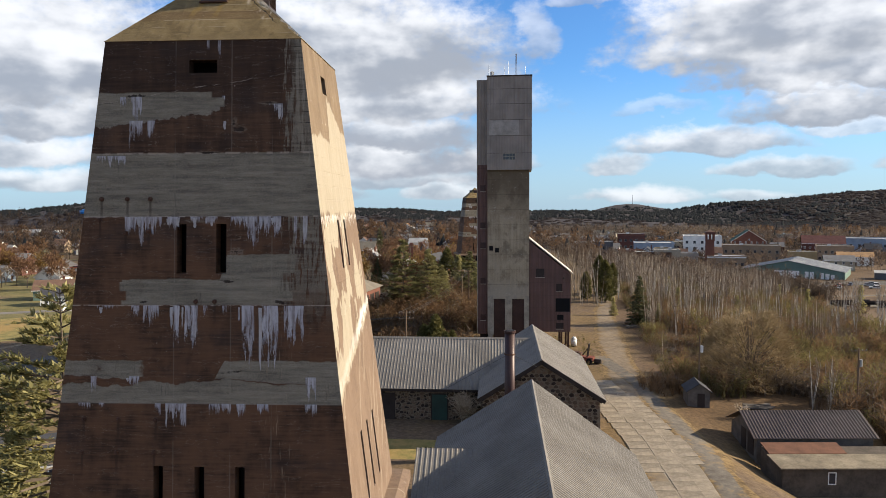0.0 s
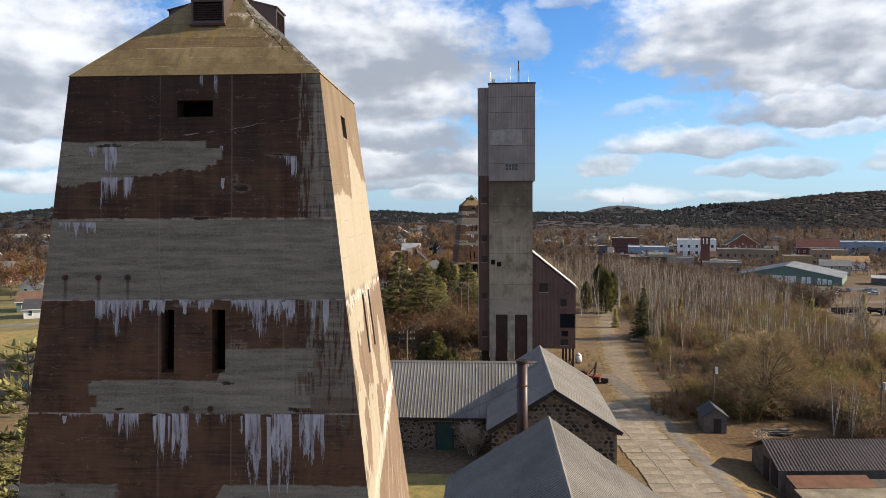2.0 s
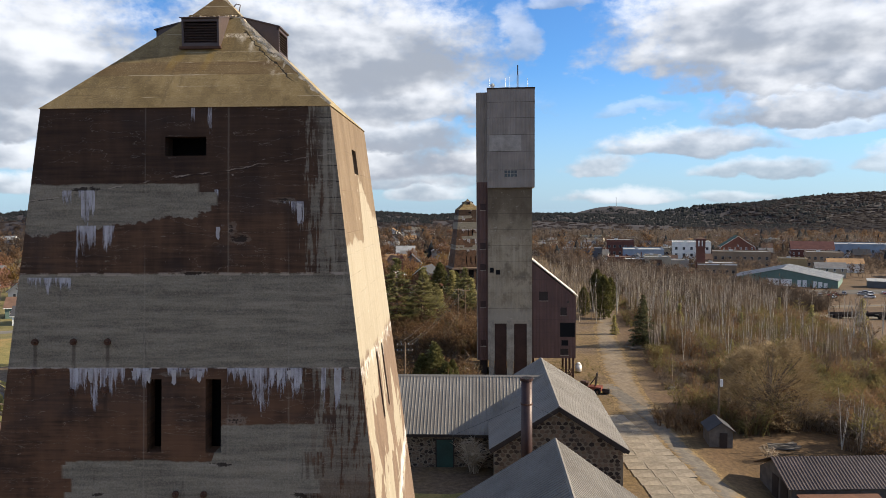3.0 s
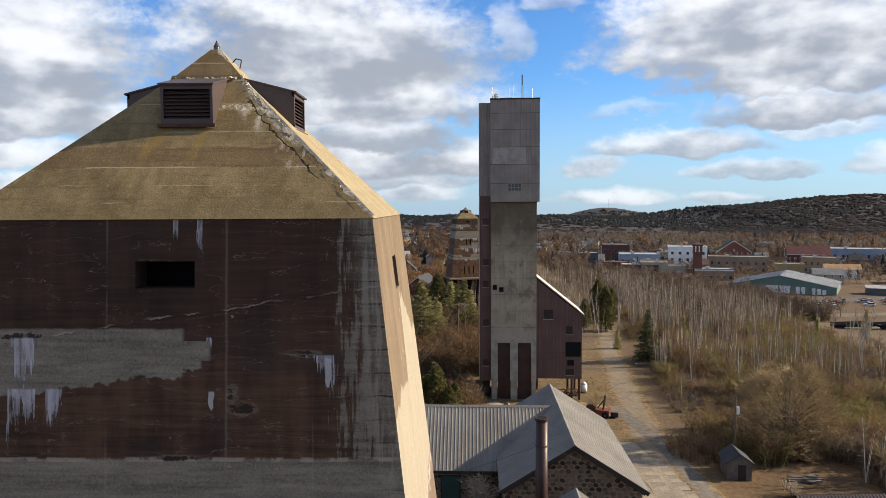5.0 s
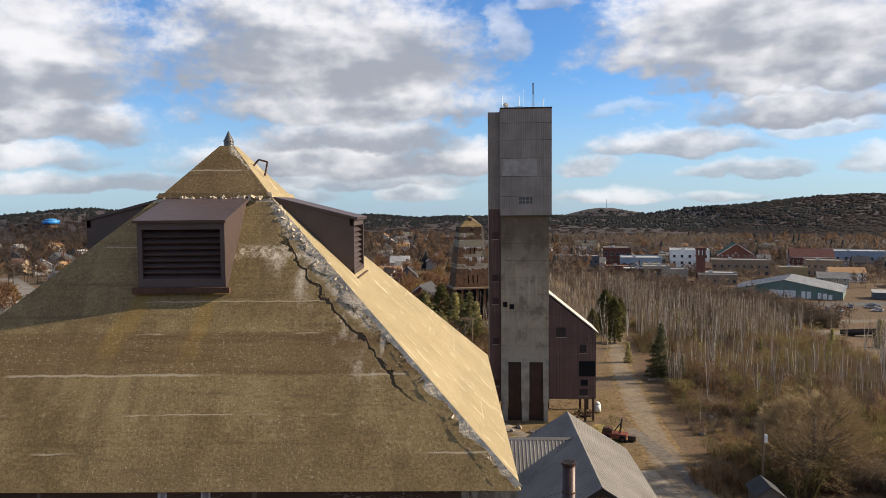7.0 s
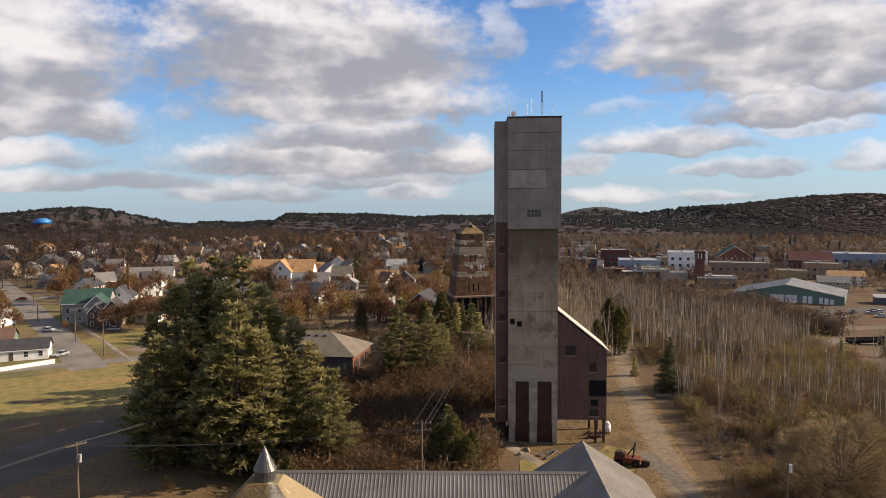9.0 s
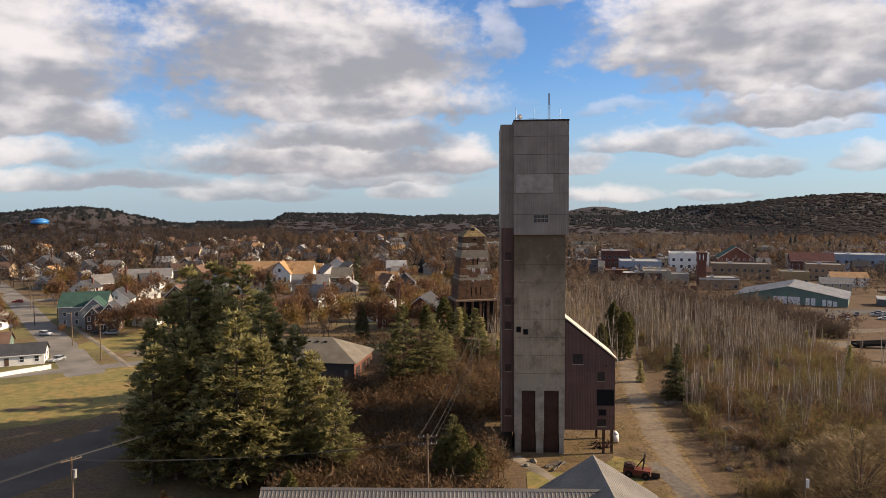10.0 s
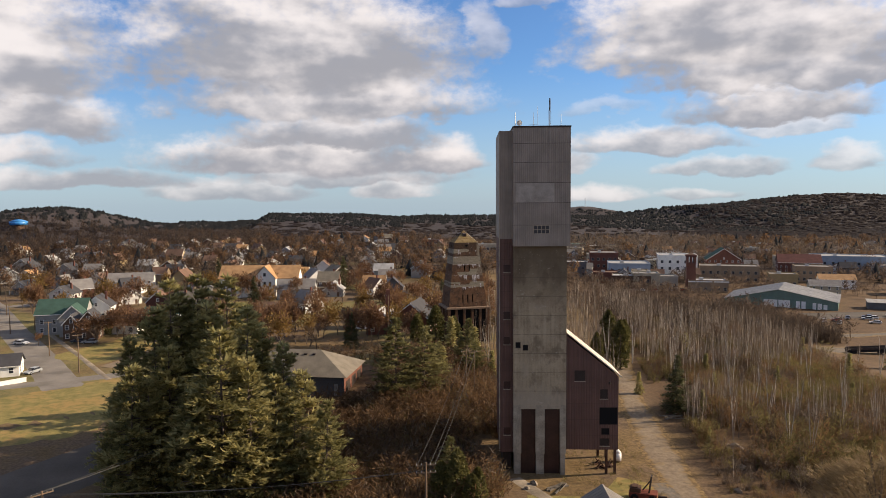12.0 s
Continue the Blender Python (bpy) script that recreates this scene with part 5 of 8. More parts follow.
part("cross_wing_wall", MB().prism_x([(CYR - 5.4, -0.6), (CYR + 5.4, -0.6), (CYR + 5.4, CE), (CYR, CZ - 0.3), (CYR - 5.4, CE)], CX0 + 0.4, -5.0), "rubble", shop)
part("roof_slope", MB().ribs((CX0, CYR, CZ), (-3.9, CYR, CZ), (-3.9, CYR - 6.0, CE), (CX0, CYR - 6.0, CE), 0.42, 0.045, 0.14), "ribbed", shop, "pale ribbed metal cross roof")
part("roof_slope", MB().ribs((-3.9, CYR, CZ), (CX0, CYR, CZ), (CX0, CYR + 6.0, CE), (-3.9, CYR + 6.0, CE), 0.42, 0.045, 0.14), "ribbed", shop)
part("verge_board", MB().sheet((CX0 - 0.03, CYR, CZ - 0.04), (CX0 + 0.02, CYR, CZ - 0.04), (CX0 + 0.02, CYR + 6.0, CE - 0.04), (CX0 - 0.03, CYR + 6.0, CE - 0.04), 0.3), "trim", shop)

# ---- low barns east of the track ----
barn = thing("low_barn", pose(45.0, 76.2, -2.0, 0, 0, -6.5), "long low barn with a rusty corrugated roof", "barn")
part("wall", MB().prism_x([(0.2, -1.0), (7.8, -1.0), (7.8, 2.3), (4.1, 4.4), (0.2, 2.3)], 0.3, 14.2), "plank", barn, "grey weathered board walls")
part("roof_slope", MB().ribs((-0.3, 4.1, 4.65), (14.7, 4.1, 4.65), (14.7, -0.3, 2.5), (-0.3, -0.3, 2.5), 0.38, 0.07, 0.18), "barnroof", barn, "rust-brown corrugated roof")
part("roof_slope", MB().ribs((14.7, 4.1, 4.65), (-0.3, 4.1, 4.65), (-0.3, 8.4, 2.5), (14.7, 8.4, 2.5), 0.38, 0.07, 0.18), "barnroof", barn)
for y0, y1 in ((1.0, 2.6), (3.2, 4.6)):
    part("door", MB().box(0.22, y0, 0, 0.32, y1, 2.6), "trim", barn)
annexe = thing("lean_to_shed", pose(44.2, 69.4, -3.0, 0, 0, -6.5), "dark block lean-to with a patched felt roof", "shed")
part("wall", MB().prism_x([(0.1, -1.0), (5.6, -1.0), (5.6, 2.9), (0.1, 2.35)], 0.2, 16.0), "block", annexe, "dark blockwork wall")
part("roof", MB().sheet((-0.2, -0.35, 2.5), (16.3, -0.35, 2.5), (16.3, 3.2, 2.85), (-0.2, 3.2, 2.85), 0.14), "felt", annexe, "worn tan roofing felt")
part("roof", MB().sheet((0.1, 3.2, 2.9), (9.0, 3.2, 2.9), (9.0, 5.6, 3.4), (0.1, 5.6, 3.4), 0.10), worn("rusted_sheet", (0.135, 0.062, 0.036), 0.8), annexe, "rust-orange metal sheet")
frame_window(annexe, 5.2, 0.5, 6.1, 1.9, 0.08, 1, "white", 0.10)

# ---- trees ----
M["bark"] = worn("bark", (0.11, 0.085, 0.065), 0.95, 0, 6.0, 0.8, 0.4, 0.02)
M["birchbark"] = worn("birch_bark", (0.42, 0.39, 0.34), 0.9, 0, 3.0, 0.8, 0.5, 0.01)
M["pineleaf"] = leafy("pine_needles", (0.165, 0.160, 0.064), (0.470, 0.412, 0.180), 0.35, 0.5)
M["spruceleaf"] = leafy("spruce_needles", (0.045, 0.054, 0.027), (0.150, 0.145, 0.066), 0.35, 0.4)
M["cedarleaf"] = leafy("cedar_leaves", (0.062, 0.064, 0.020), (0.165, 0.145, 0.048), 0.35, 0.4)
M["rustleaf"] = leafy("russet_leaves", (0.105, 0.056, 0.032), (0.215, 0.122, 0.066), 0.35, 0.5)
M["goldleaf"] = leafy("gold_leaves", (0.140, 0.085, 0.027), (0.265, 0.165, 0.055), 0.35, 0.5)
M["willowtwig"] = leafy("willow_twigs", (0.165, 0.114, 0.056), (0.365, 0.268, 0.140))
M["twig"] = leafy("bare_twigs", (0.085, 0.055, 0.035), (0.21, 0.145, 0.094))
M["brushtwig"] = leafy("brown_brush", (0.080, 0.047, 0.025), (0.230, 0.138, 0.070), 0.045, 0.45)
M["greytwig"] = leafy("grey_brush", (0.066, 0.050, 0.037), (0.215, 0.165, 0.122), 0.045)
M["darktwig"] = leafy("dark_thicket", (0.036, 0.027, 0.021), (0.115, 0.085, 0.062), 0.045, 0.4)
# twigs paled: sunlight missing in the hall's shadow is put into colour
M["bushtwig"] = leafy("sun_paled_twigs", (0.32, 0.25, 0.17), (0.55, 0.45, 0.33))
M["palewood"] = leafy("pale_saplings", (0.095, 0.070, 0.050), (0.52, 0.45, 0.36), 0.05, 0.0)


def tuft(mb, p, r, rnd, blades=6, flat=0.6):
    """A spray of thin leaves round p."""
    for _ in range(blades):
        a, e = rnd.uniform(0, 2 * math.pi), rnd.uniform(-0.5, 0.9) * flat
        d = Vector((math.cos(a) * math.cos(e), math.sin(a) * math.cos(e), math.sin(e)))
        s = d.cross(Vector((rnd.uniform(-1, 1), rnd.uniform(-1, 1), 1.0))).normalized() * r * rnd.uniform(0.24, 0.40)
        tip = p + d * r * rnd.uniform(0.7, 1.15)
        mid = p + d * r * 0.45
        mb.add([p, mid + s, tip, mid - s], [(0, 1, 2, 3)])


def spray(mb, p, axis, r, rnd, blades=7):
    """Long narrow needle sprays that follow a bough."""
    for _ in range(blades):
        d = (axis + Vector((rnd.uniform(-1, 1), rnd.uniform(-1, 1), rnd.uniform(-0.22, 0.55))) * 0.9).normalized()
        s = d.cross(Vector((rnd.uniform(-0.5, 0.5), rnd.uniform(-0.5, 0.5), 1.0))).normalized() * r * rnd.uniform(0.11, 0.20)
        tip, mid = p + d * r * rnd.uniform(0.75, 1.2), p + d * r * 0.4
        mb.add([p, mid + s, tip, mid - s], [(0, 1, 2, 3)])


def pine_meshes(h, seed, spread=0.175, bare=0.14, fineness=1.0):
    rnd = random.Random(seed)
    wood, leaf = MB(), MB()
    lean = Vector((rnd.uniform(-0.02, 0.02), rnd.uniform(-0.02, 0.02), 0))
    seg = 6
    for k in range(seg):
        a, b = k / seg, (k + 1) / seg
        wood.tube(lean * h * a + Vector((0, 0, h * a - 0.3)), lean * h * b + Vector((0, 0, h * b - 0.3)), h * 0.013 * (1 - a) + 0.03, h * 0.013 * (1 - b) + 0.02, 6, False)
    z = h * bare
    while z < h * 0.985:
        f = z / h
        reach = h * spread * min(1.0, 0.45 + 1.9 * (f - bare)) * (1 - f) ** 0.85 * 1.45 + 0.30
        for j in range(rnd.randint(5, 7)):
            if rnd.random() < 0.08:
                continue
            a = rnd.uniform(0, 2 * math.pi)
            ln = reach * rnd.uniform(0.55, 1.15)
            rise = ln * rnd.uniform(-0.05, 0.30) + (0.25 * ln if f > 0.8 else 0)
            p0 = lean * z + Vector((0, 0, z - 0.3))
            p1 = p0 + Vector((math.cos(a) * ln, math.sin(a) * ln, rise))
            wood.tube(p0, p1, 0.012 * ln + 0.03, 0.012, 3, False)
            n = max(4, int(ln / 0.34 * fineness))
            for k in range(n):
                u = 0.42 + 0.62 * (k + rnd.random() * 0.6) / n
                q = p0.lerp(p1, u) + Vector((rnd.uniform(-1, 1), rnd.uniform(-1, 1), rnd.uniform(-0.1, 0.5) * 0.5)) * (0.16 * ln * u + 0.1)
                spray(leaf, q, (p1 - p0).normalized(), rnd.uniform(0.70, 1.15) / fineness ** 0.7, rnd, 7)
        z += rnd.uniform(0.50, 0.95) * h / 26
    return wood, leaf


def spruce_meshes(h, seed, spread=0.20, tiers=34):
    rnd = random.Random(seed)
    wood, leaf = MB(), MB()
    wood.tube((0, 0, -0.3), (0, 0, h * 0.97), h * 0.014, 0.02, 6, False)
    z = h * 0.06
    while z < h * 0.99:
        f = z / h
        reach = h * spread * (1 - f) ** 0.85 + 0.12
        for j in range(rnd.randint(6, 8)):
            a, ln = rnd.uniform(0, 2 * math.pi), reach * rnd.uniform(0.7, 1.12)
            p0 = Vector((0, 0, z))
            p1 = p0 + Vector((math.cos(a) * ln, math.sin(a) * ln, -0.18 * ln))
            wood.tube(p0, p1, 0.02 + 0.008 * ln, 0.008, 3, False)
            n = max(2, int(ln / 0.42))
            for k in range(n):
                u = 0.2 + 0.85 * (k + rnd.random() * 0.5) / n
                q = p0.lerp(p1, u) + Vector((rnd.uniform(-0.1, 0.1), rnd.uniform(-0.1, 0.1), rnd.uniform(-0.12, 0.1)))
                tuft(leaf, q, rnd.uniform(0.45, 0.80), rnd, 4, 0.7)
        z += rnd.uniform(0.7, 1.2) * h / tiers
    return wood, leaf


def cedar_meshes(h, seed, spread=0.26):
    """A dense, upright, ragged column."""
    rnd = random.Random(seed)
    wood, leaf = MB(), MB()
    wood.tube((0, 0, -0.3), (0, 0, h * 0.8), h * 0.016, 0.03, 6, False)
    for k in range(int(430 * h / 6)):
        f = rnd.random() ** 0.8
        a = rnd.uniform(0, 2 * math.pi)
        r = h * spread * (0.62 + 1.3 * f) * (1 - f) ** 0.7 * rnd.uniform(0.55, 1.0) * (0.95 + 0.35 * noise.noise((math.cos(a) * 1.4, math.sin(a) * 1.4, f * 4.0 + seed)))
        tuft(leaf, Vector((math.cos(a) * r, math.sin(a) * r, 0.3 + f * h * 0.97)), rnd.uniform(0.34, 0.62), rnd, 6, 1.6)
    return wood, leaf


def bare_meshes(h, seed, spread=0.55, levels=4, twig_len=0.8, fork=(2, 4), trunk=0.014, first=0.28, fine=5, up_pull=0.35, thin=0.022):
    """A leafless tree: forking limbs and a haze of fine twigs."""
    rnd = random.Random(seed)
    wood, twigs = MB(), MB()

    def grow(p, d, ln, r, level):
        q = p + d * ln
        wood.tube(p, q, r, r * 0.62, 5 if level == 0 else 3, False)
        if level >= levels:
            for _ in range(fine):
                t = (d + Vector((rnd.uniform(-1, 1), rnd.uniform(-1, 1), rnd.uniform(-0.5, 0.9)))).normalized()
                s = p.lerp(q, rnd.uniform(0.2, 1.0))
                w = t.orthogonal().normalized() * thin
                e = s + t * twig_len * rnd.uniform(0.6, 1.3)
                twigs.add([s - w, s + w, e], [(0, 1, 2)])
            return
        for _ in range(rnd.randint(*fork)):
            t = (d + Vector((rnd.uniform(-1, 1), rnd.uniform(-1, 1), rnd.uniform(-0.25, 0.6))) * spread * 1.5 + Vector((0, 0, up_pull * 0.5))).normalized()
            grow(p.lerp(q, rnd.uniform(0.55, 1.0)), t, ln * rnd.uniform(0.58, 0.82), r * 0.58, level + 1)

    grow(Vector((0, 0, -0.3)), Vector((rnd.uniform(-0.06, 0.06), rnd.uniform(-0.06, 0.06), 1)).normalized(), h * first, h * trunk, 0)
    return wood, twigs


def leafed_meshes(h, seed, density=520):
    """A small tree with the last leaves: forking limbs inside a rounded, gappy crown."""
    wood, _ = bare_meshes(h, seed, 0.5, 2, 1.1, (3, 4), 0.016, 0.26, 1)
    rnd = random.Random(seed + 50)
    leaf = MB()
    lumps = [(rnd.uniform(0, 6.283), rnd.uniform(0.08, 0.26), rnd.uniform(0.42, 0.84), rnd.uniform(0.12, 0.20)) for _ in range(9)]
    for _ in range(density):
        a, out, z, r = lumps[rnd.randrange(9)]
        d = Vector((rnd.gauss(0, 1), rnd.gauss(0, 1), rnd.gauss(0, 1))).normalized() * r * rnd.random() ** 0.4
        p = (Vector((math.cos(a) * out, math.sin(a) * out, z)) + d) * h
        t = (d * 4 + Vector((rnd.uniform(-0.6, 0.6), rnd.uniform(-0.6, 0.6), rnd.uniform(0.0, 0.9)))).normalized()
        side = t.cross(Vector((rnd.uniform(-1, 1), rnd.uniform(-1, 1), rnd.uniform(-1, 1)))).normalized() * h * rnd.uniform(0.010, 0.018)
        tip = p + t * h * rnd.uniform(0.05, 0.10)
        leaf.add([p - side * 0.5, p + side * 0.5, tip + side, tip - side], [(0, 1, 2, 3)])
    return wood, leaf


def tree(kind, meshes, wood_mat, leaf_mat, m, label, group, category="tree", leaf_name="crown"):
    t = thing(kind, m, label, category, group)
    part("trunk", meshes[0], wood_mat, t)
    part(leaf_name, meshes[1], leaf_mat, t)
    return t


def grove(first, size, spots, rnd, label="", stretch=0.12):
    """Copies of a tree at (x, y, height)."""
    for x, y, h in spots:
        k = h / size / first.scale[0]
        c = copy_thing(first, pose(x, y, gh(x, y), rnd.uniform(-2, 2), rnd.uniform(-2, 2), rnd.uniform(0, 360)) @ Matrix.Diagonal((k * rnd.uniform(1 - stretch, 1 + stretch), k * rnd.uniform(1 - stretch, 1 + stretch), k, 1)))
        if label:
            tagged(c, label)


def placed(x, y, rz=0.0, k=1.0):
    return on(x, y, rz) @ Matrix.Diagonal((k, k, k, 1))


rt = random.Random(11)


def track_x(y):
    """The middle of the dirt track at y."""
    return 30.5 + (y - 70) * 0.27 + (0.04 * max(0.0, y - 150) if y > 150 else 0.0)


LP = "tall white pine with layered dark green boughs"
pine_a = tree("pine_tree", pine_meshes(28, 1, 0.200, 0.12), "bark", "pineleaf", placed(-29.4, 144.4, 0, 1.09), LP, "pine grove")
pine_b = tree("pine_tree", pine_meshes(26, 2, 0.205, 0.10), "bark", "pineleaf", placed(-30.6, 136.5, 40, 1.04), LP, "pine grove")
pine_c = tree("pine_tree", pine_meshes(22, 3, 0.235, 0.06), "bark", "pineleaf", placed(-19.7, 125.4, 80, 1.17), LP, "pine grove")
grove(pine_a, 28, [(-26.1, 146.9, 30.9), (-22.7, 149.3, 30.3), (-27.5, 145.6, 28.1), (-18.2, 137.4, 26.7)], rt)
grove(pine_b, 26, [(-16.0, 140.0, 23.0), (-12.3, 134.8, 21.7), (-34.4, 141.7, 22.1), (-23.1, 129.1, 23.6), (-15.7, 124.7, 21.8), (-22.5, 141, 27)], rt)
grove(pine_c, 22, [(-27.9, 133.0, 21.9), (-32.5, 129.2, 20.2), (-9.3, 128.2, 18.7), (-29.4, 130.2, 18.1), (-13.1, 130.4, 17.9), (-6.5, 124.6, 15.5), (-34.3, 132.6, 15.6), (-23.7, 126.1, 17.5), (-18.3, 128.2, 16.0), (-11.0, 126.0, 15.0)], rt)
# back pines, mostly hidden by the rest, added to shade the lawn
grove(pine_c, 22, [(-28, 156, 23), (-20, 161, 23), (-35, 161, 18), (-28, 171, 19), (-23, 176, 17), (-33, 178, 15)], rt)
M["slopeleaf"] = leafy("dark_pine_needles", (0.115, 0.116, 0.048), (0.330, 0.295, 0.132), 0.35, 0.5)
slope_pine = tree("pine_tree", pine_meshes(22, 9, 0.26, 0.05), "bark", "slopeleaf", placed(7.0, 160, 20, 0.78), "broad dark pine beside a garage apron", "slope pines")
grove(slope_pine, 22, [(12.5, 162, 14.5), (17.0, 170, 10), (25.5, 181, 14), (11.5, 128, 8)], rt, "pine on a brushy slope", 0.05)
tree("pine_tree", pine_meshes(24, 8, 0.31, 0.06, 2.3), "bark", "pineleaf", placed(-17.6, 38.6, 10), "lone pine with open boughs beside a concrete tower", "yard pines")
lone = copy_thing(pine_b, placed(-24.5, 46, 70, 0.635))
tagged(lone, "young pine with open boughs on a leaf-strewn slope", "", "yard pines")

LS = "dark green spruce with drooping dense branches"
spruce_a = tree("spruce_tree", spruce_meshes(15, 5, 0.33, 28), "bark", "spruceleaf", placed(62.3, 157, 0, 0.77), LS, "spruces")
grove(spruce_a, 15, [(1.5, 226, 10), (-92, 300, 10), (-31, 300, 15), (40, 300, 12), (-60, 420, 14), (5, 380, 16), (55, 330, 13)], rt)
spruce_b = tree("spruce_tree", spruce_meshes(11, 6, 0.24, 22), "bark", "pineleaf", placed(28.5, 189, 0, 1.0), "green young spruce among brown brush", "spruces")
grove(spruce_b, 11, [(24, 196, 12), (18, 172, 9), (30, 178, 8), (65, 152, 6), (58, 138, 3.5), (61, 171, 5), (83, 182, 6), (95, 172, 5), (104, 160, 4), (70, 118, 3.5), (112, 140, 5), (118, 178, 7), (90, 204, 7), (128, 208, 7), (80, 131, 3), (60, 127, 2.5), (88, 118, 4), (102, 96, 6), (150, 200, 9), (140, 170, 5), (78, 170, 4.5), (74, 140, 4.5)], rt)
cedar_a = tree("cedar_tree", cedar_meshes(11, 7), "bark", "cedarleaf", placed(10.6, 118.5, 0, 0.86), "olive-green cedar with a ragged upright crown", "cedars")
grove(cedar_a, 11, [(13.4, 119.5, 6.5), (8.4, 119.6, 7.6), (12.3, 116.8, 6.8), (22, 206, 12.5), (18, 210, 10), (66, 192, 12), (69.5, 207, 12), (72, 204, 10), (62, 197, 8), (-76, 277, 7), (27, 205, 10), (1.5, 229, 9), (-12, 112, 7), (-9, 110, 5), (95, 76, 6), (98, 84, 8)], rt)



def willow_meshes(seed, wide=7.6, tall=11.0):
    """Many stems from one base that spread into a dome of hanging golden twigs."""
    rnd = random.Random(seed)
    wood, leaf = MB(), MB()
    for _ in range(46):
        a, f = rnd.uniform(0, 6.283), rnd.uniform(0.15, 1.0)
        reach = wide * math.sqrt(max(0.05, 1 - f * f)) * rnd.uniform(0.45, 0.9)
        tip = Vector((math.cos(a) * reach, math.sin(a) * reach, tall * f * 0.92))
        knee = Vector((tip.x * 0.35, tip.y * 0.35, tip.z * 0.55 + 0.6))
        wood.path([(0, 0, -0.3), knee, tip], 0.045, 4)
    for _ in range(2800):
        a, f = rnd.uniform(0, 6.283), rnd.random()
        bulge = 0.82 + 0.30 * noise.noise((math.cos(a) * 1.8, math.sin(a) * 1.8, f * 3.0))
        reach = wide * math.sqrt(max(0.03, 1 - (f * 0.97) ** 2.2)) * rnd.uniform(0.5, 1.0) ** 0.5 * bulge
        p = Vector((math.cos(a) * reach, math.sin(a) * reach, 0.4 + f * tall * 0.92 * bulge))
        out = Vector((math.cos(a), math.sin(a), 0.9)).normalized()
        for _ in range(6):
            d = (out + Vector((rnd.uniform(-1, 1), rnd.uniform(-1, 1), rnd.uniform(-0.6, 0.8)))).normalized()
            s = d.orthogonal().normalized() * 0.028
            leaf.add([p - s, p + s, p + d * rnd.uniform(0.6, 1.4)], [(0, 1, 2)])
    return wood, leaf


tree("willow_tree", willow_meshes(21), "bark", "willowtwig", placed(58.8, 102, 0, 1.16), "broad bare willow with a golden haze of twigs", "willow")
def sapling(seed):
    """A slender young birch or aspen, one metre high: a bent stem and short steep branches."""
    rnd = random.Random(seed)
    wood, fine = MB(), MB()
    lean = Vector((rnd.uniform(-0.07, 0.07), rnd.uniform(-0.07, 0.07), 0))
    pts = [Vector((0, 0, -0.03)), lean * 0.4 + Vector((rnd.uniform(-0.01, 0.01), 0, 0.35)), lean * 0.9 + Vector((0, rnd.uniform(-0.015, 0.015), 0.7)), lean * 1.3 + Vector((0, 0, 1.0))]
    for k, (r0, r1) in enumerate(((0.0078, 0.0066), (0.0066, 0.0046), (0.0046, 0.0012))):
        wood.tube(pts[k], pts[k + 1], r0, r1, 4, False)
    for _ in range(rnd.randint(13, 19)):
        f = rnd.uniform(0.28, 0.97)
        k = min(2, int(f * 3))
        p = pts[k].lerp(pts[k + 1], min(1.0, f * 3 - k))
        a = rnd.uniform(0, 6.283)
        d = Vector((math.cos(a) * 0.5, math.sin(a) * 0.5, rnd.uniform(0.6, 1.3))).normalized()
        ln = rnd.uniform(0.12, 0.26) * (1.15 - 0.6 * f)
        side = d.orthogonal().normalized() * 0.0030
        fine.add([p - side, p + side, p + d * ln], [(0, 1, 2)])
        for _ in range(2):
            q = p + d * ln * rnd.uniform(0.3, 0.8)
            e = (d + Vector((rnd.uniform(-0.7, 0.7), rnd.uniform(-0.7, 0.7), rnd.uniform(-0.1, 0.6)))).normalized()
            fine.add([q - side * 0.8, q + side * 0.8, q + e * ln * 0.55], [(0, 1, 2)])
    return wood, fine


def birch_meshes(h, seed):
    """Two or three slender stems from one root."""
    rnd = random.Random(seed)
    wood, fine = MB(), MB()
    for k in range(3):
        a, b = sapling(seed * 7 + k)
        tilt = Euler((rnd.uniform(-0.16, 0.16), rnd.uniform(-0.16, 0.16), rnd.uniform(0, 6.3))).to_matrix() * h * rnd.uniform(0.75, 1.0)
        for src, dst in ((a, wood), (b, fine)):
            dst.add([tilt @ Vector(p) for p in src.v], src.f)
    return wood, fine


LB = "leafless tree with fine grey-brown twigs"
bare_a = tree("bare_tree", bare_meshes(11, 31, 0.5, 4, 1.0), "bark", "twig", placed(-8, 230, 0), LB, "bare trees")
bare_b = tree("bare_tree", bare_meshes(10, 32, 0.6, 4, 0.9), "bark", "twig", placed(15, 215, 0), LB, "bare trees")
birch_a = tree("birch_tree", birch_meshes(10, 33), "birchbark", "greytwig", placed(61.5, 90, 0, 0.85), "white-barked leafless birch with thin twigs", "birches")
grove(birch_a, 10, [(track_x(y) + dx, y, h) for y, dx, h in [(rt.uniform(128, 240), rt.uniform(12, 75), rt.uniform(7, 12)) for _ in range(70)]], rt)
grove(birch_a, 10, [(63, 88.5, 8), (64.5, 91, 7.5), (70, 150, 11), (76, 160, 12), (33.5, 196, 11), (72, 198, 13), (84, 150, 10), (92, 140, 9), (66, 200, 12)], rt)
grove(bare_a, 11, [(x, y, h) for x, y, h in [(rt.uniform(84, 128), rt.uniform(196, 222), rt.uniform(9, 13)) for _ in range(16)]], rt)
rust_a = tree("russet_tree", leafed_meshes(9, 41), "bark", "rustleaf", placed(-72, 272, 0), "tree with the last russet autumn leaves", "autumn trees")
gold_a = tree("golden_tree", leafed_meshes(10, 42), "bark", "goldleaf", placed(10, 300, 0), "tree with golden autumn leaves", "autumn trees")
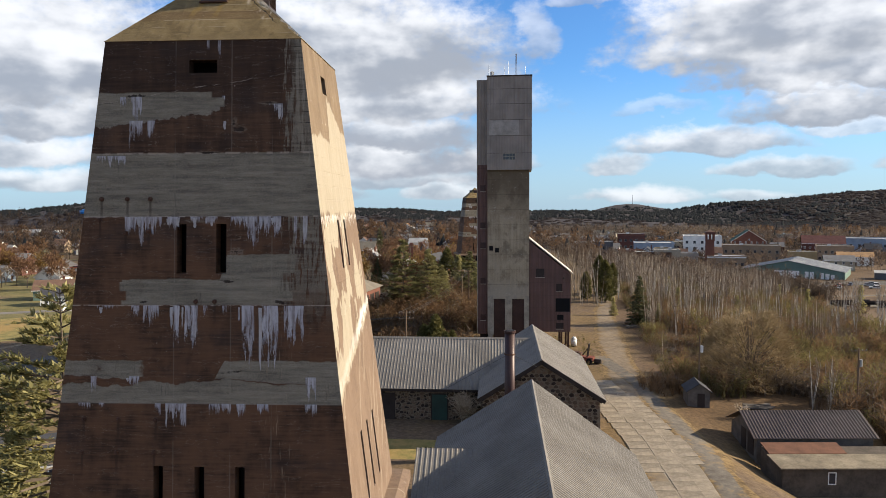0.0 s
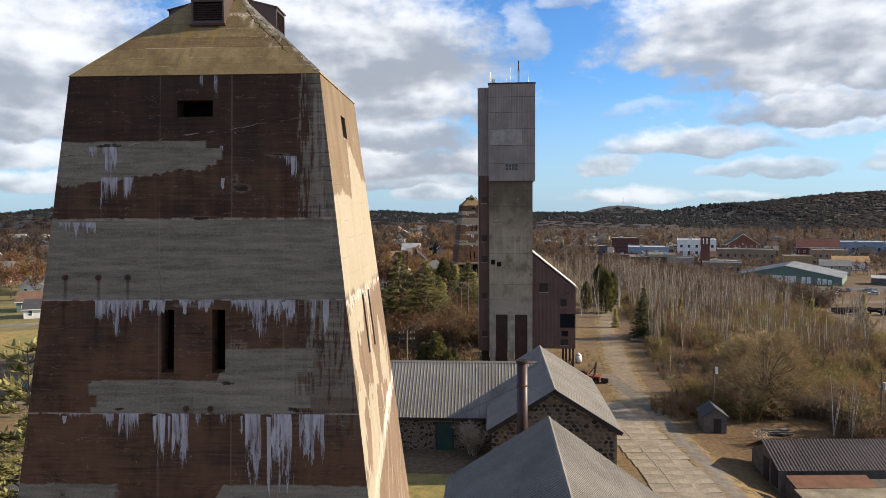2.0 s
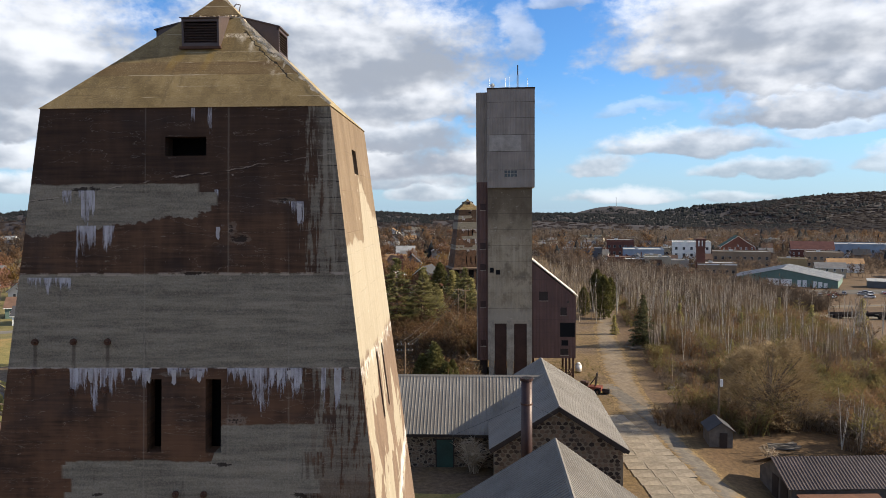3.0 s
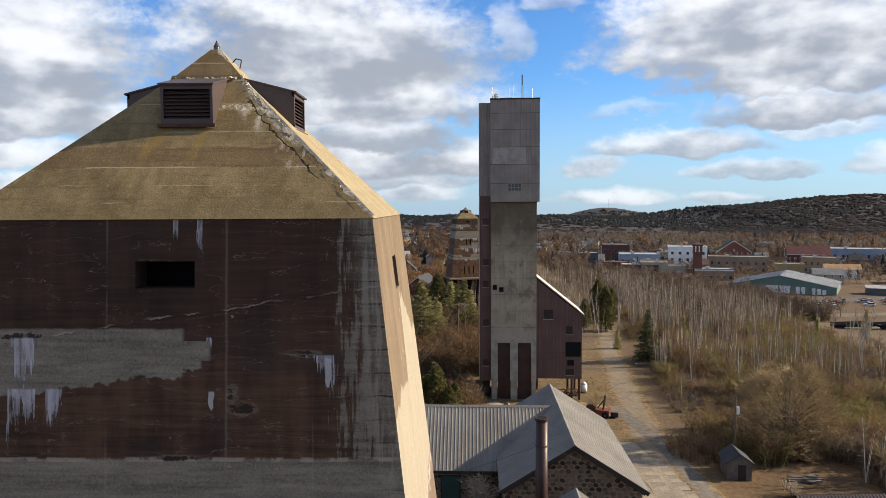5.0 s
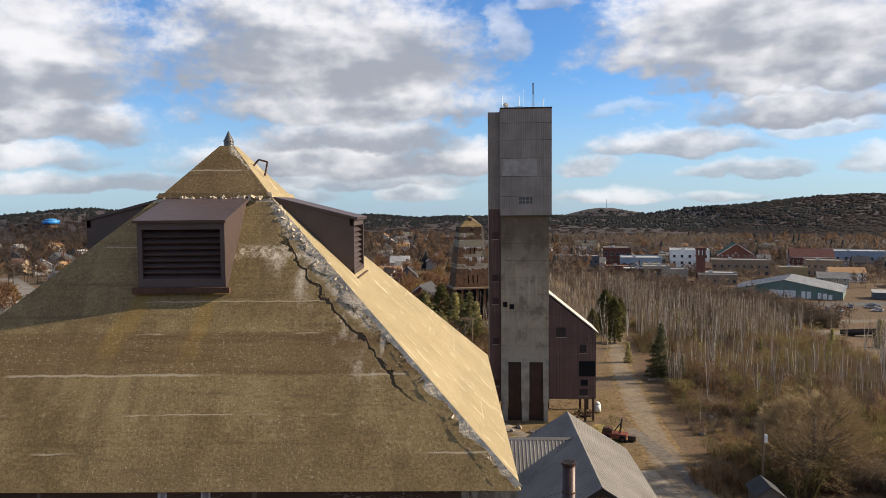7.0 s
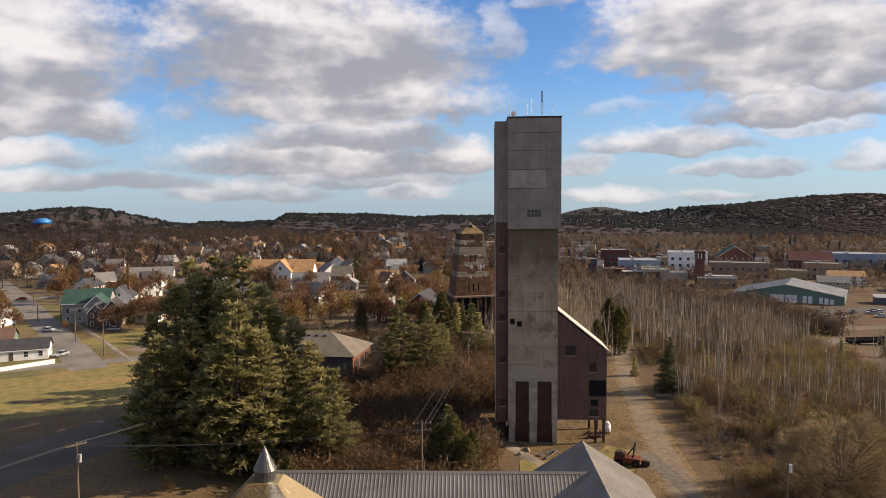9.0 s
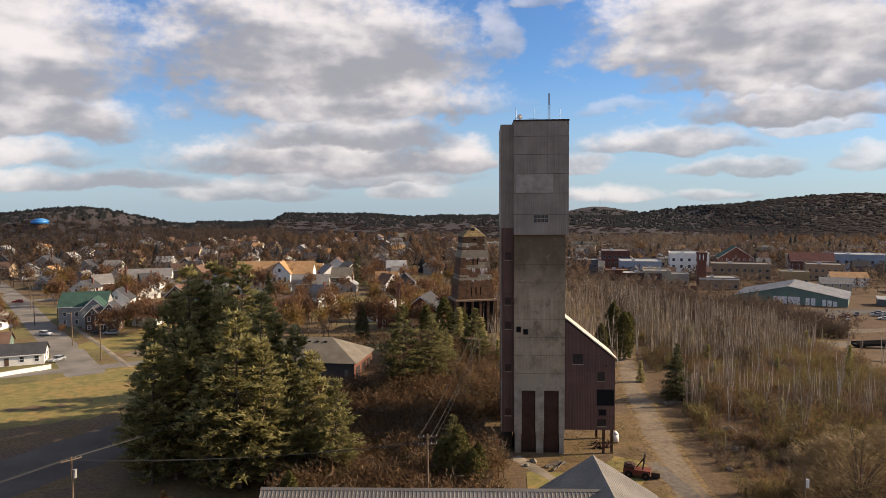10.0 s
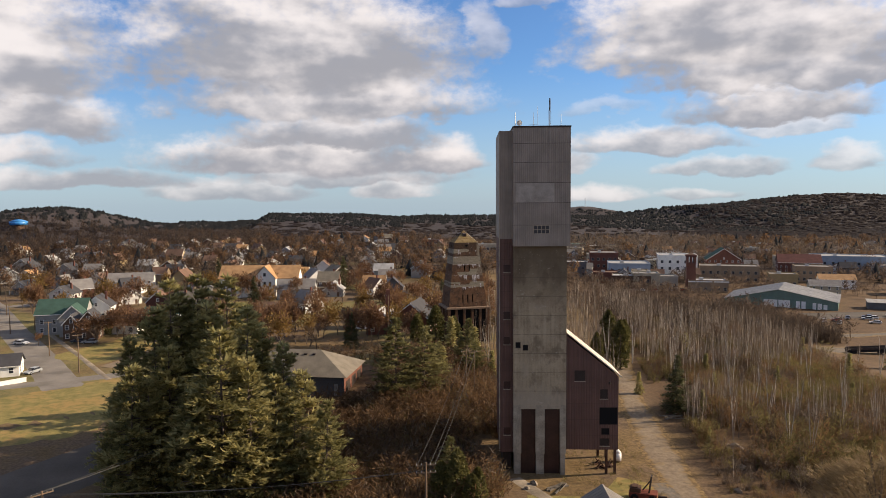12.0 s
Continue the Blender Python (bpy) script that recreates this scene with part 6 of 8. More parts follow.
def scattered(count, spot, rnd, tries=40):
    """Random places that spot(x, y) accepts; it draws them itself and returns None to refuse."""
    out = []
    while len(out) < count and tries * count > 0:
        tries -= 1 / count
        s = spot(rnd)
        if s:
            out.append(s)
    return out


def merged_stuff(name, kinds, spots, rnd, mats, label, category):
    """One mesh each for the wood and the twigs of many small plants."""
    far, crowns = name.startswith("far"), name.startswith("town")
    for which, mat in enumerate(mats):
        r2 = random.Random(77)
        vs, corners, sizes, rounds, n = [], [], [], [], 0
        packs = [(np.array([tuple(p) for p in k[which].v]), np.array([c for f in k[which].f for c in f]), np.array([len(f) for f in k[which].f])) for k in kinds]
        for x, y, s in spots:
            v, flat, size = packs[r2.randrange(len(packs))]
            if len(v) == 0:
                continue
            a = r2.uniform(0, 2 * math.pi)
            c, sn = math.cos(a) * s, math.sin(a) * s
            w = np.stack([v[:, 0] * c - v[:, 1] * sn + x, v[:, 0] * sn + v[:, 1] * c + y, v[:, 2] * s * r2.uniform(0.85, 1.2) + gh(x, y)], 1)
            vs.append(w)
            if crowns:
                ball = w - w.mean(axis=0)
                rounds.append(ball / np.maximum(1e-6, np.linalg.norm(ball, axis=1, keepdims=True)) + (0, 0, 0.35))
            corners.append(flat + n)
            sizes.append(size)
            n += len(v)
        places, corners, sizes = np.concatenate(vs), np.concatenate(corners), np.concatenate(sizes)
        me = bpy.data.meshes.new(name)
        me.vertices.add(len(places))
        me.vertices.foreach_set("co", places.ravel())
        me.loops.add(len(corners))
        me.loops.foreach_set("vertex_index", corners)
        me.polygons.add(len(sizes))
        me.polygons.foreach_set("loop_start", np.concatenate(([0], np.cumsum(sizes)[:-1])))
        me.update(calc_edges=True)
        me.materials.append(M[mat])
        me.polygons.foreach_set("use_smooth", np.full(len(sizes), far or crowns))
        if far or crowns:
            # crowns shade as rounded masses, the hill woods like the roof of one forest
            nv = np.zeros(len(places) * 3)
            me.vertices.foreach_get("normal", nv)
            nv = nv.reshape(-1, 3) * 0.35 + (0, 0, 1) if far else np.concatenate(rounds) + nv.reshape(-1, 3) * 0.25
            me.normals_split_custom_set_from_vertices((nv / np.maximum(1e-6, np.linalg.norm(nv, axis=1, keepdims=True))).tolist())
        tagged(new(name, me), label, category, "", "stuff")


# birch and aspen saplings east of the track
sap = [sapling(60 + k) for k in range(9)]


def east_spot(r):
    y = r.uniform(125, 335)
    x = r.uniform(track_x(y) + 9, 92 + (y - 125) * 0.45)
    if noise.noise((x / 20.0, y / 20.0, 4.0)) < 0.22 - 0.50 * stepped(y, 150, 240):
        return None
    if (x > 118 and y > 265) or (x > track_x(y) + 36 and r.random() < 0.35):
        return None
    return x, y, r.uniform(4.0, 10.0) * (0.7 + 0.3 * stepped(y, 125, 170))


merged_stuff("sapling_wood", sap, scattered(1700, east_spot, rt), rt, ("palewood", "greytwig"), "dense pale leafless birch and aspen saplings", "woodland")


def shrub(seed, stems=11, twigs=24):
    """A leafless thicket bush, one metre high: stems that fan out from the ground and fine twigs round them."""
    rnd = random.Random(seed)
    wood, fine = MB(), MB()
    for _ in range(stems):
        a, out = rnd.uniform(0, 6.283), rnd.uniform(0.05, 0.55)
        foot = Vector((rnd.uniform(-0.12, 0.12), rnd.uniform(-0.12, 0.12), -0.05))
        tip = Vector((math.cos(a) * out, math.sin(a) * out, rnd.uniform(0.55, 1.0) * (1 - 0.5 * out * out)))
        side = Vector((-math.sin(a + 0.7), math.cos(a + 0.7), 0)) * rnd.uniform(0.010, 0.018)
        wood.add([foot - side, foot + side, tip], [(0, 1, 2)])
        for _ in range(twigs // stems + 1):
            p = foot.lerp(tip, rnd.uniform(0.35, 0.95))
            d = Vector((rnd.uniform(-1, 1), rnd.uniform(-1, 1), rnd.uniform(-0.1, 1.1))).normalized()
            w = d.orthogonal().normalized() * rnd.uniform(0.009, 0.017)
            fine.add([p - w, p + w, p + d * rnd.uniform(0.14, 0.32)], [(0, 1, 2)])
    return wood, fine


def wisp(seed, n=62, w=0.029, slim=1.0):
    """A leafless tree seen from far: a stem, limbs and a rounded haze of short twigs."""
    rnd = random.Random(seed)
    mb = MB()
    mb.add([(-0.018, 0, 0), (0.018, 0, 0), (0, 0, 0.7)], [(0, 1, 2)]).add([(0, -0.018, 0), (0, 0.018, 0), (0, 0, 0.7)], [(0, 1, 2)])
    for _ in range(n):
        a, h, r = rnd.uniform(0, 6.283), rnd.uniform(-1, 1), rnd.random() ** 0.45
        k = math.sqrt(1 - h * h) * r * 0.36 * slim * (0.85 + 0.4 * noise.noise((math.cos(a), math.sin(a), h + seed)))
        p = Vector((math.cos(a) * k, math.sin(a) * k, 0.60 + 0.38 * h * r))
        d = Vector((math.cos(a) * 0.7 * slim + rnd.uniform(-0.6, 0.6), math.sin(a) * 0.7 * slim + rnd.uniform(-0.6, 0.6), rnd.uniform(0.1, 1.3))).normalized()
        s = d.cross(Vector((rnd.uniform(-1, 1), rnd.uniform(-1, 1), rnd.uniform(-1, 1)))).normalized() * w * rnd.uniform(0.6, 1.2)
        tip = p + d * rnd.uniform(0.08, 0.17)
        mb.add([p - s * 0.6, p + s * 0.6, tip + s * 0.5, tip - s * 0.5], [(0, 1, 2, 3)])
    return mb


brush = [shrub(80 + k) for k in range(10)]
round_bush = [(wisp(120 + k, 100, 0.021, 1.25),) for k in range(7)]


yard = [shrub(95, 44, 700), shrub(96, 30, 180)]
bush = tree("bare_bush", yard[0], "palewood", "bushtwig", placed(11.6, 87.3, 0, 4.6), "leafless bush beside a stone wall, paled for sunlight", "bushes", "bush")
tree("bare_bush", yard[1], "palewood", "bushtwig", placed(50, 88, 0, 2.4), "leafless pale bush behind a low barn", "bushes", "bush")


def east_brush(r):
    y = 76 + 230 * r.random() ** 1.55
    x = r.uniform(track_x(y) + 6.5, min(122 + (y - 90) * 0.55, 112 + max(0.0, y - 140) * 0.32))
    if noise.noise((x / 12.0, y / 12.0, 9.0)) < -0.22 - 0.5 * stepped(x - track_x(y), 10, 22) or (40 < x < 64 and y < 95) or (abs(x - 46) < 4 and abs(y - 93) < 5) or (y < 84 and x < 64):
        return None
    tall = 1.0 + noise.noise((x / 25.0, y / 25.0, 2.0))
    return x, y, r.uniform(1.6, 3.4) * (0.6 + 0.7 * tall) * (0.6 + 0.4 * stepped(x - track_x(y), 7, 18))


M["olivetwig"] = leafy("olive_brush", (0.070, 0.061, 0.024), (0.215, 0.175, 0.068), 0.045, 0.45)
east = scattered(6600, east_brush, rt) + [(rt.uniform(62, 112), rt.uniform(85, 126), rt.uniform(2.2, 4.4)) for _ in range(560)] + [(rt.uniform(48, 64), rt.uniform(96, 112), rt.uniform(1.6, 3.2)) for _ in range(170)]
tone = [noise.noise((x / 17.0, y / 17.0, 6.0)) + rt.uniform(-0.25, 0.25) for x, y, _ in east]
merged_stuff("olive_bushes", round_bush, [(x, y, h * 1.05) for x, y, h in east[::9]], rt, ("olivetwig",), "olive-brown rounded bushes with a few last leaves", "brush")
merged_stuff("brown_bushes", round_bush, [(x, y, h * 1.05) for x, y, h in east[4::9]], rt, ("brushtwig",), "brown rounded leafless bushes among saplings", "brush")
def yard_tuft(r):
    x, y = r.uniform(25, 45), r.uniform(112, 142)
    if abs(x - track_x(y)) < 3.2 or (y > 130.5 and x < 31) or abs(x - 24.5) < 2.5 or (abs(x - 37.6) < 2.8 and abs(y - 119.8) < 2.5) or (y < 116 and x < 32):
        return None
    return x, y, r.uniform(0.35, 1.0)


merged_stuff("yard_weeds", round_bush, scattered(170, yard_tuft, rt), rt, ("olivetwig",), "low olive weeds and dry tufts in a yard", "weeds")
merged_stuff("grey_brush", brush, [s for s, v in zip(east, tone) if v > 0.10], rt, ("greytwig", "greytwig"), "grey-brown leafless shrubs among saplings", "brush")
merged_stuff("olive_brush", brush, [s for s, v in zip(east, tone) if v < -0.16], rt, ("olivetwig", "olivetwig"), "olive-tinged shrubs with a few last leaves", "brush")
merged_stuff("brush", brush, [s for s, v in zip(east, tone) if -0.16 <= v <= 0.10] + [(rt.uniform(41, 47), rt.uniform(96.5, 105), rt.uniform(1.6, 3.0)) for _ in range(45)], rt, ("brushtwig", "brushtwig"), "tangled brown leafless brush", "brush")
def thicket_spot(r):
    y = r.uniform(246, 322)
    return r.uniform(110, 176) + (y - 246) * 0.1, y, r.uniform(4.5, 8.5)


merged_stuff("dark_thicket", brush, scattered(1500, thicket_spot, rt), rt, ("darktwig", "darktwig"), "dark dense leafless thicket behind saplings", "thicket")
grove(bare_a, 11, [s for s in scattered(22, lambda r: (r.uniform(64, 125), r.uniform(84, 150), r.uniform(6, 9.5)), rt)], rt)


def west_brush(r):
    y = r.uniform(108, 202)
    x = r.uniform(-14, 31)
    if (18.5 < x and 116 < y < 133) or (17 < x and 132 < y < 146) or (-26 < x < 6 and 162 < y < 200) or (x < 2 and y < 112) or (x > 15 and y < 122):
        return None
    return x, y, r.uniform(2.4, 5.8)


west = scattered(2800, west_brush, rt)
merged_stuff("round_thicket", round_bush, [(x, y, h * 0.95) for x, y, h in west[:1050]], rt, ("brushtwig",), "russet-brown rounded leafless bushes on a slope", "thicket")
merged_stuff("thicket", brush, west[1050:1700], rt, ("brushtwig", "brushtwig"), "russet-brown leafless thicket on a slope", "thicket")
merged_stuff("olive_thicket", brush, west[1700:2400], rt, ("olivetwig", "greytwig"), "olive-brown leafless thicket on a slope", "thicket")


def mid_wood(r):
    y = r.uniform(185, 330)
    x = r.uniform(30, 62 + (y - 185) * 0.55)
    return x, y, r.uniform(6, 11)


merged_stuff("aspen_wood", sap, scattered(700, mid_wood, rt), rt, ("palewood", "greytwig"), "leafless aspen wood behind the shaft", "woodland")


# far woods: town trees past the nearest, and the forest on the hills
def clump(seed, tall, many=9):
    rnd = random.Random(seed)
    mb = MB()
    if tall:
        n = 6
        for z0, z1, r in ((0.05, 0.6, 0.36), (0.35, 1.0, 0.24)):
            ring = [(math.cos(6.283 * k / n + z0) * r * rnd.uniform(0.7, 1.2), math.sin(6.283 * k / n + z0) * r * rnd.uniform(0.7, 1.2), z0 + rnd.uniform(-0.05, 0.05)) for k in range(n)]
            mb.add(ring + [(0, 0, z1)], [(k, (k + 1) % n, n) for k in range(n)])
    else:
        for _ in range(many):
            a, f = rnd.uniform(0, 6.283), rnd.random()
            p = Vector((math.cos(a) * 0.30 * (1 - f * 0.6), math.sin(a) * 0.30 * (1 - f * 0.6), 0.32 + 0.58 * f))
            r = rnd.uniform(0.13, 0.24) * (1.0 if many > 6 else 1.3)
            six = [p + Vector(d) * r * rnd.uniform(0.6, 1.3) for d in ((1, 0, 0), (0, 1, 0), (-1, 0, 0), (0, -1, 0), (0, 0, 0.9), (0, 0, -0.8))]
            mb.add(six, [(0, 1, 4), (1, 2, 4), (2, 3, 4), (3, 0, 4), (1, 0, 5), (2, 1, 5), (3, 2, 5), (0, 3, 5)])
        mb.tube((0, 0, 0), (0, 0, 0.5), 0.025, 0.015, 3, False)
    return mb


def far_stuff(name, shapes, spots, mat, label, category):
    merged_stuff(name, [(s,) for s in shapes], spots, rt, (mat,), label, category)


def sector(r, lo, hi):
    d = lo * (hi / lo) ** r.random()
    a = radians(r.uniform(-30, 52))
    return d * math.sin(a) - 5, d * math.cos(a) + 10


def hill_spot(prob_seed, sign, lo=760, hi=2450):
    def spot(r):
        x, y = sector(r, lo, hi)
        dist = math.hypot(x, y)
        high = stepped(dist, 1150, 1560) * 1.0 - 0.45 - 0.95 * stepped(math.atan2(x, y), 0.53, 0.68) * stepped(dist, 1300, 1500)
        if sign * (0.8 * noise.noise((x / 160.0, y / 160.0, prob_seed)) + high) < -0.03:
            return None
        return x, y, r.uniform(4.0, 6.5) * (1.0 + 0.45 * stepped(dist, 900, 2000))
    return spot


def mound(seed, pointed):
    """A group of tree crowns as they close up in a far forest."""
    rnd = random.Random(seed)
    mb = MB()
    for _ in range(3):
        cx, cy = rnd.uniform(-0.9, 0.9), rnd.uniform(-0.9, 0.9)
        h, r = rnd.uniform(0.30, 0.55) * (1.15 if pointed else 0.8), rnd.uniform(0.5, 0.8) * (0.75 if pointed else 1.2)
        n = 4
        turn = [6.283 * (k + rnd.uniform(-0.2, 0.2)) / n for k in range(n)]
        low = [(cx + math.cos(a) * r, cy + math.sin(a) * r, -0.4) for a in turn]
        mid = [(cx + math.cos(a) * r * rnd.uniform(0.75, 0.95), cy + math.sin(a) * r * rnd.uniform(0.75, 0.95), h * (0.45 if pointed else rnd.uniform(0.55, 0.75))) for a in turn]
        mb.add(low + mid + [(cx, cy, h * (1.25 if pointed else 1.0))], [(k, (k + 1) % n, n + (k + 1) % n, n + k) for k in range(n)] + [(n + k, n + (k + 1) % n, 2 * n) for k in range(n)])
    return mb


# evergreens tinted slate-blue: the haze of distance is put into the colour
M["farever"] = leafy("hazed_evergreens", (0.026, 0.031, 0.036), (0.044, 0.048, 0.050), 0.02, 0.6)
M["hillbare"] = leafy("hill_bare_woods", (0.036, 0.029, 0.029), (0.060, 0.047, 0.044), 0.006, 0.6)
M["farbare"] = leafy("far_bare_woods", (0.070, 0.051, 0.040), (0.135, 0.100, 0.078), 0.02, 0.6)
M["farrust"] = leafy("far_russet_woods", (0.092, 0.055, 0.034), (0.165, 0.098, 0.054), 0.05, 0.6)
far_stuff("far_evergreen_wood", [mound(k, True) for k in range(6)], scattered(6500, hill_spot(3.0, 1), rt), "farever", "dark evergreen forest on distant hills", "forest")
far_stuff("far_bare_wood", [mound(10 + k, False) for k in range(6)], scattered(4500, hill_spot(3.0, -1, 700), rt), "hillbare", "grey-brown leafless forest on distant hills", "forest")
def right_hill(r):
    a, dist = radians(r.uniform(29, 50)), r.uniform(1150, 2000)
    return dist * math.sin(a), dist * math.cos(a), r.uniform(5.0, 8.5)


far_stuff("far_hillside_wood", [mound(30 + k, False) for k in range(6)], scattered(3000, right_hill, rt), "hillbare", "brown leafless wood on a distant hillside", "forest")
far_stuff("far_aspen_wood", [wisp(10 + k, 26, 0.034, 0.6) for k in range(6)], scattered(2600, hill_spot(3.0, -1, 540, 1150), rt) + [(-361 + rt.uniform(-40, 40), 950 - rt.uniform(14, 60), rt.uniform(9, 13)) for _ in range(90)], "farbare", "grey-brown leafless aspens below distant hills", "forest")

M["palefar"] = leafy("far_pale_woods", (0.105, 0.082, 0.066), (0.215, 0.174, 0.140), 0.02, 0.6)


def pale_slope(r):
    a, dist = radians(r.uniform(13, 46)), r.uniform(640, 1020)
    x, y = dist * math.sin(a), dist * math.cos(a)
    return (x, y, r.uniform(9, 14)) if noise.noise((x / 110.0, y / 110.0, 5.0)) > -0.12 else None


def west_slope(r):
    a, dist = radians(r.uniform(-33, -4)), r.uniform(760, 1180)
    x, y = dist * math.sin(a), dist * math.cos(a)
    return (x, y, r.uniform(9, 14)) if noise.noise((x / 120.0, y / 120.0, 8.0)) > -0.2 else None


far_stuff("far_brown_wood", [wisp(80 + k, 34, 0.024, 0.6) for k in range(6)], scattered(1500, west_slope, rt), "farbare", "brown leafless woods below distant hills", "forest")
far_stuff("far_pale_wood", [wisp(70 + k, 30, 0.020, 0.45) for k in range(6)], scattered(1700, pale_slope, rt), "palefar", "pale leafless aspens at the foot of a distant hill", "forest")

# ---- town ----
WALLS = {
    "white": (0.70, 0.69, 0.65), "cream": (0.36, 0.31, 0.23), "grey": (0.27, 0.27, 0.26), "blue": (0.24, 0.29, 0.35), "tan": (0.25, 0.185, 0.125), "brown": (0.105, 0.065, 0.045),
    "brick": (0.145, 0.062, 0.044), "green": (0.13, 0.19, 0.16), "yellow": (0.31, 0.23, 0.12), "darkgrey": (0.10, 0.10, 0.105), "redbrown": (0.105, 0.045, 0.036),
}
ROOFS = {"slate": (0.052, 0.052, 0.057), "greyroof": (0.19, 0.18, 0.17), "brownroof": (0.14, 0.085, 0.060), "tanroof": (0.36, 0.215, 0.105), "greenroof": (0.035, 0.075, 0.060), "lightroof": (0.30, 0.30, 0.295), "redroof": (0.105, 0.042, 0.036), "mossroof": (0.16, 0.14, 0.11)}
for k, c in WALLS.items():
    M["w_" + k] = worn("wall_" + k, c, 0.8, 0, 7.0, 0.3, 0.18, 0.005)
for k, c in ROOFS.items():
    M["r_" + k] = worn("roof_" + k, c, 0.9, 0, 5.0, 0.4, 0.28, 0.01)


def wall_window(parent, m, w=0.95, h=1.35, frame_mat="white"):
    """A window at m: local x across, y out of the wall, z up from the sill."""
    b = 0.11
    o = part("window", MB().box(-w / 2 - b, -0.05, -b, w / 2 + b, 0.03, 0).box(-w / 2 - b, -0.05, h, w / 2 + b, 0.03, h + b).box(-w / 2 - b, -0.05, 0, -w / 2, 0.03, h).box(w / 2, -0.05, 0, w / 2 + b, 0.03, h).box(-w / 2, -0.03, h / 2 - 0.03, w / 2, 0.02, h / 2 + 0.03), frame_mat, parent)
    o.matrix_basis = m
    part("pane", MB().box(-w / 2, -0.012, 0, w / 2, 0.01, h), "glass", o)
    return o


def house(x, y, rz, w, d, eave, rise, wall, roof, label, ridge="x", windows=True, chimney=True, porch=False, group="town houses", category="house", z=None, door=True):
    """A gabled house w wide and d deep, its front towards -y; ridge along x or y."""
    t = thing("house", pose(x, y, gh(x, y) if z is None else z, 0, 0, rz), label, category, group)
    o = 0.45
    if ridge == "y":
        part("wall", MB().prism([(-w / 2, -1), (w / 2, -1), (w / 2, eave), (0, eave + rise), (-w / 2, eave)], 0, d), wall, t)
        k = rise / (w / 2)
        for s in (-1, 1):
            a, b = (0, -o, eave + rise + 0.12), (0, d + o, eave + rise + 0.12)
            c, e = (s * (w / 2 + o), d + o, eave - k * o + 0.12), (s * (w / 2 + o), -o, eave - k * o + 0.12)
            part("roof", MB().sheet(*((a, b, c, e)[::-1] if s < 0 else (a, e, c, b)), 0.16), roof, t)
            q = [(0, -o - 0.03, a[2] - 0.02), (0, -o, a[2] - 0.02), (e[0], -o, e[2] - 0.02), (e[0], -o - 0.03, e[2] - 0.02)]
            part("verge_trim", MB().sheet(*(q if s < 0 else q[::-1]), 0.26), "white", t)
    else:
        part("wall", MB().prism_x([(0, -1), (d, -1), (d, eave), (d / 2, eave + rise), (0, eave)], -w / 2, w / 2), wall, t)
        k = rise / (d / 2)
        for s in (-1, 1):
            ye, yr = (d / 2 + s * (d / 2 + o)), d / 2
            zr, ze = eave + rise + 0.12, eave - k * o + 0.12
            q = ((-w / 2 - o, ye, ze), (w / 2 + o, ye, ze), (w / 2 + o, yr, zr), (-w / 2 - o, yr, zr))
            part("roof", MB().sheet(*(q if s < 0 else q[::-1]), 0.16), roof, t)
        part("fascia", MB().box(-w / 2 - o, -o - 0.05, eave - k * o - 0.12, w / 2 + o, -o, eave - k * o + 0.10), "white", t)
    if windows:
        floors = max(1, int(eave // 2.6))
        n = max(2, int(w // 3.2))
        for f in range(floors):
            for k in range(n):
                if door and f == 0 and k == n // 2:
                    dr = part("door", MB().box(-0.5, -0.05, 0, 0.5, 0.02, 2.05), "w_brown", t)
                    dr.matrix_basis = pose(-w / 2 + w * (k + 0.5) / n, 0, 0.1)
                    continue
                wall_window(t, pose(-w / 2 + w * (k + 0.5) / n, 0, 0.9 + 2.75 * f))
        m = max(1, int(d // 4))
        for f in range(floors):
            for k in range(m):
                wall_window(t, pose(w / 2, d * (k + 0.5) / m, 0.9 + 2.75 * f, 0, 0, 90))
                wall_window(t, pose(-w / 2, d * (k + 0.5) / m, 0.9 + 2.75 * f, 0, 0, -90))
        if ridge == "y" and rise > 2.2:
            wall_window(t, pose(0, 0, eave + 0.2), 0.8, 1.1)
    if chimney:
        part("chimney", MB().box(w * 0.2, d * 0.55, eave, w * 0.2 + 0.65, d * 0.55 + 0.65, eave + rise + 1.0).box(w * 0.2 - 0.08, d * 0.55 - 0.08, eave + rise + 1.0, w * 0.2 + 0.73, d * 0.55 + 0.73, eave + rise + 1.15), "w_brick", t)
    if porch:
        part("porch_roof", MB().sheet((-w / 2 + 0.3, -2.2, 2.45), (w / 2 - 0.3, -2.2, 2.45), (w / 2 - 0.3, 0, 3.0), (-w / 2 + 0.3, 0, 3.0), 0.12), roof, t)
        for px in (-w / 2 + 0.5, 0.9, w / 2 - 0.5):
            part("porch_post", MB().box(px - 0.08, -2.1, 0, px + 0.08, -1.94, 2.42), "white", t)
    return t


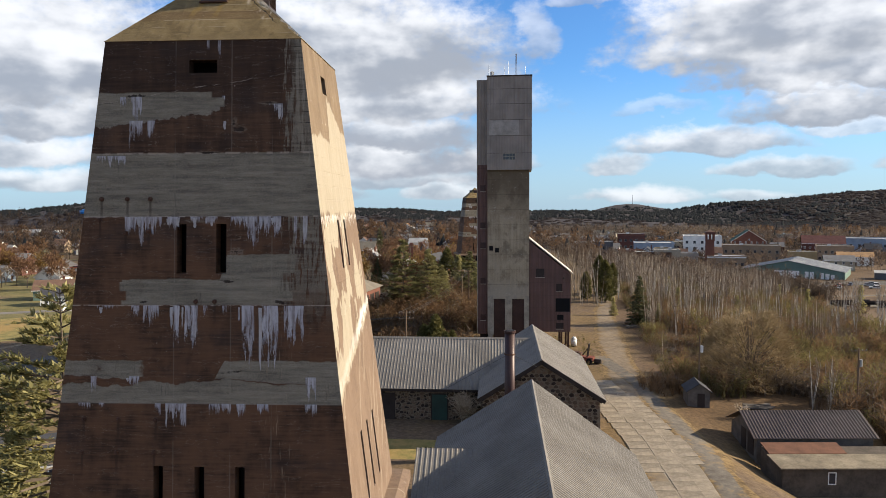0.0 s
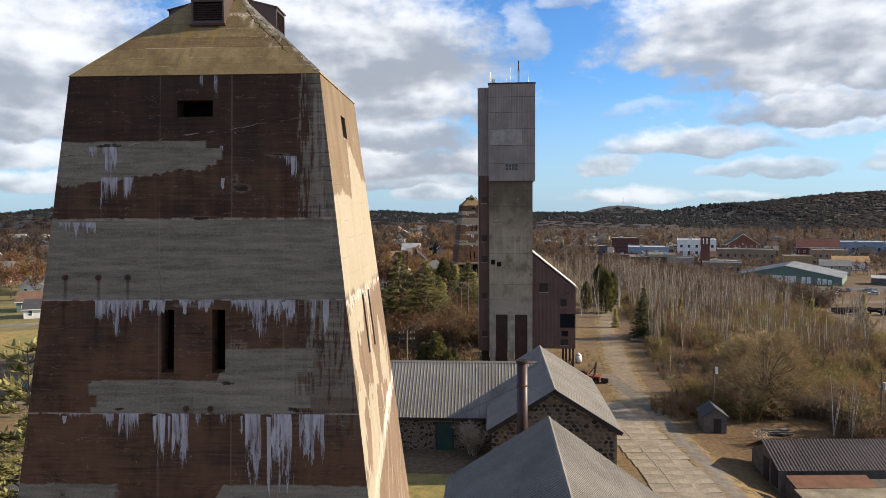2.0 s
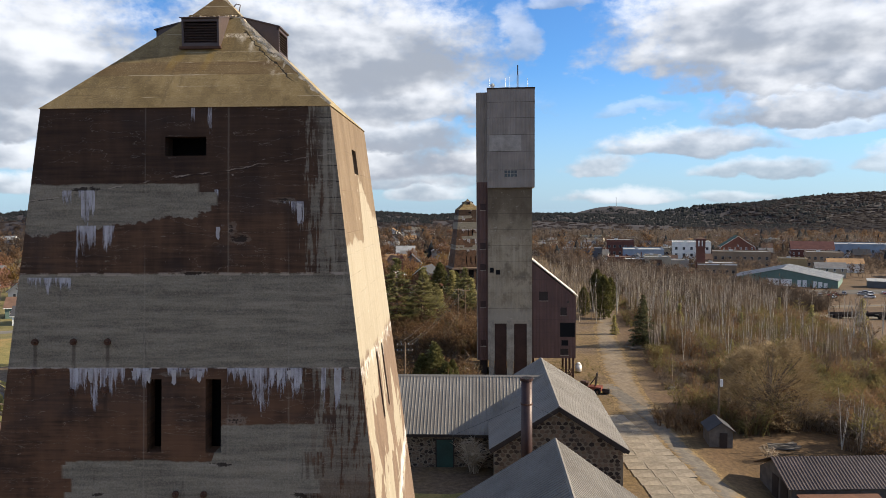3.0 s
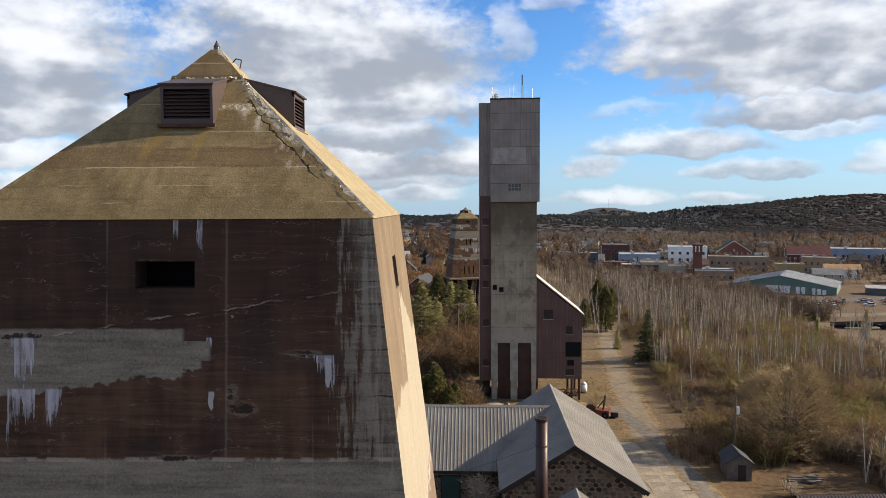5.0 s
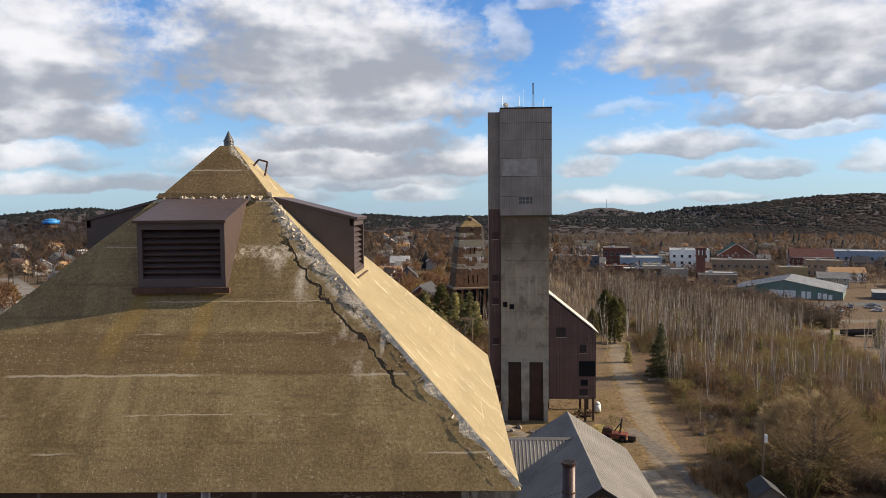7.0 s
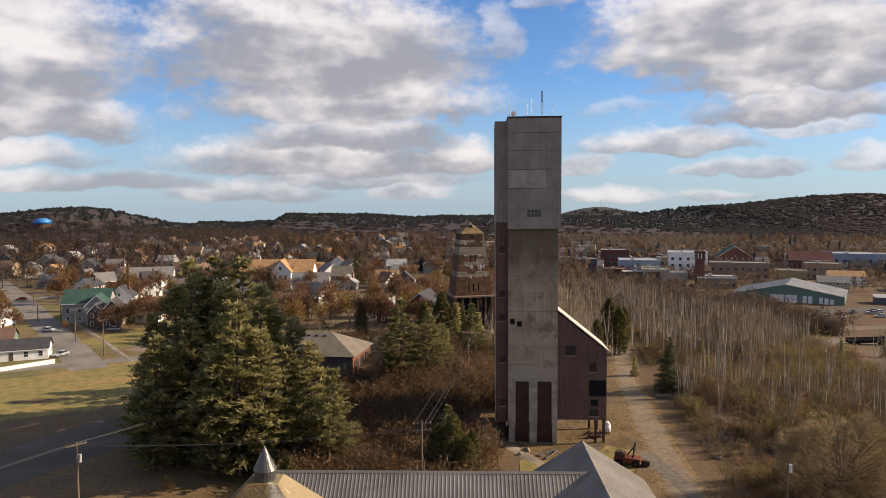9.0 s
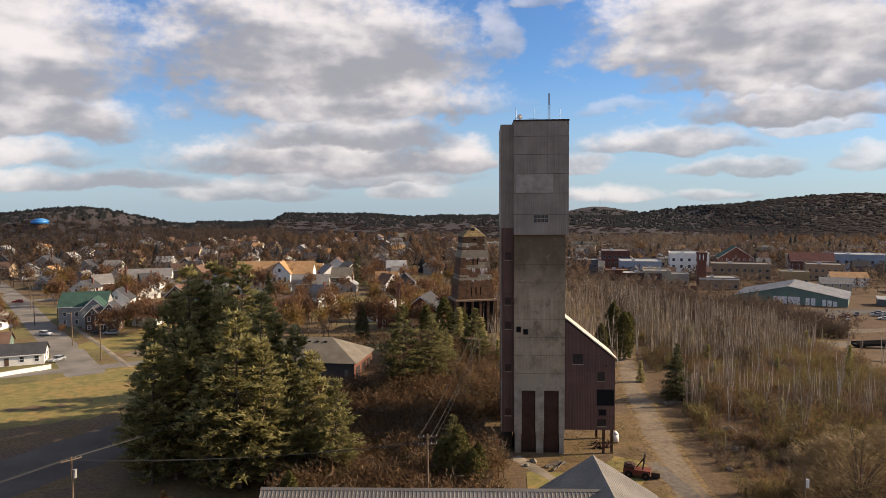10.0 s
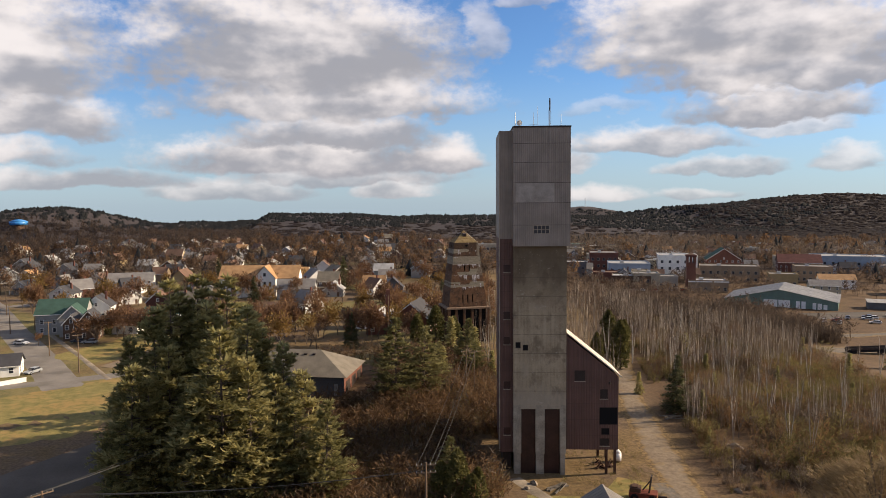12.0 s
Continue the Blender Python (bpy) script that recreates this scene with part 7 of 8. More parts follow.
def block(x, y, rz, w, d, h, wall, label, roof="r_greyroof", rows=2, cols=6, group="downtown buildings", band=None):
    """A flat-roofed commercial building with a parapet."""
    t = thing("commercial_building", pose(x, y, gh(x, y), 0, 0, rz), label, "building", group)
    part("wall", MB().box(-w / 2, 0, -1, w / 2, d, h), wall, t)
    part("parapet", MB().box(-w / 2 - 0.1, -0.1, h, w / 2 + 0.1, 0.25, h + 0.7).box(-w / 2 - 0.1, d - 0.25, h, w / 2 + 0.1, d + 0.1, h + 0.7).box(-w / 2 - 0.1, 0.25, h, -w / 2 + 0.25, d - 0.25, h + 0.7).box(w / 2 - 0.25, 0.25, h, w / 2 + 0.1, d - 0.25, h + 0.7), wall, t)
    part("flat_roof", MB().box(-w / 2 + 0.25, 0.25, h, w / 2 - 0.25, d - 0.25, h + 0.2), roof, t)
    part("roof_unit", MB().box(-w * 0.2, d * 0.4, h + 0.2, -w * 0.2 + 2.2, d * 0.4 + 1.6, h + 1.5), "steel", t)
    if band:
        part("cornice", MB().box(-w / 2 - 0.2, -0.22, h - 0.5, w / 2 + 0.2, -0.1, h + 0.1), band, t)
    for f in range(rows):
        for k in range(cols):
            wall_window(t, pose(-w / 2 + w * (k + 0.5) / cols, 0, 1.0 + (h - 1.2) / max(rows, 1) * f), min(1.5, w / cols * 0.55), 1.7, "w_grey")
    for f in range(rows):
        for k in range(3):
            wall_window(t, pose(-w / 2, d * (k + 0.5) / 3, 1.0 + (h - 1.2) / max(rows, 1) * f, 0, 0, -90), 1.2, 1.7, "w_grey")
    return t


# houses that can be told apart
house(-90, 219, 13, 17, 8, 2.9, 2.2, "w_white", "r_slate", "low white ranch house with a dark roof", "x", True, False)
house(-101, 232, 13, 11, 9, 3.4, 2.6, "w_green", "r_brownroof", "low pale green house with a brown roof", "x", True, True)
house(-92, 281, 4, 15, 12, 7.0, 4.2, "w_grey", "r_greenroof", "large house with green metal roofs and white gables", "x", True, True, False)
house(-86.5, 275.5, 4, 8, 7, 6.4, 3.8, "w_grey", "r_greenroof", "front gable with a green metal roof", "y", True, False)
house(-84.5, 268, 2, 4.8, 6, 5.6, 2.6, "w_brown", "r_slate", "brown shingled house with white windows", "y", True, False)
house(-79.4, 268, 2, 5.4, 7, 6.4, 3.0, "w_brown", "r_slate", "tall brown gabled house with white windows", "y", True, False)
house(-84, 292, 2, 9, 9, 7.4, 3.6, "w_white", "r_slate", "white gabled house with a dark roof", "y", True, True)
house(-63, 296, 4, 12, 8, 3.4, 2.4, "w_white", "r_greenroof", "white cottage with a green roof", "x", True, False)
house(-70, 322, -5, 9, 9, 4.6, 4.2, "w_redbrown", "r_brownroof", "red-brown house with white gable trim", "y", True, True)
house(-23, 279, -12, 12.5, 9, 3.8, 3.6, "w_brown", "r_brownroof", "brown house with a plain russet roof", "x", True, True)
house(-17.5, 344, -8, 16, 10, 5.0, 3.6, "w_grey", "r_greyroof", "grey house with a long plain roof", "x", True, True)
house(-7.5, 379, 20, 9, 10, 6.0, 3.8, "w_white", "r_greyroof", "white gabled house beside a church", "y", True, False)
house(-9, 305, 35, 9, 9, 4.0, 4.0, "w_white", "r_greyroof", "white gabled house behind a garage", "y", True, True)
house(11.0, 247, -22, 8.2, 10, 4.4, 3.4, "w_brick", "r_lightroof", "red brick house with a white-edged gable", "y", True, False)
house(20.4, 243, -22, 11.5, 13, 4.8, 4.6, "w_brick", "r_slate", "red brick house with a dark tiled gable roof", "y", True, False)
house(7, 262, -22, 12, 8, 3.6, 2.6, "w_white", "r_slate", "white house behind brick houses", "x", True, True)
house(-100, 402, 5, 21, 10, 5.2, 3.6, "w_white", "r_greyroof", "long white house with a grey roof", "x", True, True)
house(-36, 70, 10, 11, 8, 2.9, 2.0, "w_cream", "r_slate", "small house with a grey shingle roof", "x", True, False)
brickstack = solid("brick_chimney", MB().frustum(0, 0.75, 0.75, 14.0, 0.55, 0.55), "w_brick", on(13.8, 246), "tall slender red brick chimney", "chimney")
low_wall = solid("garden_wall", MB().box(0, -0.15, -0.4, 12.9, 0.15, 0.95).box(-0.05, -0.2, 0.95, 12.95, 0.2, 1.05), "white", pose(-87.4, 206.0, gh(-82, 210) + 0.05, 0, 0, 40.9), "low white garden wall beside a side road", "wall")
# church: nave, front transept, tan roofs
church = thing("church", pose(-34, 356, gh(-34, 356), 0, 0, -8), "white church with tan shingled gable roofs", "church")
part("wall", MB().prism_x([(2, -1), (15, -1), (15, 8.6), (8.5, 13.6), (2, 8.6)], -18, 17), "w_white", church)
part("transept_wall", MB().prism([(-1.8, -1), (7.8, -1), (7.8, 8.8), (3.0, 14.0), (-1.8, 8.8)], -1.5, 8.5), "w_white", church)
part("roof", MB().sheet((-18.6, 1.4, 8.3), (17.6, 1.4, 8.3), (17.6, 8.5, 13.8), (-18.6, 8.5, 13.8), 0.2), "r_tanroof", church)
part("roof", MB().sheet((17.6, 15.6, 8.3), (-18.6, 15.6, 8.3), (-18.6, 8.5, 13.8), (17.6, 8.5, 13.8), 0.2), "r_tanroof", church)
part("transept_roof", MB().sheet((3.0, -2.0, 14.3), (8.4, -2.0, 8.45), (8.4, 8.5, 8.45), (3.0, 8.5, 14.3), 0.2), "r_tanroof", church)
# west slope darker: its shade is put into the roof colour
part("transept_roof", MB().sheet((3.0, 8.5, 14.3), (-2.4, 8.5, 8.45), (-2.4, -2.0, 8.45), (3.0, -2.0, 14.3), 0.2), "r_brownroof", church)
for k, px in enumerate((-16, -12.5, -9, -5.5, 10.5, 14.5)):
    wall_window(church, pose(px, 2, 2.2), 0.9, 3.4, "w_grey")
for px in (0.6, 3.0, 5.4):
    for f in (1.2, 5.0):
        wall_window(church, pose(px, -1.5, f), 0.9, 2.0, "w_grey")
wall_window(church, pose(3.0, -1.5, 9.6), 1.0, 1.4, "w_grey")
part("flue", MB().box(-12.3, 0.8, -0.5, -11.5, 1.6, 9.0), "trim", church)
# grey hip-roofed garage on the knoll
gar = thing("garage", pose(-1.9, 168.0, 3.4, 0, 0, -18.0), "dark garage with a broad grey hip roof and brick side", "garage")
GL, GD, GE, GR = 25.0, 15.4, 4.1, 8.0
part("wall", MB().box(-GL + 0.8, 0.8, -1.5, -0.8, GD - 0.8, GE), "w_darkgrey", gar)
part("brick_side", MB().box(-0.8, 0.8, -1.5, -0.72, GD - 0.8, GE), "w_brick", gar, "red brick side wall")
GP, GQ = (-7.7, 7.7, GR), (-GL + 7.7, 7.7, GR)
part("roof", MB().add([(-GL, 0, GE), (0, 0, GE), GP, GQ, (0, GD, GE), (-GL, GD, GE)], [(0, 1, 2, 3), (1, 4, 2), (4, 5, 3, 2), (5, 0, 3), (0, 5, 4, 1)]), "r_mossroof", gar, "grey-brown shingled hip roof")
for k in range(3):
    part("roof_vent", MB().box(-12.5 + 1.8 * k, 6.0, GR - 1.15, -11.9 + 1.8 * k, 6.5, GR - 0.55), "trim", gar)
for y0 in (2.0, 6.2, 10.4):
    part("garage_door", MB().box(-0.73, y0, -0.4, -0.66, y0 + 3.0, 2.9), "trim", gar)
part("paving", MB().box(-0.7, -3, -0.55, 9.0, GD, -0.35), worn("pale_apron", (0.46, 0.43, 0.38), 0.9, 0, 2.0, 0.3, 0.2), gar, "pale concrete apron")
part("pale_panel", MB().box(-2.8, 0.72, 0.2, -2.0, 0.8, 2.6), "w_grey", gar)

# repeated town houses
protos = []
styles = (("white", "slate", "white clapboard house with a dark gable roof"), ("white", "greyroof", "white house with a grey gable roof"), ("white", "brownroof", "white house with a brown roof"), ("grey", "slate", "grey house with a dark roof"), ("blue", "greyroof", "pale blue house with a grey roof"), ("tan", "brownroof", "tan house with a russet roof"), ("brown", "mossroof", "brown house with a weathered roof"), ("redbrown", "greyroof", "red-brown house with a grey roof"), ("white", "tanroof", "white house with a tan roof"), ("darkgrey", "slate", "dark grey house with a slate roof"), ("yellow", "brownroof", "yellow house with a brown roof"), ("grey", "lightroof", "grey house with a pale metal roof"))
rh = random.Random(5)
taken = [(-90, 222), (-101, 236), (-92, 284), (-80, 272), (-84, 296), (-63, 299), (-70, 326), (-23, 283), (-17, 348), (-7, 383), (-9, 309), (11, 251), (20, 249), (7, 265), (-100, 406), (-46, 362), (-34, 364), (-22, 362), (33, 225), (-3, 178), (-12, 182)]
STREET = [(-66, 205), (-84, 241), (-110, 290), (-143, 355), (-190, 440)]


def street_gap(x, y):
    best = 1e9
    for (x0, y0), (x1, y1) in zip(STREET, STREET[1:]):
        t = max(0, min(1, ((x - x0) * (x1 - x0) + (y - y0) * (y1 - y0)) / ((x1 - x0) ** 2 + (y1 - y0) ** 2)))
        best = min(best, math.hypot(x - x0 - t * (x1 - x0), y - y0 - t * (y1 - y0)))
    return best


def room(x, y, r):
    return all(math.hypot(x - a, y - b) > r for a, b in taken) and street_gap(x, y) > 14


def town_spot(r):
    y = 275 + 540 * r.random() ** 1.35
    x = r.uniform(-0.60 * y, 0.10 * y + 10)
    if not room(x, y, 14.5) or (y < 330 and x > -40 and x < 45) or (-52 < x < -8 and y < 357):
        return None
    taken.append((x, y))
    return x, y, 0


spots = scattered(152, town_spot, rh, 60)
spots.sort(key=lambda s: s[1])
for k, (x, y, _) in enumerate(spots):
    near = y < 400
    key = (k % 12) if near else 12 + (k % 12)
    made = next((p for p in protos if p[0] == key), None)
    rz = rh.choice((-12, 78, -12, -8, 82, 170, 30))
    if made is None:
        a, b, lab = styles[k % 12]
        w, d = rh.uniform(7.5, 10.5), rh.uniform(8, 12)
        h = house(x, y, rz, w, d, rh.choice((3.2, 5.4, 5.6)), rh.uniform(2.8, 4.4), "w_" + a, "r_" + b, lab, rh.choice("xyy"), near, True, near and k % 3 == 0)
        protos.append((key, h))
    else:
        copy_thing(made[1], on(x, y, rz))

# downtown
block(227.8, 464, -24, 25, 22, 14.5, "w_white", "white block with a blue-grey side wing", "r_lightroof", 3, 5)
block(190, 456, -20, 26, 24, 10.5, "w_blue", "pale blue-grey commercial block", "r_lightroof", 2, 6)
block(188, 493, -20, 19, 22, 15.0, "w_redbrown", "dark red brick block with tall parapet", "r_greyroof", 3, 5, band="w_brick")
block(184.5, 428, -20, 9.5, 12, 8.6, "w_yellow", "small yellow brick store", "r_greyroof", 2, 2)
block(190, 414, -20, 20, 12, 6.5, "w_grey", "low grey-green store building", "r_greyroof", 1, 5)
block(206.5, 390, -22, 21, 13, 6.2, "w_tan", "low tan brick building with a white roof edge", "r_lightroof", 1, 6, band="white")
block(246, 433, -28, 35, 16, 9.6, "w_tan", "long grey-brown brick block", "r_greyroof", 2, 8)
block(296, 421, -30, 21, 16, 9.2, "w_tan", "tan brick store with arched windows", "r_greyroof", 2, 6)
block(263, 404, -28, 15.5, 13, 7.0, "w_yellow", "yellow-tan brick store building", "r_greyroof", 1, 4)
block(355, 461, -32, 47, 24, 11.5, "w_blue", "long pale blue building with high parapet", "r_lightroof", 2, 9)
block(162, 477, -18, 13, 14, 9.5, "w_darkgrey", "dark grey building with a white trim", "r_lightroof", 2, 3)
block(370, 430, -32, 40, 18, 7.0, "w_grey", "grey parking deck with open bays", "r_greyroof", 2, 10)
block(168, 440, -18, 16, 14, 6.2, "w_brick", "low red brick garage building", "r_brownroof", 1, 4)
block(238, 690, -20, 28, 20, 9.5, "w_cream", "distant cream hall with a low dome", "r_greenroof", 2, 6)
block(124, 578, -12, 18, 14, 12.0, "w_cream", "pale cream hospital block", "r_lightroof", 3, 6)
house(305, 446, -30, 26, 18, 10.0, 5.0, "w_redbrown", "r_redroof", "dark red hall with twin gabled towers", "x", True, False, False, "downtown buildings", "hall")
house(265, 470, -24, 22, 16, 11.0, 7.5, "w_brick", "r_greenroof", "red brick church with a steep gable", "y", True, False, False, "downtown buildings", "church")
house(257.5, 362, -28, 15, 10, 5.6, 2.6, "w_cream", "r_greyroof", "cream two-storey house with a low roof", "x", True, False)
house(286, 388, -28, 19, 11, 5.4, 2.6, "w_white", "r_tanroof", "white two-storey house with a tan roof", "x", True, False)
house(300, 356, -28, 10, 10, 5.4, 3.4, "w_white", "r_mossroof", "white gabled house near a parking lot", "y", True, False)
house(314, 345, -28, 9, 10, 5.0, 3.2, "w_white", "r_slate", "white gabled house with a dark roof", "y", True, False)
bt = thing("brick_tower", on(200.7, 399, -22), "red brick bell tower with arched openings", "tower")
part("shaft", MB().frustum(-1, 2.6, 2.6, 15.5, 2.3, 2.3), "w_brick", bt)
part("belfry", MB().box(-2.6, -2.6, 15.5, 2.6, 2.6, 16.1).box(-2.5, -2.5, 16.1, -1.5, 2.5, 19.6).box(1.5, -2.5, 16.1, 2.5, 2.5, 19.6).box(-0.4, -2.5, 16.1, 0.4, 2.5, 19.6), "w_brick", bt)
part("cornice", MB().box(-2.9, -2.9, 19.6, 2.9, 2.9, 20.6), "w_redbrown", bt)
part("roof", MB().frustum(20.6, 2.6, 2.6, 21.8, 0.3, 0.3), "r_brownroof", bt)

# green warehouse with a low-pitched pale roof
wz = gh(205, 330)
ware = thing("warehouse", pose(209.5, 331.5, wz, 0, 0, -40), "green metal warehouse with a low pale roof", "warehouse")
part("wall", MB().prism([(-25, -1), (24, -1), (24, 3.6), (-1, 8.4), (-25, 3.0)], 0, 34), "w_green", ware)
part("roof_slope", MB().ribs((-1, -0.5, 8.65), (-1, 34.5, 8.65), (24.6, 34.5, 3.7), (24.6, -0.5, 3.7), 1.2, 0.06, 0.2), "r_lightroof", ware)
part("roof_slope", MB().ribs((-1, 34.5, 8.65), (-1, -0.5, 8.65), (-25.6, -0.5, 3.0), (-25.6, 34.5, 3.0), 1.2, 0.06, 0.2), "r_lightroof", ware)
for x0, x1, h in ((-7.5, -1.5, 3.6), (-1.0, 4.0, 3.6), (6.5, 8.2, 3.4), (8.8, 10.6, 3.4), (13.5, 15.0, 3.0), (15.6, 17.4, 2.8), (18.0, 19.6, 2.4)):
    part("loading_door", MB().box(x0, -0.08, 0, x1, 0.04, h), "white", ware, "pale roller door")
store = thing("storage_shed", pose(245, 318, gh(245, 318), 0, 0, -35), "long low grey storage shed beside the warehouse", "shed")
part("wall", MB().box(0, 0, -1, 24, 8, 3.2), "w_darkgrey", store)
part("roof", MB().sheet((-0.3, -0.3, 3.2), (24.3, -0.3, 3.2), (24.3, 8.3, 3.9), (-0.3, 8.3, 3.9), 0.15), "r_lightroof", store)

# more of the eastern town behind


def east_town(r):
    y = r.uniform(410, 740)
    x = r.uniform(0.14 * y, 0.86 * y)
    if not room(x, y, 13.5) or (x > 200 and y < 440) or (x < 150 and y < 500):
        return None
    taken.append((x, y))
    return x, y, 0


bl = [block(140, 520, -15, 17, 15, 8.0, "w_brick", "red brick town building with a flat roof", "r_greyroof", 2, 5), block(165, 540, -15, 20, 14, 6.0, "w_grey", "low grey town building with a flat roof", "r_lightroof", 1, 5), block(210, 560, -20, 15, 15, 9.0, "w_cream", "cream town building with a flat roof", "r_greyroof", 2, 4), block(250, 545, -20, 22, 16, 7.0, "w_brown", "brown brick town building with a pale roof", "r_lightroof", 2, 6)]
hp = [p[1] for p in protos if p[0] >= 12] or [p[1] for p in protos]
for k, (x, y, _) in enumerate(scattered(112, east_town, rh, 80)):
    copy_thing((bl[k % 4] if k % 5 == 0 else hp[k % len(hp)]), on(x, y, rh.choice((-25, 65, -15, 160))))


# town trees
def town_tree(r):
    y = r.uniform(225, 420)
    x = r.uniform(-0.55 * y, 0.20 * y)
    if any(math.hypot(x - a, y - b - 4) < 8.5 for a, b in taken) or street_gap(x, y) < 9 or (x < -45 and y < 258) or (-20 < x < 8 and y < 200):
        return None
    return x, y, r.uniform(7, 12.5)


kinds = ((rust_a, 9), (bare_a, 11), (bare_b, 10), (gold_a, 10), (rust_a, 9), (bare_a, 11))
for k, s in enumerate(scattered(330, town_tree, rh, 60)):
    first, size = kinds[k % 6]
    grove(first, size, [s], rh)
grove(gold_a, 10, [(-29.2, 120.5, 2.4), (-28.0, 119.6, 1.8), (-11.8, 121.5, 4.2), (-13.2, 119.5, 3.2), (9, 268, 9), (24, 300, 9)], rh)
grove(rust_a, 9, [(-92, 262, 4), (-69, 268, 11), (-73, 276, 9), (-56, 250, 8), (-14, 262, 8), (-18, 252, 8), (-6, 248, 8), (16, 228, 7), (39, 240, 7)], rh)


def far_tree(r):
    y = r.uniform(400, 860)
    x = r.uniform(-0.62 * y, 0.92 * y)
    if any(math.hypot(x - a, y - b - 4) < 9 for a, b in taken):
        return None
    if 150 < x < 330 and y < 480:
        return None
    return x, y, r.uniform(7, 13)


def east_gap(r):
    """Between the sapling wood and downtown."""
    x, y = r.uniform(85, 420), r.uniform(255, 470)
    if x < 0.22 * y + 20 or any(math.hypot(x - a, y - b - 6) < 17 for a, b in DOWNTOWN) or (190 < x < 262 and 300 < y < 372) or (x > 190 and y < 345):
        return None
    return x, y, r.uniform(4, 9)


DOWNTOWN = ((228, 464), (190, 456), (188, 493), (185, 428), (190, 414), (206, 390), (246, 433), (296, 421), (263, 404), (355, 461), (370, 430), (168, 440), (305, 446), (257, 362), (286, 388), (300, 356), (314, 345), (201, 399), (335, 450), (390, 425))
far_stuff("town_bare_trees", [wisp(20 + k) for k in range(7)], scattered(2300, far_tree, rh) + scattered(800, east_gap, rh), "farbare", "leafless trees between town houses", "trees")
far_stuff("town_russet_trees", [wisp(30 + k, 110, 0.036) for k in range(6)], scattered(620, far_tree, rh), "farrust", "russet autumn trees between town houses", "trees")
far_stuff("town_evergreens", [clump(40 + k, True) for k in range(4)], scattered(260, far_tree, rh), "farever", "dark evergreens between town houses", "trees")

# ---- roads, track and yard ----
strip("lawn_1", [(-110, 165), (-64, 181), (-44, 193)], 52.0, "turf", "mown yellow-green lawn strewn with leaves", 0.03, "lawn")
strip("lawn_2", [(-76, 238), (-62, 262), (-58, 282)], 26.0, "turf", "rough yellow-green grass verge", 0.03, "lawn")
strip("lawn_3", [(-4, 80), (8, 78), (14, 79)], 9.0, "turf", "mown grass yard between stone buildings", 0.03, "lawn")
strip("street_1", STREET, 11.0, "tarmac", "grey asphalt residential street", 0.05)
strip("street_2", [(-190, 176), (-120, 198), (-66, 214), (-52, 219)], 6.5, "tarmac", "grey asphalt side road", 0.09)
strip("street_3", [(-260, 330), (-143, 355), (-90, 372), (0, 395)], 9.0, "tarmac", "grey asphalt cross street", 0.10)
strip("sidewalk_1", [(-58, 212), (-76, 246), (-100, 290)], 1.8, "slab", "pale concrete sidewalk", 0.12, "pavement")
strip("parking_lot_1", [(-95, 92), (-60, 128), (-38, 158)], 19.0, "lot", "worn asphalt parking lot, darkened for pine shade", 0.06, "parking lot")
strip("parking_lot_2", [(-62, 226), (-52, 250)], 12.0, "track", "gravel parking lot", 0.07, "parking lot")
strip("track", [(27.5, 55), (30.5, 70), (34, 88), (track_x(110), 110), (track_x(140), 140), (track_x(170), 170), (track_x(200) + 2, 200), (track_x(230) + 6, 230)], 7.5, "track", "pale dirt and gravel track with grass edges", 0.05, "track")
strip("yard_1", [(21, 121), (33, 118), (40, 126)], 9.0, "turf", "rough yellow-olive grass in front of the shaft", 0.045, "yard")
strip("path_1", [(21.8, 130.6), (24.1, 123.3), (26.2, 117.5), (28.5, 112)], 2.3, "slab", "pale cracked concrete path to the shaft bays", 0.07, "path")
strip("street_4", [(140, 262), (185, 262), (260, 262), (420, 250)], 8.0, "oldlane", "asphalt road east of the woods", 0.06)
strip("parking_lot_3", [(155, 236), (200, 238), (320, 236)], 16.0, "oldlane", "worn gravel rail yard", 0.05, "yard")
strip("parking_lot_4", [(205, 306), (260, 300), (330, 290)], 20.0, "lot", "asphalt lot beside a warehouse", 0.05, "parking lot")
rc = random.Random(9)
# broken concrete lane along the stone hall, slab by slab, and the asphalt beside it
strip("concrete_bed", [(30.2, 57), (33.9, 78), (35.3, 96), (35.9, 107)], 6.4, "slab", "worn pale concrete bed between slabs", 0.083, "pavement")
pad = thing("concrete_lane", pose(0, 0, 0), "cracked pale concrete slabs laid as a lane", "pavement", "", "structure")
slab_kinds = []
for k in range(6):
    hw = 1.203
    c = [(sx * hw + rc.uniform(-0.03, 0.005) * sx, sy * hw + rc.uniform(-0.03, 0.005) * sy) for sx, sy in ((-1, -1), (1, -1), (1, 1), (-1, 1))]
    if k % 2:
        c.insert(2, ((c[1][0] + c[2][0]) / 2 - rc.uniform(0.1, 0.5), rc.uniform(-0.4, 0.4)))
    n = len(c)
    mb = MB().add([(x, y, -0.15) for x, y in c] + [(x, y, 0.07) for x, y in c] + [(x * 0.97, y * 0.97, 0.09) for x, y in c], [tuple(range(2 * n, 3 * n))] + [(i, (i + 1) % n, n + (i + 1) % n, n + i) for i in range(n)] + [(n + i, n + (i + 1) % n, 2 * n + (i + 1) % n, 2 * n + i) for i in range(n)])
    slab_kinds.append(mesh_of("slab", mb, "slab"))
yy = 57.0
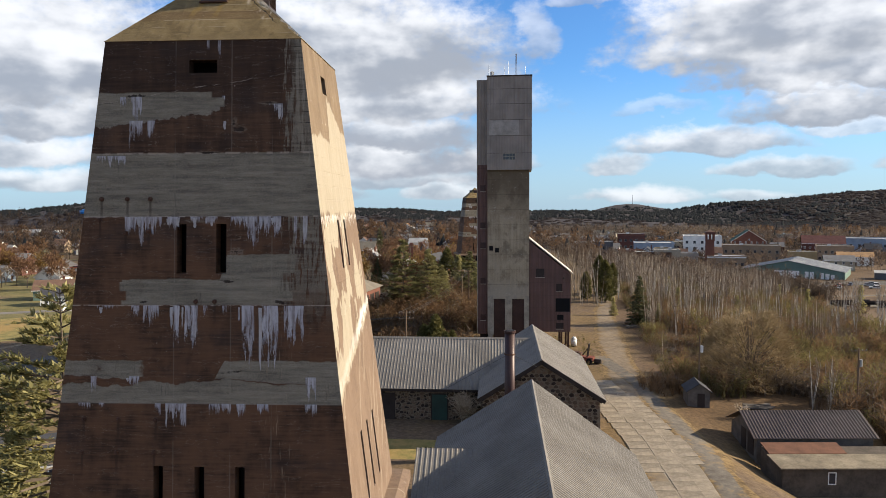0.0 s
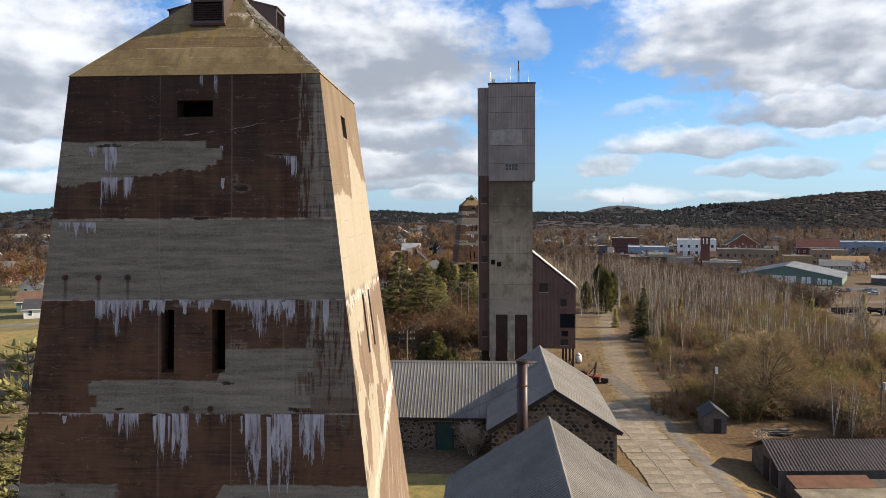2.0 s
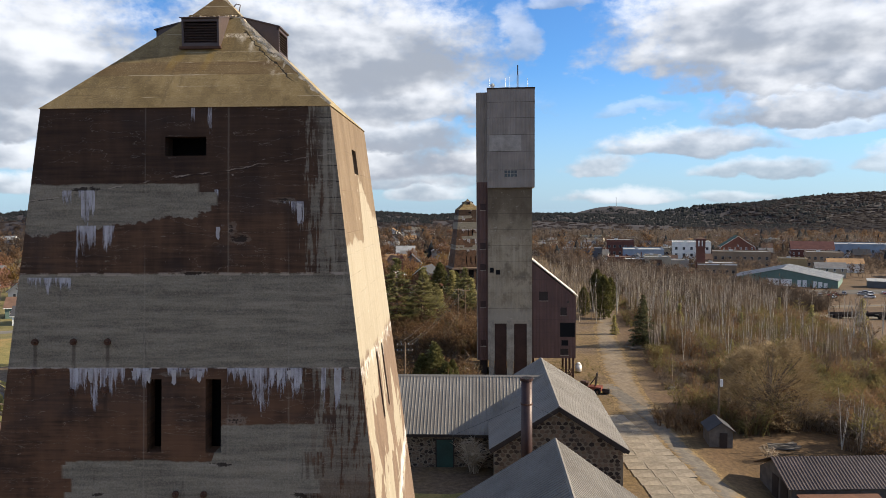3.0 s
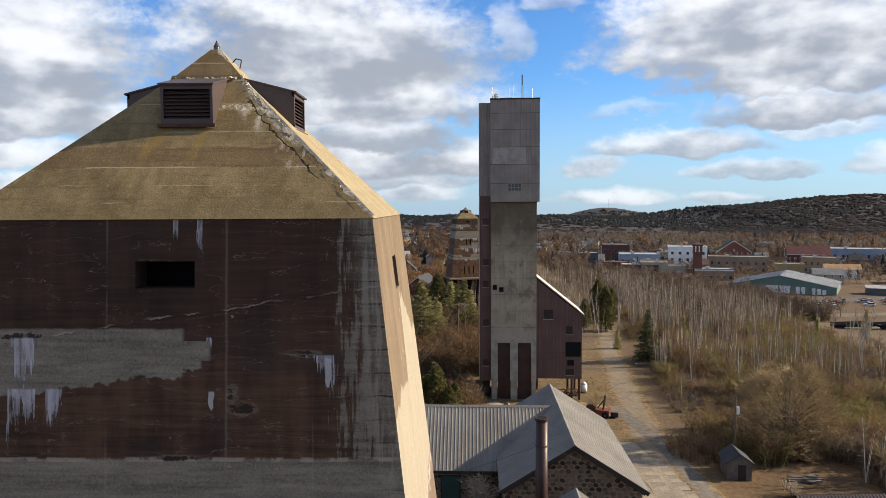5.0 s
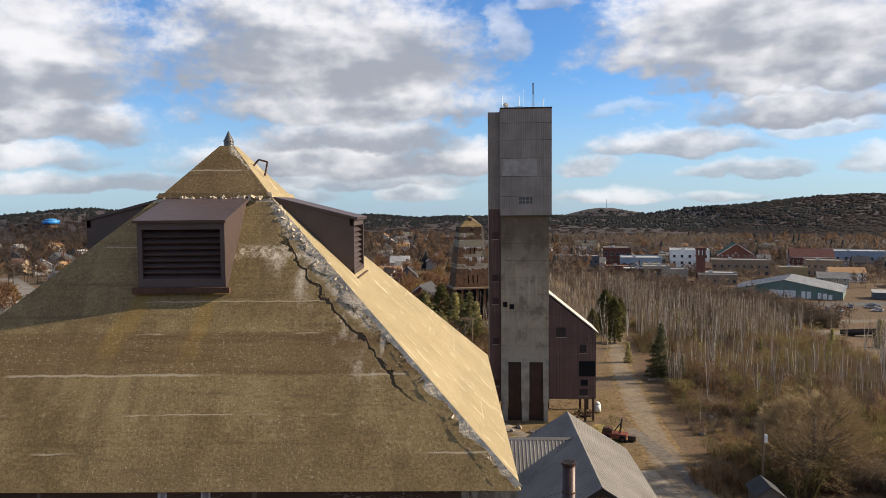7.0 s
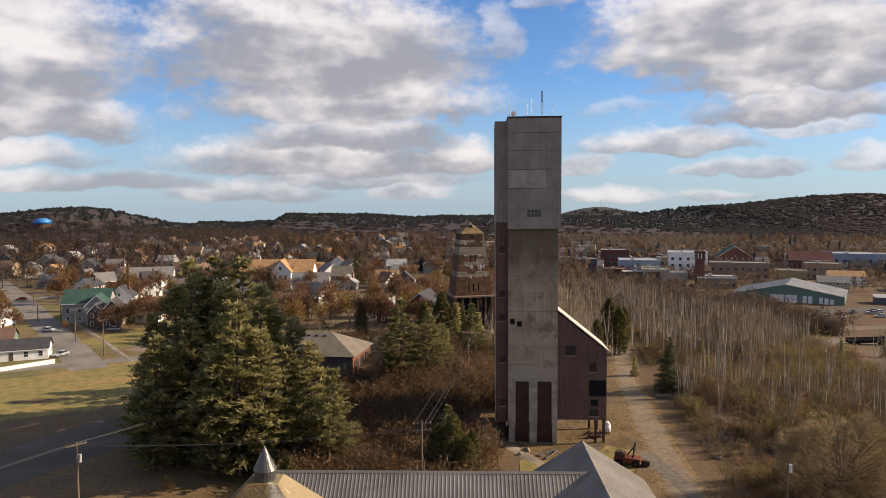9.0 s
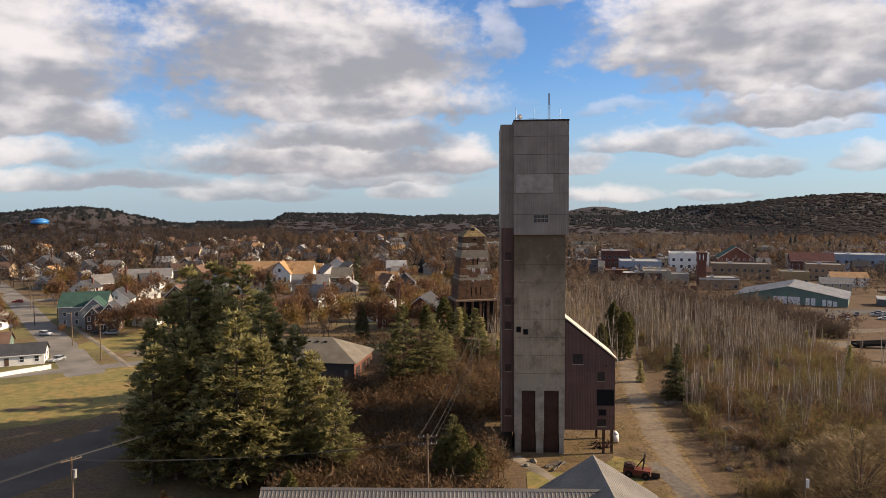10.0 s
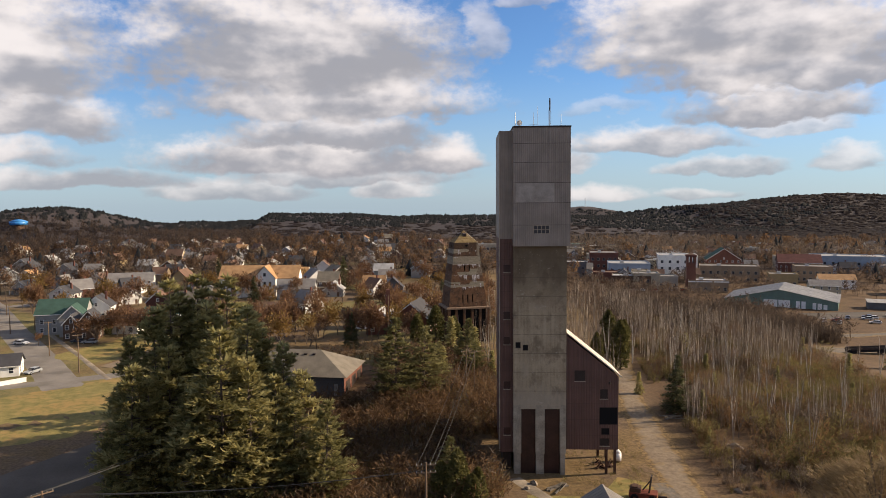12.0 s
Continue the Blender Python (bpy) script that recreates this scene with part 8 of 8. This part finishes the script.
while yy < 107.0:
    xc = float(np.interp(yy, (57, 78, 96, 107), (30.2, 33.9, 35.3, 35.9)))
    for i in (-1, 0, 1):
        if (i == 1 and not 70 < yy < 100) or rc.random() < 0.06:
            continue
        s = new("slab", slab_kinds[rc.randrange(6)])
        s.parent = pad
        px, py = xc - 0.6 + i * 2.42, yy - i * 0.35
        s.matrix_basis = pose(px, py, gh(px, py) + 0.02 + rc.uniform(-0.03, 0.0), rc.uniform(-0.4, 0.4), rc.uniform(-0.4, 0.4), -9 + rc.uniform(-1, 1))
    yy += 2.42
strip("lane", [(34.2, 60), (36.0, 68), (38.4, 78), (40.4, 97), (41.6, 108), (42.0, 125)], 4.6, "oldlane", "old grey asphalt lane beside concrete slabs", 0.06)

# small shed by the track
hut = thing("wooden_hut", on(45.8, 92.4, -14), "small weathered grey wooden hut with a gable roof", "hut")
part("wall", MB().prism([(-1.5, -0.4), (1.5, -0.4), (1.5, 2.3), (0, 3.3), (-1.5, 2.3)], 0, 3.4), "plank", hut)
part("roof", MB().sheet((0, -0.3, 3.5), (1.8, -0.3, 2.25), (1.8, 3.7, 2.25), (0, 3.7, 3.5), 0.08), "r_slate", hut)
part("roof", MB().sheet((0, 3.7, 3.5), (-1.8, 3.7, 2.25), (-1.8, -0.3, 2.25), (0, -0.3, 3.5), 0.08), "r_slate", hut)
part("door", MB().box(-0.2, -0.06, 0, 0.8, 0.02, 2.0), "trim", hut)


# ---- poles and wires ----
def utility_pole(x, y, h, rz, label, arms=1, box=True, z=None):
    t = thing("utility_pole", pose(x, y, gh(x, y) if z is None else z, 0, 0, rz), label, "utility pole", "utility poles")
    part("post", MB().tube((0, 0, -0.5), (0, 0, h), 0.17, 0.11, 8), "pole", t)
    for k in range(arms):
        zz = h - 0.35 - 0.9 * k
        part("cross_arm", MB().box(-1.2, -0.06, zz - 0.06, 1.2, 0.06, zz + 0.06), "pole", t)
        for px in (-1.1, -0.5, 0.5, 1.1):
            part("insulator", MB().tube((px, 0, zz + 0.06), (px, 0, zz + 0.24), 0.05, 0.035, 6), "w_grey", t)
    if box:
        part("transformer", MB().tube((0.32, 0, h - 2.6), (0.32, 0, h - 1.6), 0.24, 0.24, 10), "white" if arms == 0 else "w_grey", t, "grey metal transformer can")
    return t


def cable(a, b, sag, n=10, r=0.026):
    mb = MB()
    a, b = Vector(a), Vector(b)
    pts = [a.lerp(b, k / n) - Vector((0, 0, sag * 4 * (k / n) * (1 - k / n))) for k in range(n + 1)]
    mb.path(pts, r)
    me = solid("power_line", mb, "wire", Matrix.Identity(4), "thin sagging overhead power line", "power line", "power lines")
    return me


utility_pole(-37.0, 111.5, 10.6, 40, "weathered utility pole with cross arm and lamp", 1)
utility_pole(5.0, 108.8, 11.8, 0, "tall weathered utility pole with two cross arms", 2, False)
utility_pole(49.0, 99.0, 8.6, 0, "plain utility pole with a grey transformer", 0)
utility_pole(67.5, 89.0, 9.0, 0, "weathered utility pole beside birches", 1)
utility_pole(22.5, 162, 10.5, 20, "double utility pole on a brushy slope", 1, False)
utility_pole(20.9, 162, 10.5, 20, "double utility pole on a brushy slope", 1, False)
for x, y in ((-83, 245), (-68, 222), (-109, 285), (-104, 292), (-128, 330)):
    utility_pole(x, y, 10.0, 30, "utility pole beside a residential street", 1, False)
utility_pole(13, 236, 13.0, 0, "tall utility pole near brick houses", 1, False)
for o in (-1.0, 0.5, 1.1):
    cable((-37.0 + o * 0.7, 111.5 + o * 0.6, 10.5), (-96 + o, 58, 9.0), 1.2)
    cable((-37.0 + o * 0.7, 111.5 + o * 0.6, 10.5), (-17 + o, 146, 10.0), 0.8)
    cable((5.0 + o, 108.8, 11.6), (21.5 + o, 162, gh(21.5, 162) + 10.2), 0.9)
    cable((5.0 + o, 108.8, 10.9), (-37.0 + o, 111.5, 10.2), 0.8)
for o in (0.0, 0.6):
    cable((-83, 245, 9.0 + o), (-10, 270, 9.6 + o), 1.0)
    cable((-83, 245, 9.0 + o), (-150, 225, 9.6 + o), 1.0)


# ---- vehicles ----
def car(m, paint, label, tall=False):
    t = thing("car", m, label, "car", "parked cars")
    k = 0.25 if tall else 0.0
    part("body", MB().prism_x([(-2.2, 0.35), (2.2, 0.35), (2.25, 0.75), (1.2, 0.92), (-2.1, 0.98), (-2.25, 0.7)], -0.88, 0.88), paint, t)
    part("cabin", MB().prism_x([(-1.9, 0.95), (0.95, 0.9), (0.25, 1.42 + k), (-1.45, 1.42 + k)], -0.76, 0.76), "glass", t)
    part("roof_panel", MB().box(-0.74, -1.4, 1.42 + k, 0.74, 0.2, 1.47 + k), paint, t)
    for x in (-0.86, 0.86):
        for y in (-1.35, 1.4):
            w = part("wheel", MB().tube((x - 0.1, y, 0.32), (x + 0.1, y, 0.32), 0.32, 0.32, 12), "dark", t)
            part("rim", MB().tube((x - 0.11, y, 0.32), (x + 0.11, y, 0.32), 0.18, 0.18, 8), "steel", w)
    for x in (-0.6, 0.6):
        part("headlight", MB().box(x - 0.18, 2.19, 0.6, x + 0.18, 2.27, 0.74), "white", t)
    return t


for key, c in (("silver", (0.32, 0.34, 0.36)), ("red", (0.28, 0.03, 0.025)), ("navy", (0.03, 0.04, 0.07)), ("whitecar", (0.6, 0.6, 0.6)), ("orange", (0.45, 0.12, 0.03))):
    M["car_" + key] = plain("car_" + key, c, 0.3, 0.1)
c1 = car(on(-79.5, 223.5, 155), "car_silver", "silver car parked on an asphalt street")
tagged(c1, "silver sedan stopped on the asphalt street")
c2 = car(on(-98, 265, 245), "car_whitecar", "white pickup-like car at the kerb")
c3 = car(on(-77.5, 262.5, 80), "car_silver", "grey sedan parked beside a brown house")
c4 = car(on(-81.5, 264.5, 80), "car_navy", "dark blue sedan parked on grass")
c5 = car(on(-141, 350, 100), "car_red", "red car parked by the cross street")
pool = (c1, c2, c4, c5)
for k in range(26):
    x, y = rc.uniform(165, 300), rc.uniform(280, 320)
    if 190 < x < 250 and y > 300:
        y -= 22
    copy_thing(pool[k % 4], on(x, y, rc.choice((50, 140, 60))))
for k in range(10):
    copy_thing(pool[k % 4], on(168 + 4.0 * k, 402 + rc.uniform(-1, 1), 70))
truck = thing("dump_truck", on(236, 284, 60), "orange and white truck parked on a lot", "truck")
part("bed", MB().box(-1.2, -4.5, 0.9, 1.2, 1.2, 2.7), "car_orange", truck)
part("cab", MB().box(-1.15, 1.5, 0.7, 1.15, 3.6, 2.9), "white", truck)
for x in (-1.1, 1.1):
    for y in (-3.6, -2.4, 2.6):
        part("wheel", MB().tube((x - 0.16, y, 0.5), (x + 0.16, y, 0.5), 0.5, 0.5, 12), "dark", truck)
for k in range(4):
    f = thing("rail_car", on(170 + 17 * k, 231 - 0.5 * k, 88), "black flat rail car on a siding", "rail car", "rail cars")
    part("bed", MB().box(-1.4, -7.5, 0.9, 1.4, 7.5, 1.7), "dark", f)
    part("side_rail", MB().box(-1.45, -7.5, 1.7, -1.3, 7.5, 2.4), "trim", f)
    part("side_rail", MB().box(1.3, -7.5, 1.7, 1.45, 7.5, 2.4), "trim", f)
    for y in (-5.8, -4.0, 4.0, 5.8):
        part("wheel_set", MB().tube((-0.8, y, 0.45), (0.8, y, 0.45), 0.45, 0.45, 10), "trim", f)

# ---- yard clutter by the shaft ----
tank = thing("gas_tank", on(39.9, 134.4, 60), "white upright gas tank beside rusty scrap", "tank")
part("shell", MB().tube((0, 0, 0.25), (0, 0, 1.5), 0.6, 0.6, 14).tube((0, 0, 1.5), (0, 0, 1.95), 0.6, 0.25, 14), "white", tank, "", True)
part("foot_ring", MB().tube((0, 0, 0), (0, 0, 0.25), 0.5, 0.5, 12), "rust", tank)
for k in range(5):
    x, y = 36.6 + rc.uniform(-1.5, 1.5), 133.0 + rc.uniform(-1, 1)
    s = solid("scrap_iron", MB().box(-0.6, -0.15, 0, 0.6, 0.15, 0.25).tube((-0.5, 0, 0.2), (0.4, 0.3, 1.2), 0.07, n=6).tube((0.2, -0.3, 0.0), (-0.2, 0.4, 0.9), 0.1, 0.1, 8), "rust", on(x, y, rc.uniform(0, 360)), "heap of rusty scrap iron parts", "scrap", "scrap heap")
loader = thing("ore_loader", on(37.6, 119.8, -30), "rusted red mining loader with a raised arm", "loader")
part("chassis", MB().box(-2.2, -0.9, 0.55, 1.6, 0.9, 1.25), worn("rust_red", (0.16, 0.045, 0.028), 0.8), loader)
part("engine", MB().box(-2.1, -0.75, 1.25, -0.6, 0.75, 1.8).box(-1.8, -0.6, 1.8, -1.0, 0.6, 2.0), "rust", loader)
part("mast", MB().tube((0.5, -0.4, 1.2), (0.8, -0.4, 3.6), 0.12, n=6).tube((0.5, 0.4, 1.2), (0.8, 0.4, 3.6), 0.12, n=6).tube((0.8, -0.5, 3.5), (0.8, 0.5, 3.5), 0.1, n=6).tube((-0.4, 0, 1.4), (0.75, 0, 3.0), 0.09, n=6), "trim", loader)
part("bucket", MB().prism_x([(-0.2, 0.2), (0.9, 0.1), (1.0, 0.25), (0.1, 0.9), (-0.2, 0.9)], 1.7, 2.9), "trim", loader)
for x in (-1.4, 1.0):
    for y in (-0.95, 0.95):
        w = part("wheel", MB().tube((x, y - 0.2, 0.55), (x, y + 0.2, 0.55), 0.55, 0.55, 14), "dark", loader)
        part("hub", MB().tube((x, y - 0.22, 0.55), (x, y + 0.22, 0.55), 0.22, 0.22, 8), "rust", w)


def timber_pile(x, y, rz, n, label):
    t = thing("timber_pile", on(x, y, rz), label, "timber pile", "timber piles")
    for k in range(n):
        b = part("timber", MB().box(-rc.uniform(1.2, 2.4), -0.11, 0, rc.uniform(1.2, 2.4), 0.11, 0.2), "plank", t)
        b.matrix_basis = pose(rc.uniform(-0.3, 0.3), rc.uniform(-0.7, 0.7), 0.02 + 0.14 * (k // 3), 0, 0, rc.uniform(-25, 25))


timber_pile(60.0, 154.0, 10, 9, "heap of grey timbers at the wood's edge")
timber_pile(54.0, 91.5, -5, 8, "low heap of grey boards near a hut")
timber_pile(27.0, 126.0, 30, 6, "scattered grey timbers before the shaft")
for x, y, s in ((61, 135, 1.5), (63, 132, 0.9), (57.5, 128, 0.8), (24, 128, 0.7), (22.5, 126.5, 0.5), (52, 120, 0.7)):
    rock = MB()
    ico = [Vector((math.cos(a) * math.cos(b), math.sin(a) * math.cos(b), math.sin(b))) for b in (-0.3, 0.45) for a in [6.283 * k / 7 + b for k in range(7)]] + [Vector((0, 0, 0.95))]
    rock.add([v * s * rc.uniform(0.75, 1.2) for v in ico], [(k, (k + 1) % 7, 7 + (k + 1) % 7, 7 + k) for k in range(7)] + [(7 + k, 7 + (k + 1) % 7, 14) for k in range(7)])
    solid("boulder", rock, "slab", on(x, y, 0), "pale weathered boulder in dry grass", "boulder", "boulders")

# ---- far landmarks ----
wx, wy = -361, 950
wtower = thing("water_tower", pose(wx, wy, 16.5), "blue domed water tank among wooded hills", "water tower")
part("tank", MB().tube((0, 0, 3), (0, 0, 7), 10, 10, 24).tube((0, 0, 7), (0, 0, 9.2), 10, 5, 24).tube((0, 0, 9.2), (0, 0, 9.8), 5, 0.4, 24), plain("tank_blue", (0.03, 0.20, 0.50), 0.4), wtower, "", True)
part("base_ring", MB().tube((0, 0, -8), (0, 0, 3), 8.6, 8.8, 24), "w_brown", wtower)
mast = thing("radio_mast", on(898, 2350, 0), "thin radio mast on a distant ridge", "radio mast")
part("mast_tube", MB().tube((0, 0, -2), (0, 0, 30), 0.9, 0.6, 6), "steel", mast)

# stones of the hall's gable, one by one
rs = random.Random(17)
stone_kinds = []
for k in range(9):
    n = rs.randint(5, 7)
    ring = [(math.cos(6.283 * (i + rs.uniform(-0.25, 0.25)) / n) * rs.uniform(0.27, 0.34), math.sin(6.283 * (i + rs.uniform(-0.25, 0.25)) / n) * rs.uniform(0.20, 0.26)) for i in range(n)]
    mb = MB().add([(x, 0.03, z) for x, z in ring] + [(x * 0.97, -0.035, z * 0.97) for x, z in ring] + [(x * 0.80, -0.06, z * 0.80) for x, z in ring], [tuple(range(2 * n, 3 * n))] + [(i, (i + 1) % n, n + (i + 1) % n, n + i) for i in range(n)] + [(n + i, n + (i + 1) % n, 2 * n + (i + 1) % n, 2 * n + i) for i in range(n)])
    stone_kinds.append(mesh_of("stone", mb, "fieldstone"))
row, zz = 0, 1.75
while zz < 9.5:
    xx = -6.75 + (0.31 if row % 2 else 0.0)
    while xx < 6.8:
        top = 5.45 + 4.25 * (1 - abs(xx) / 7.0) - 0.45
        if zz < top:
            s = new("stone", stone_kinds[rs.randrange(9)])
            s.parent = gable
            s.matrix_basis = pose(xx + rs.uniform(-0.05, 0.05), 0.70, zz + rs.uniform(-0.05, 0.05), 0, rs.uniform(-14, 14), 0)
        xx += rs.uniform(0.56, 0.68)
    row += 1
    zz += 0.455
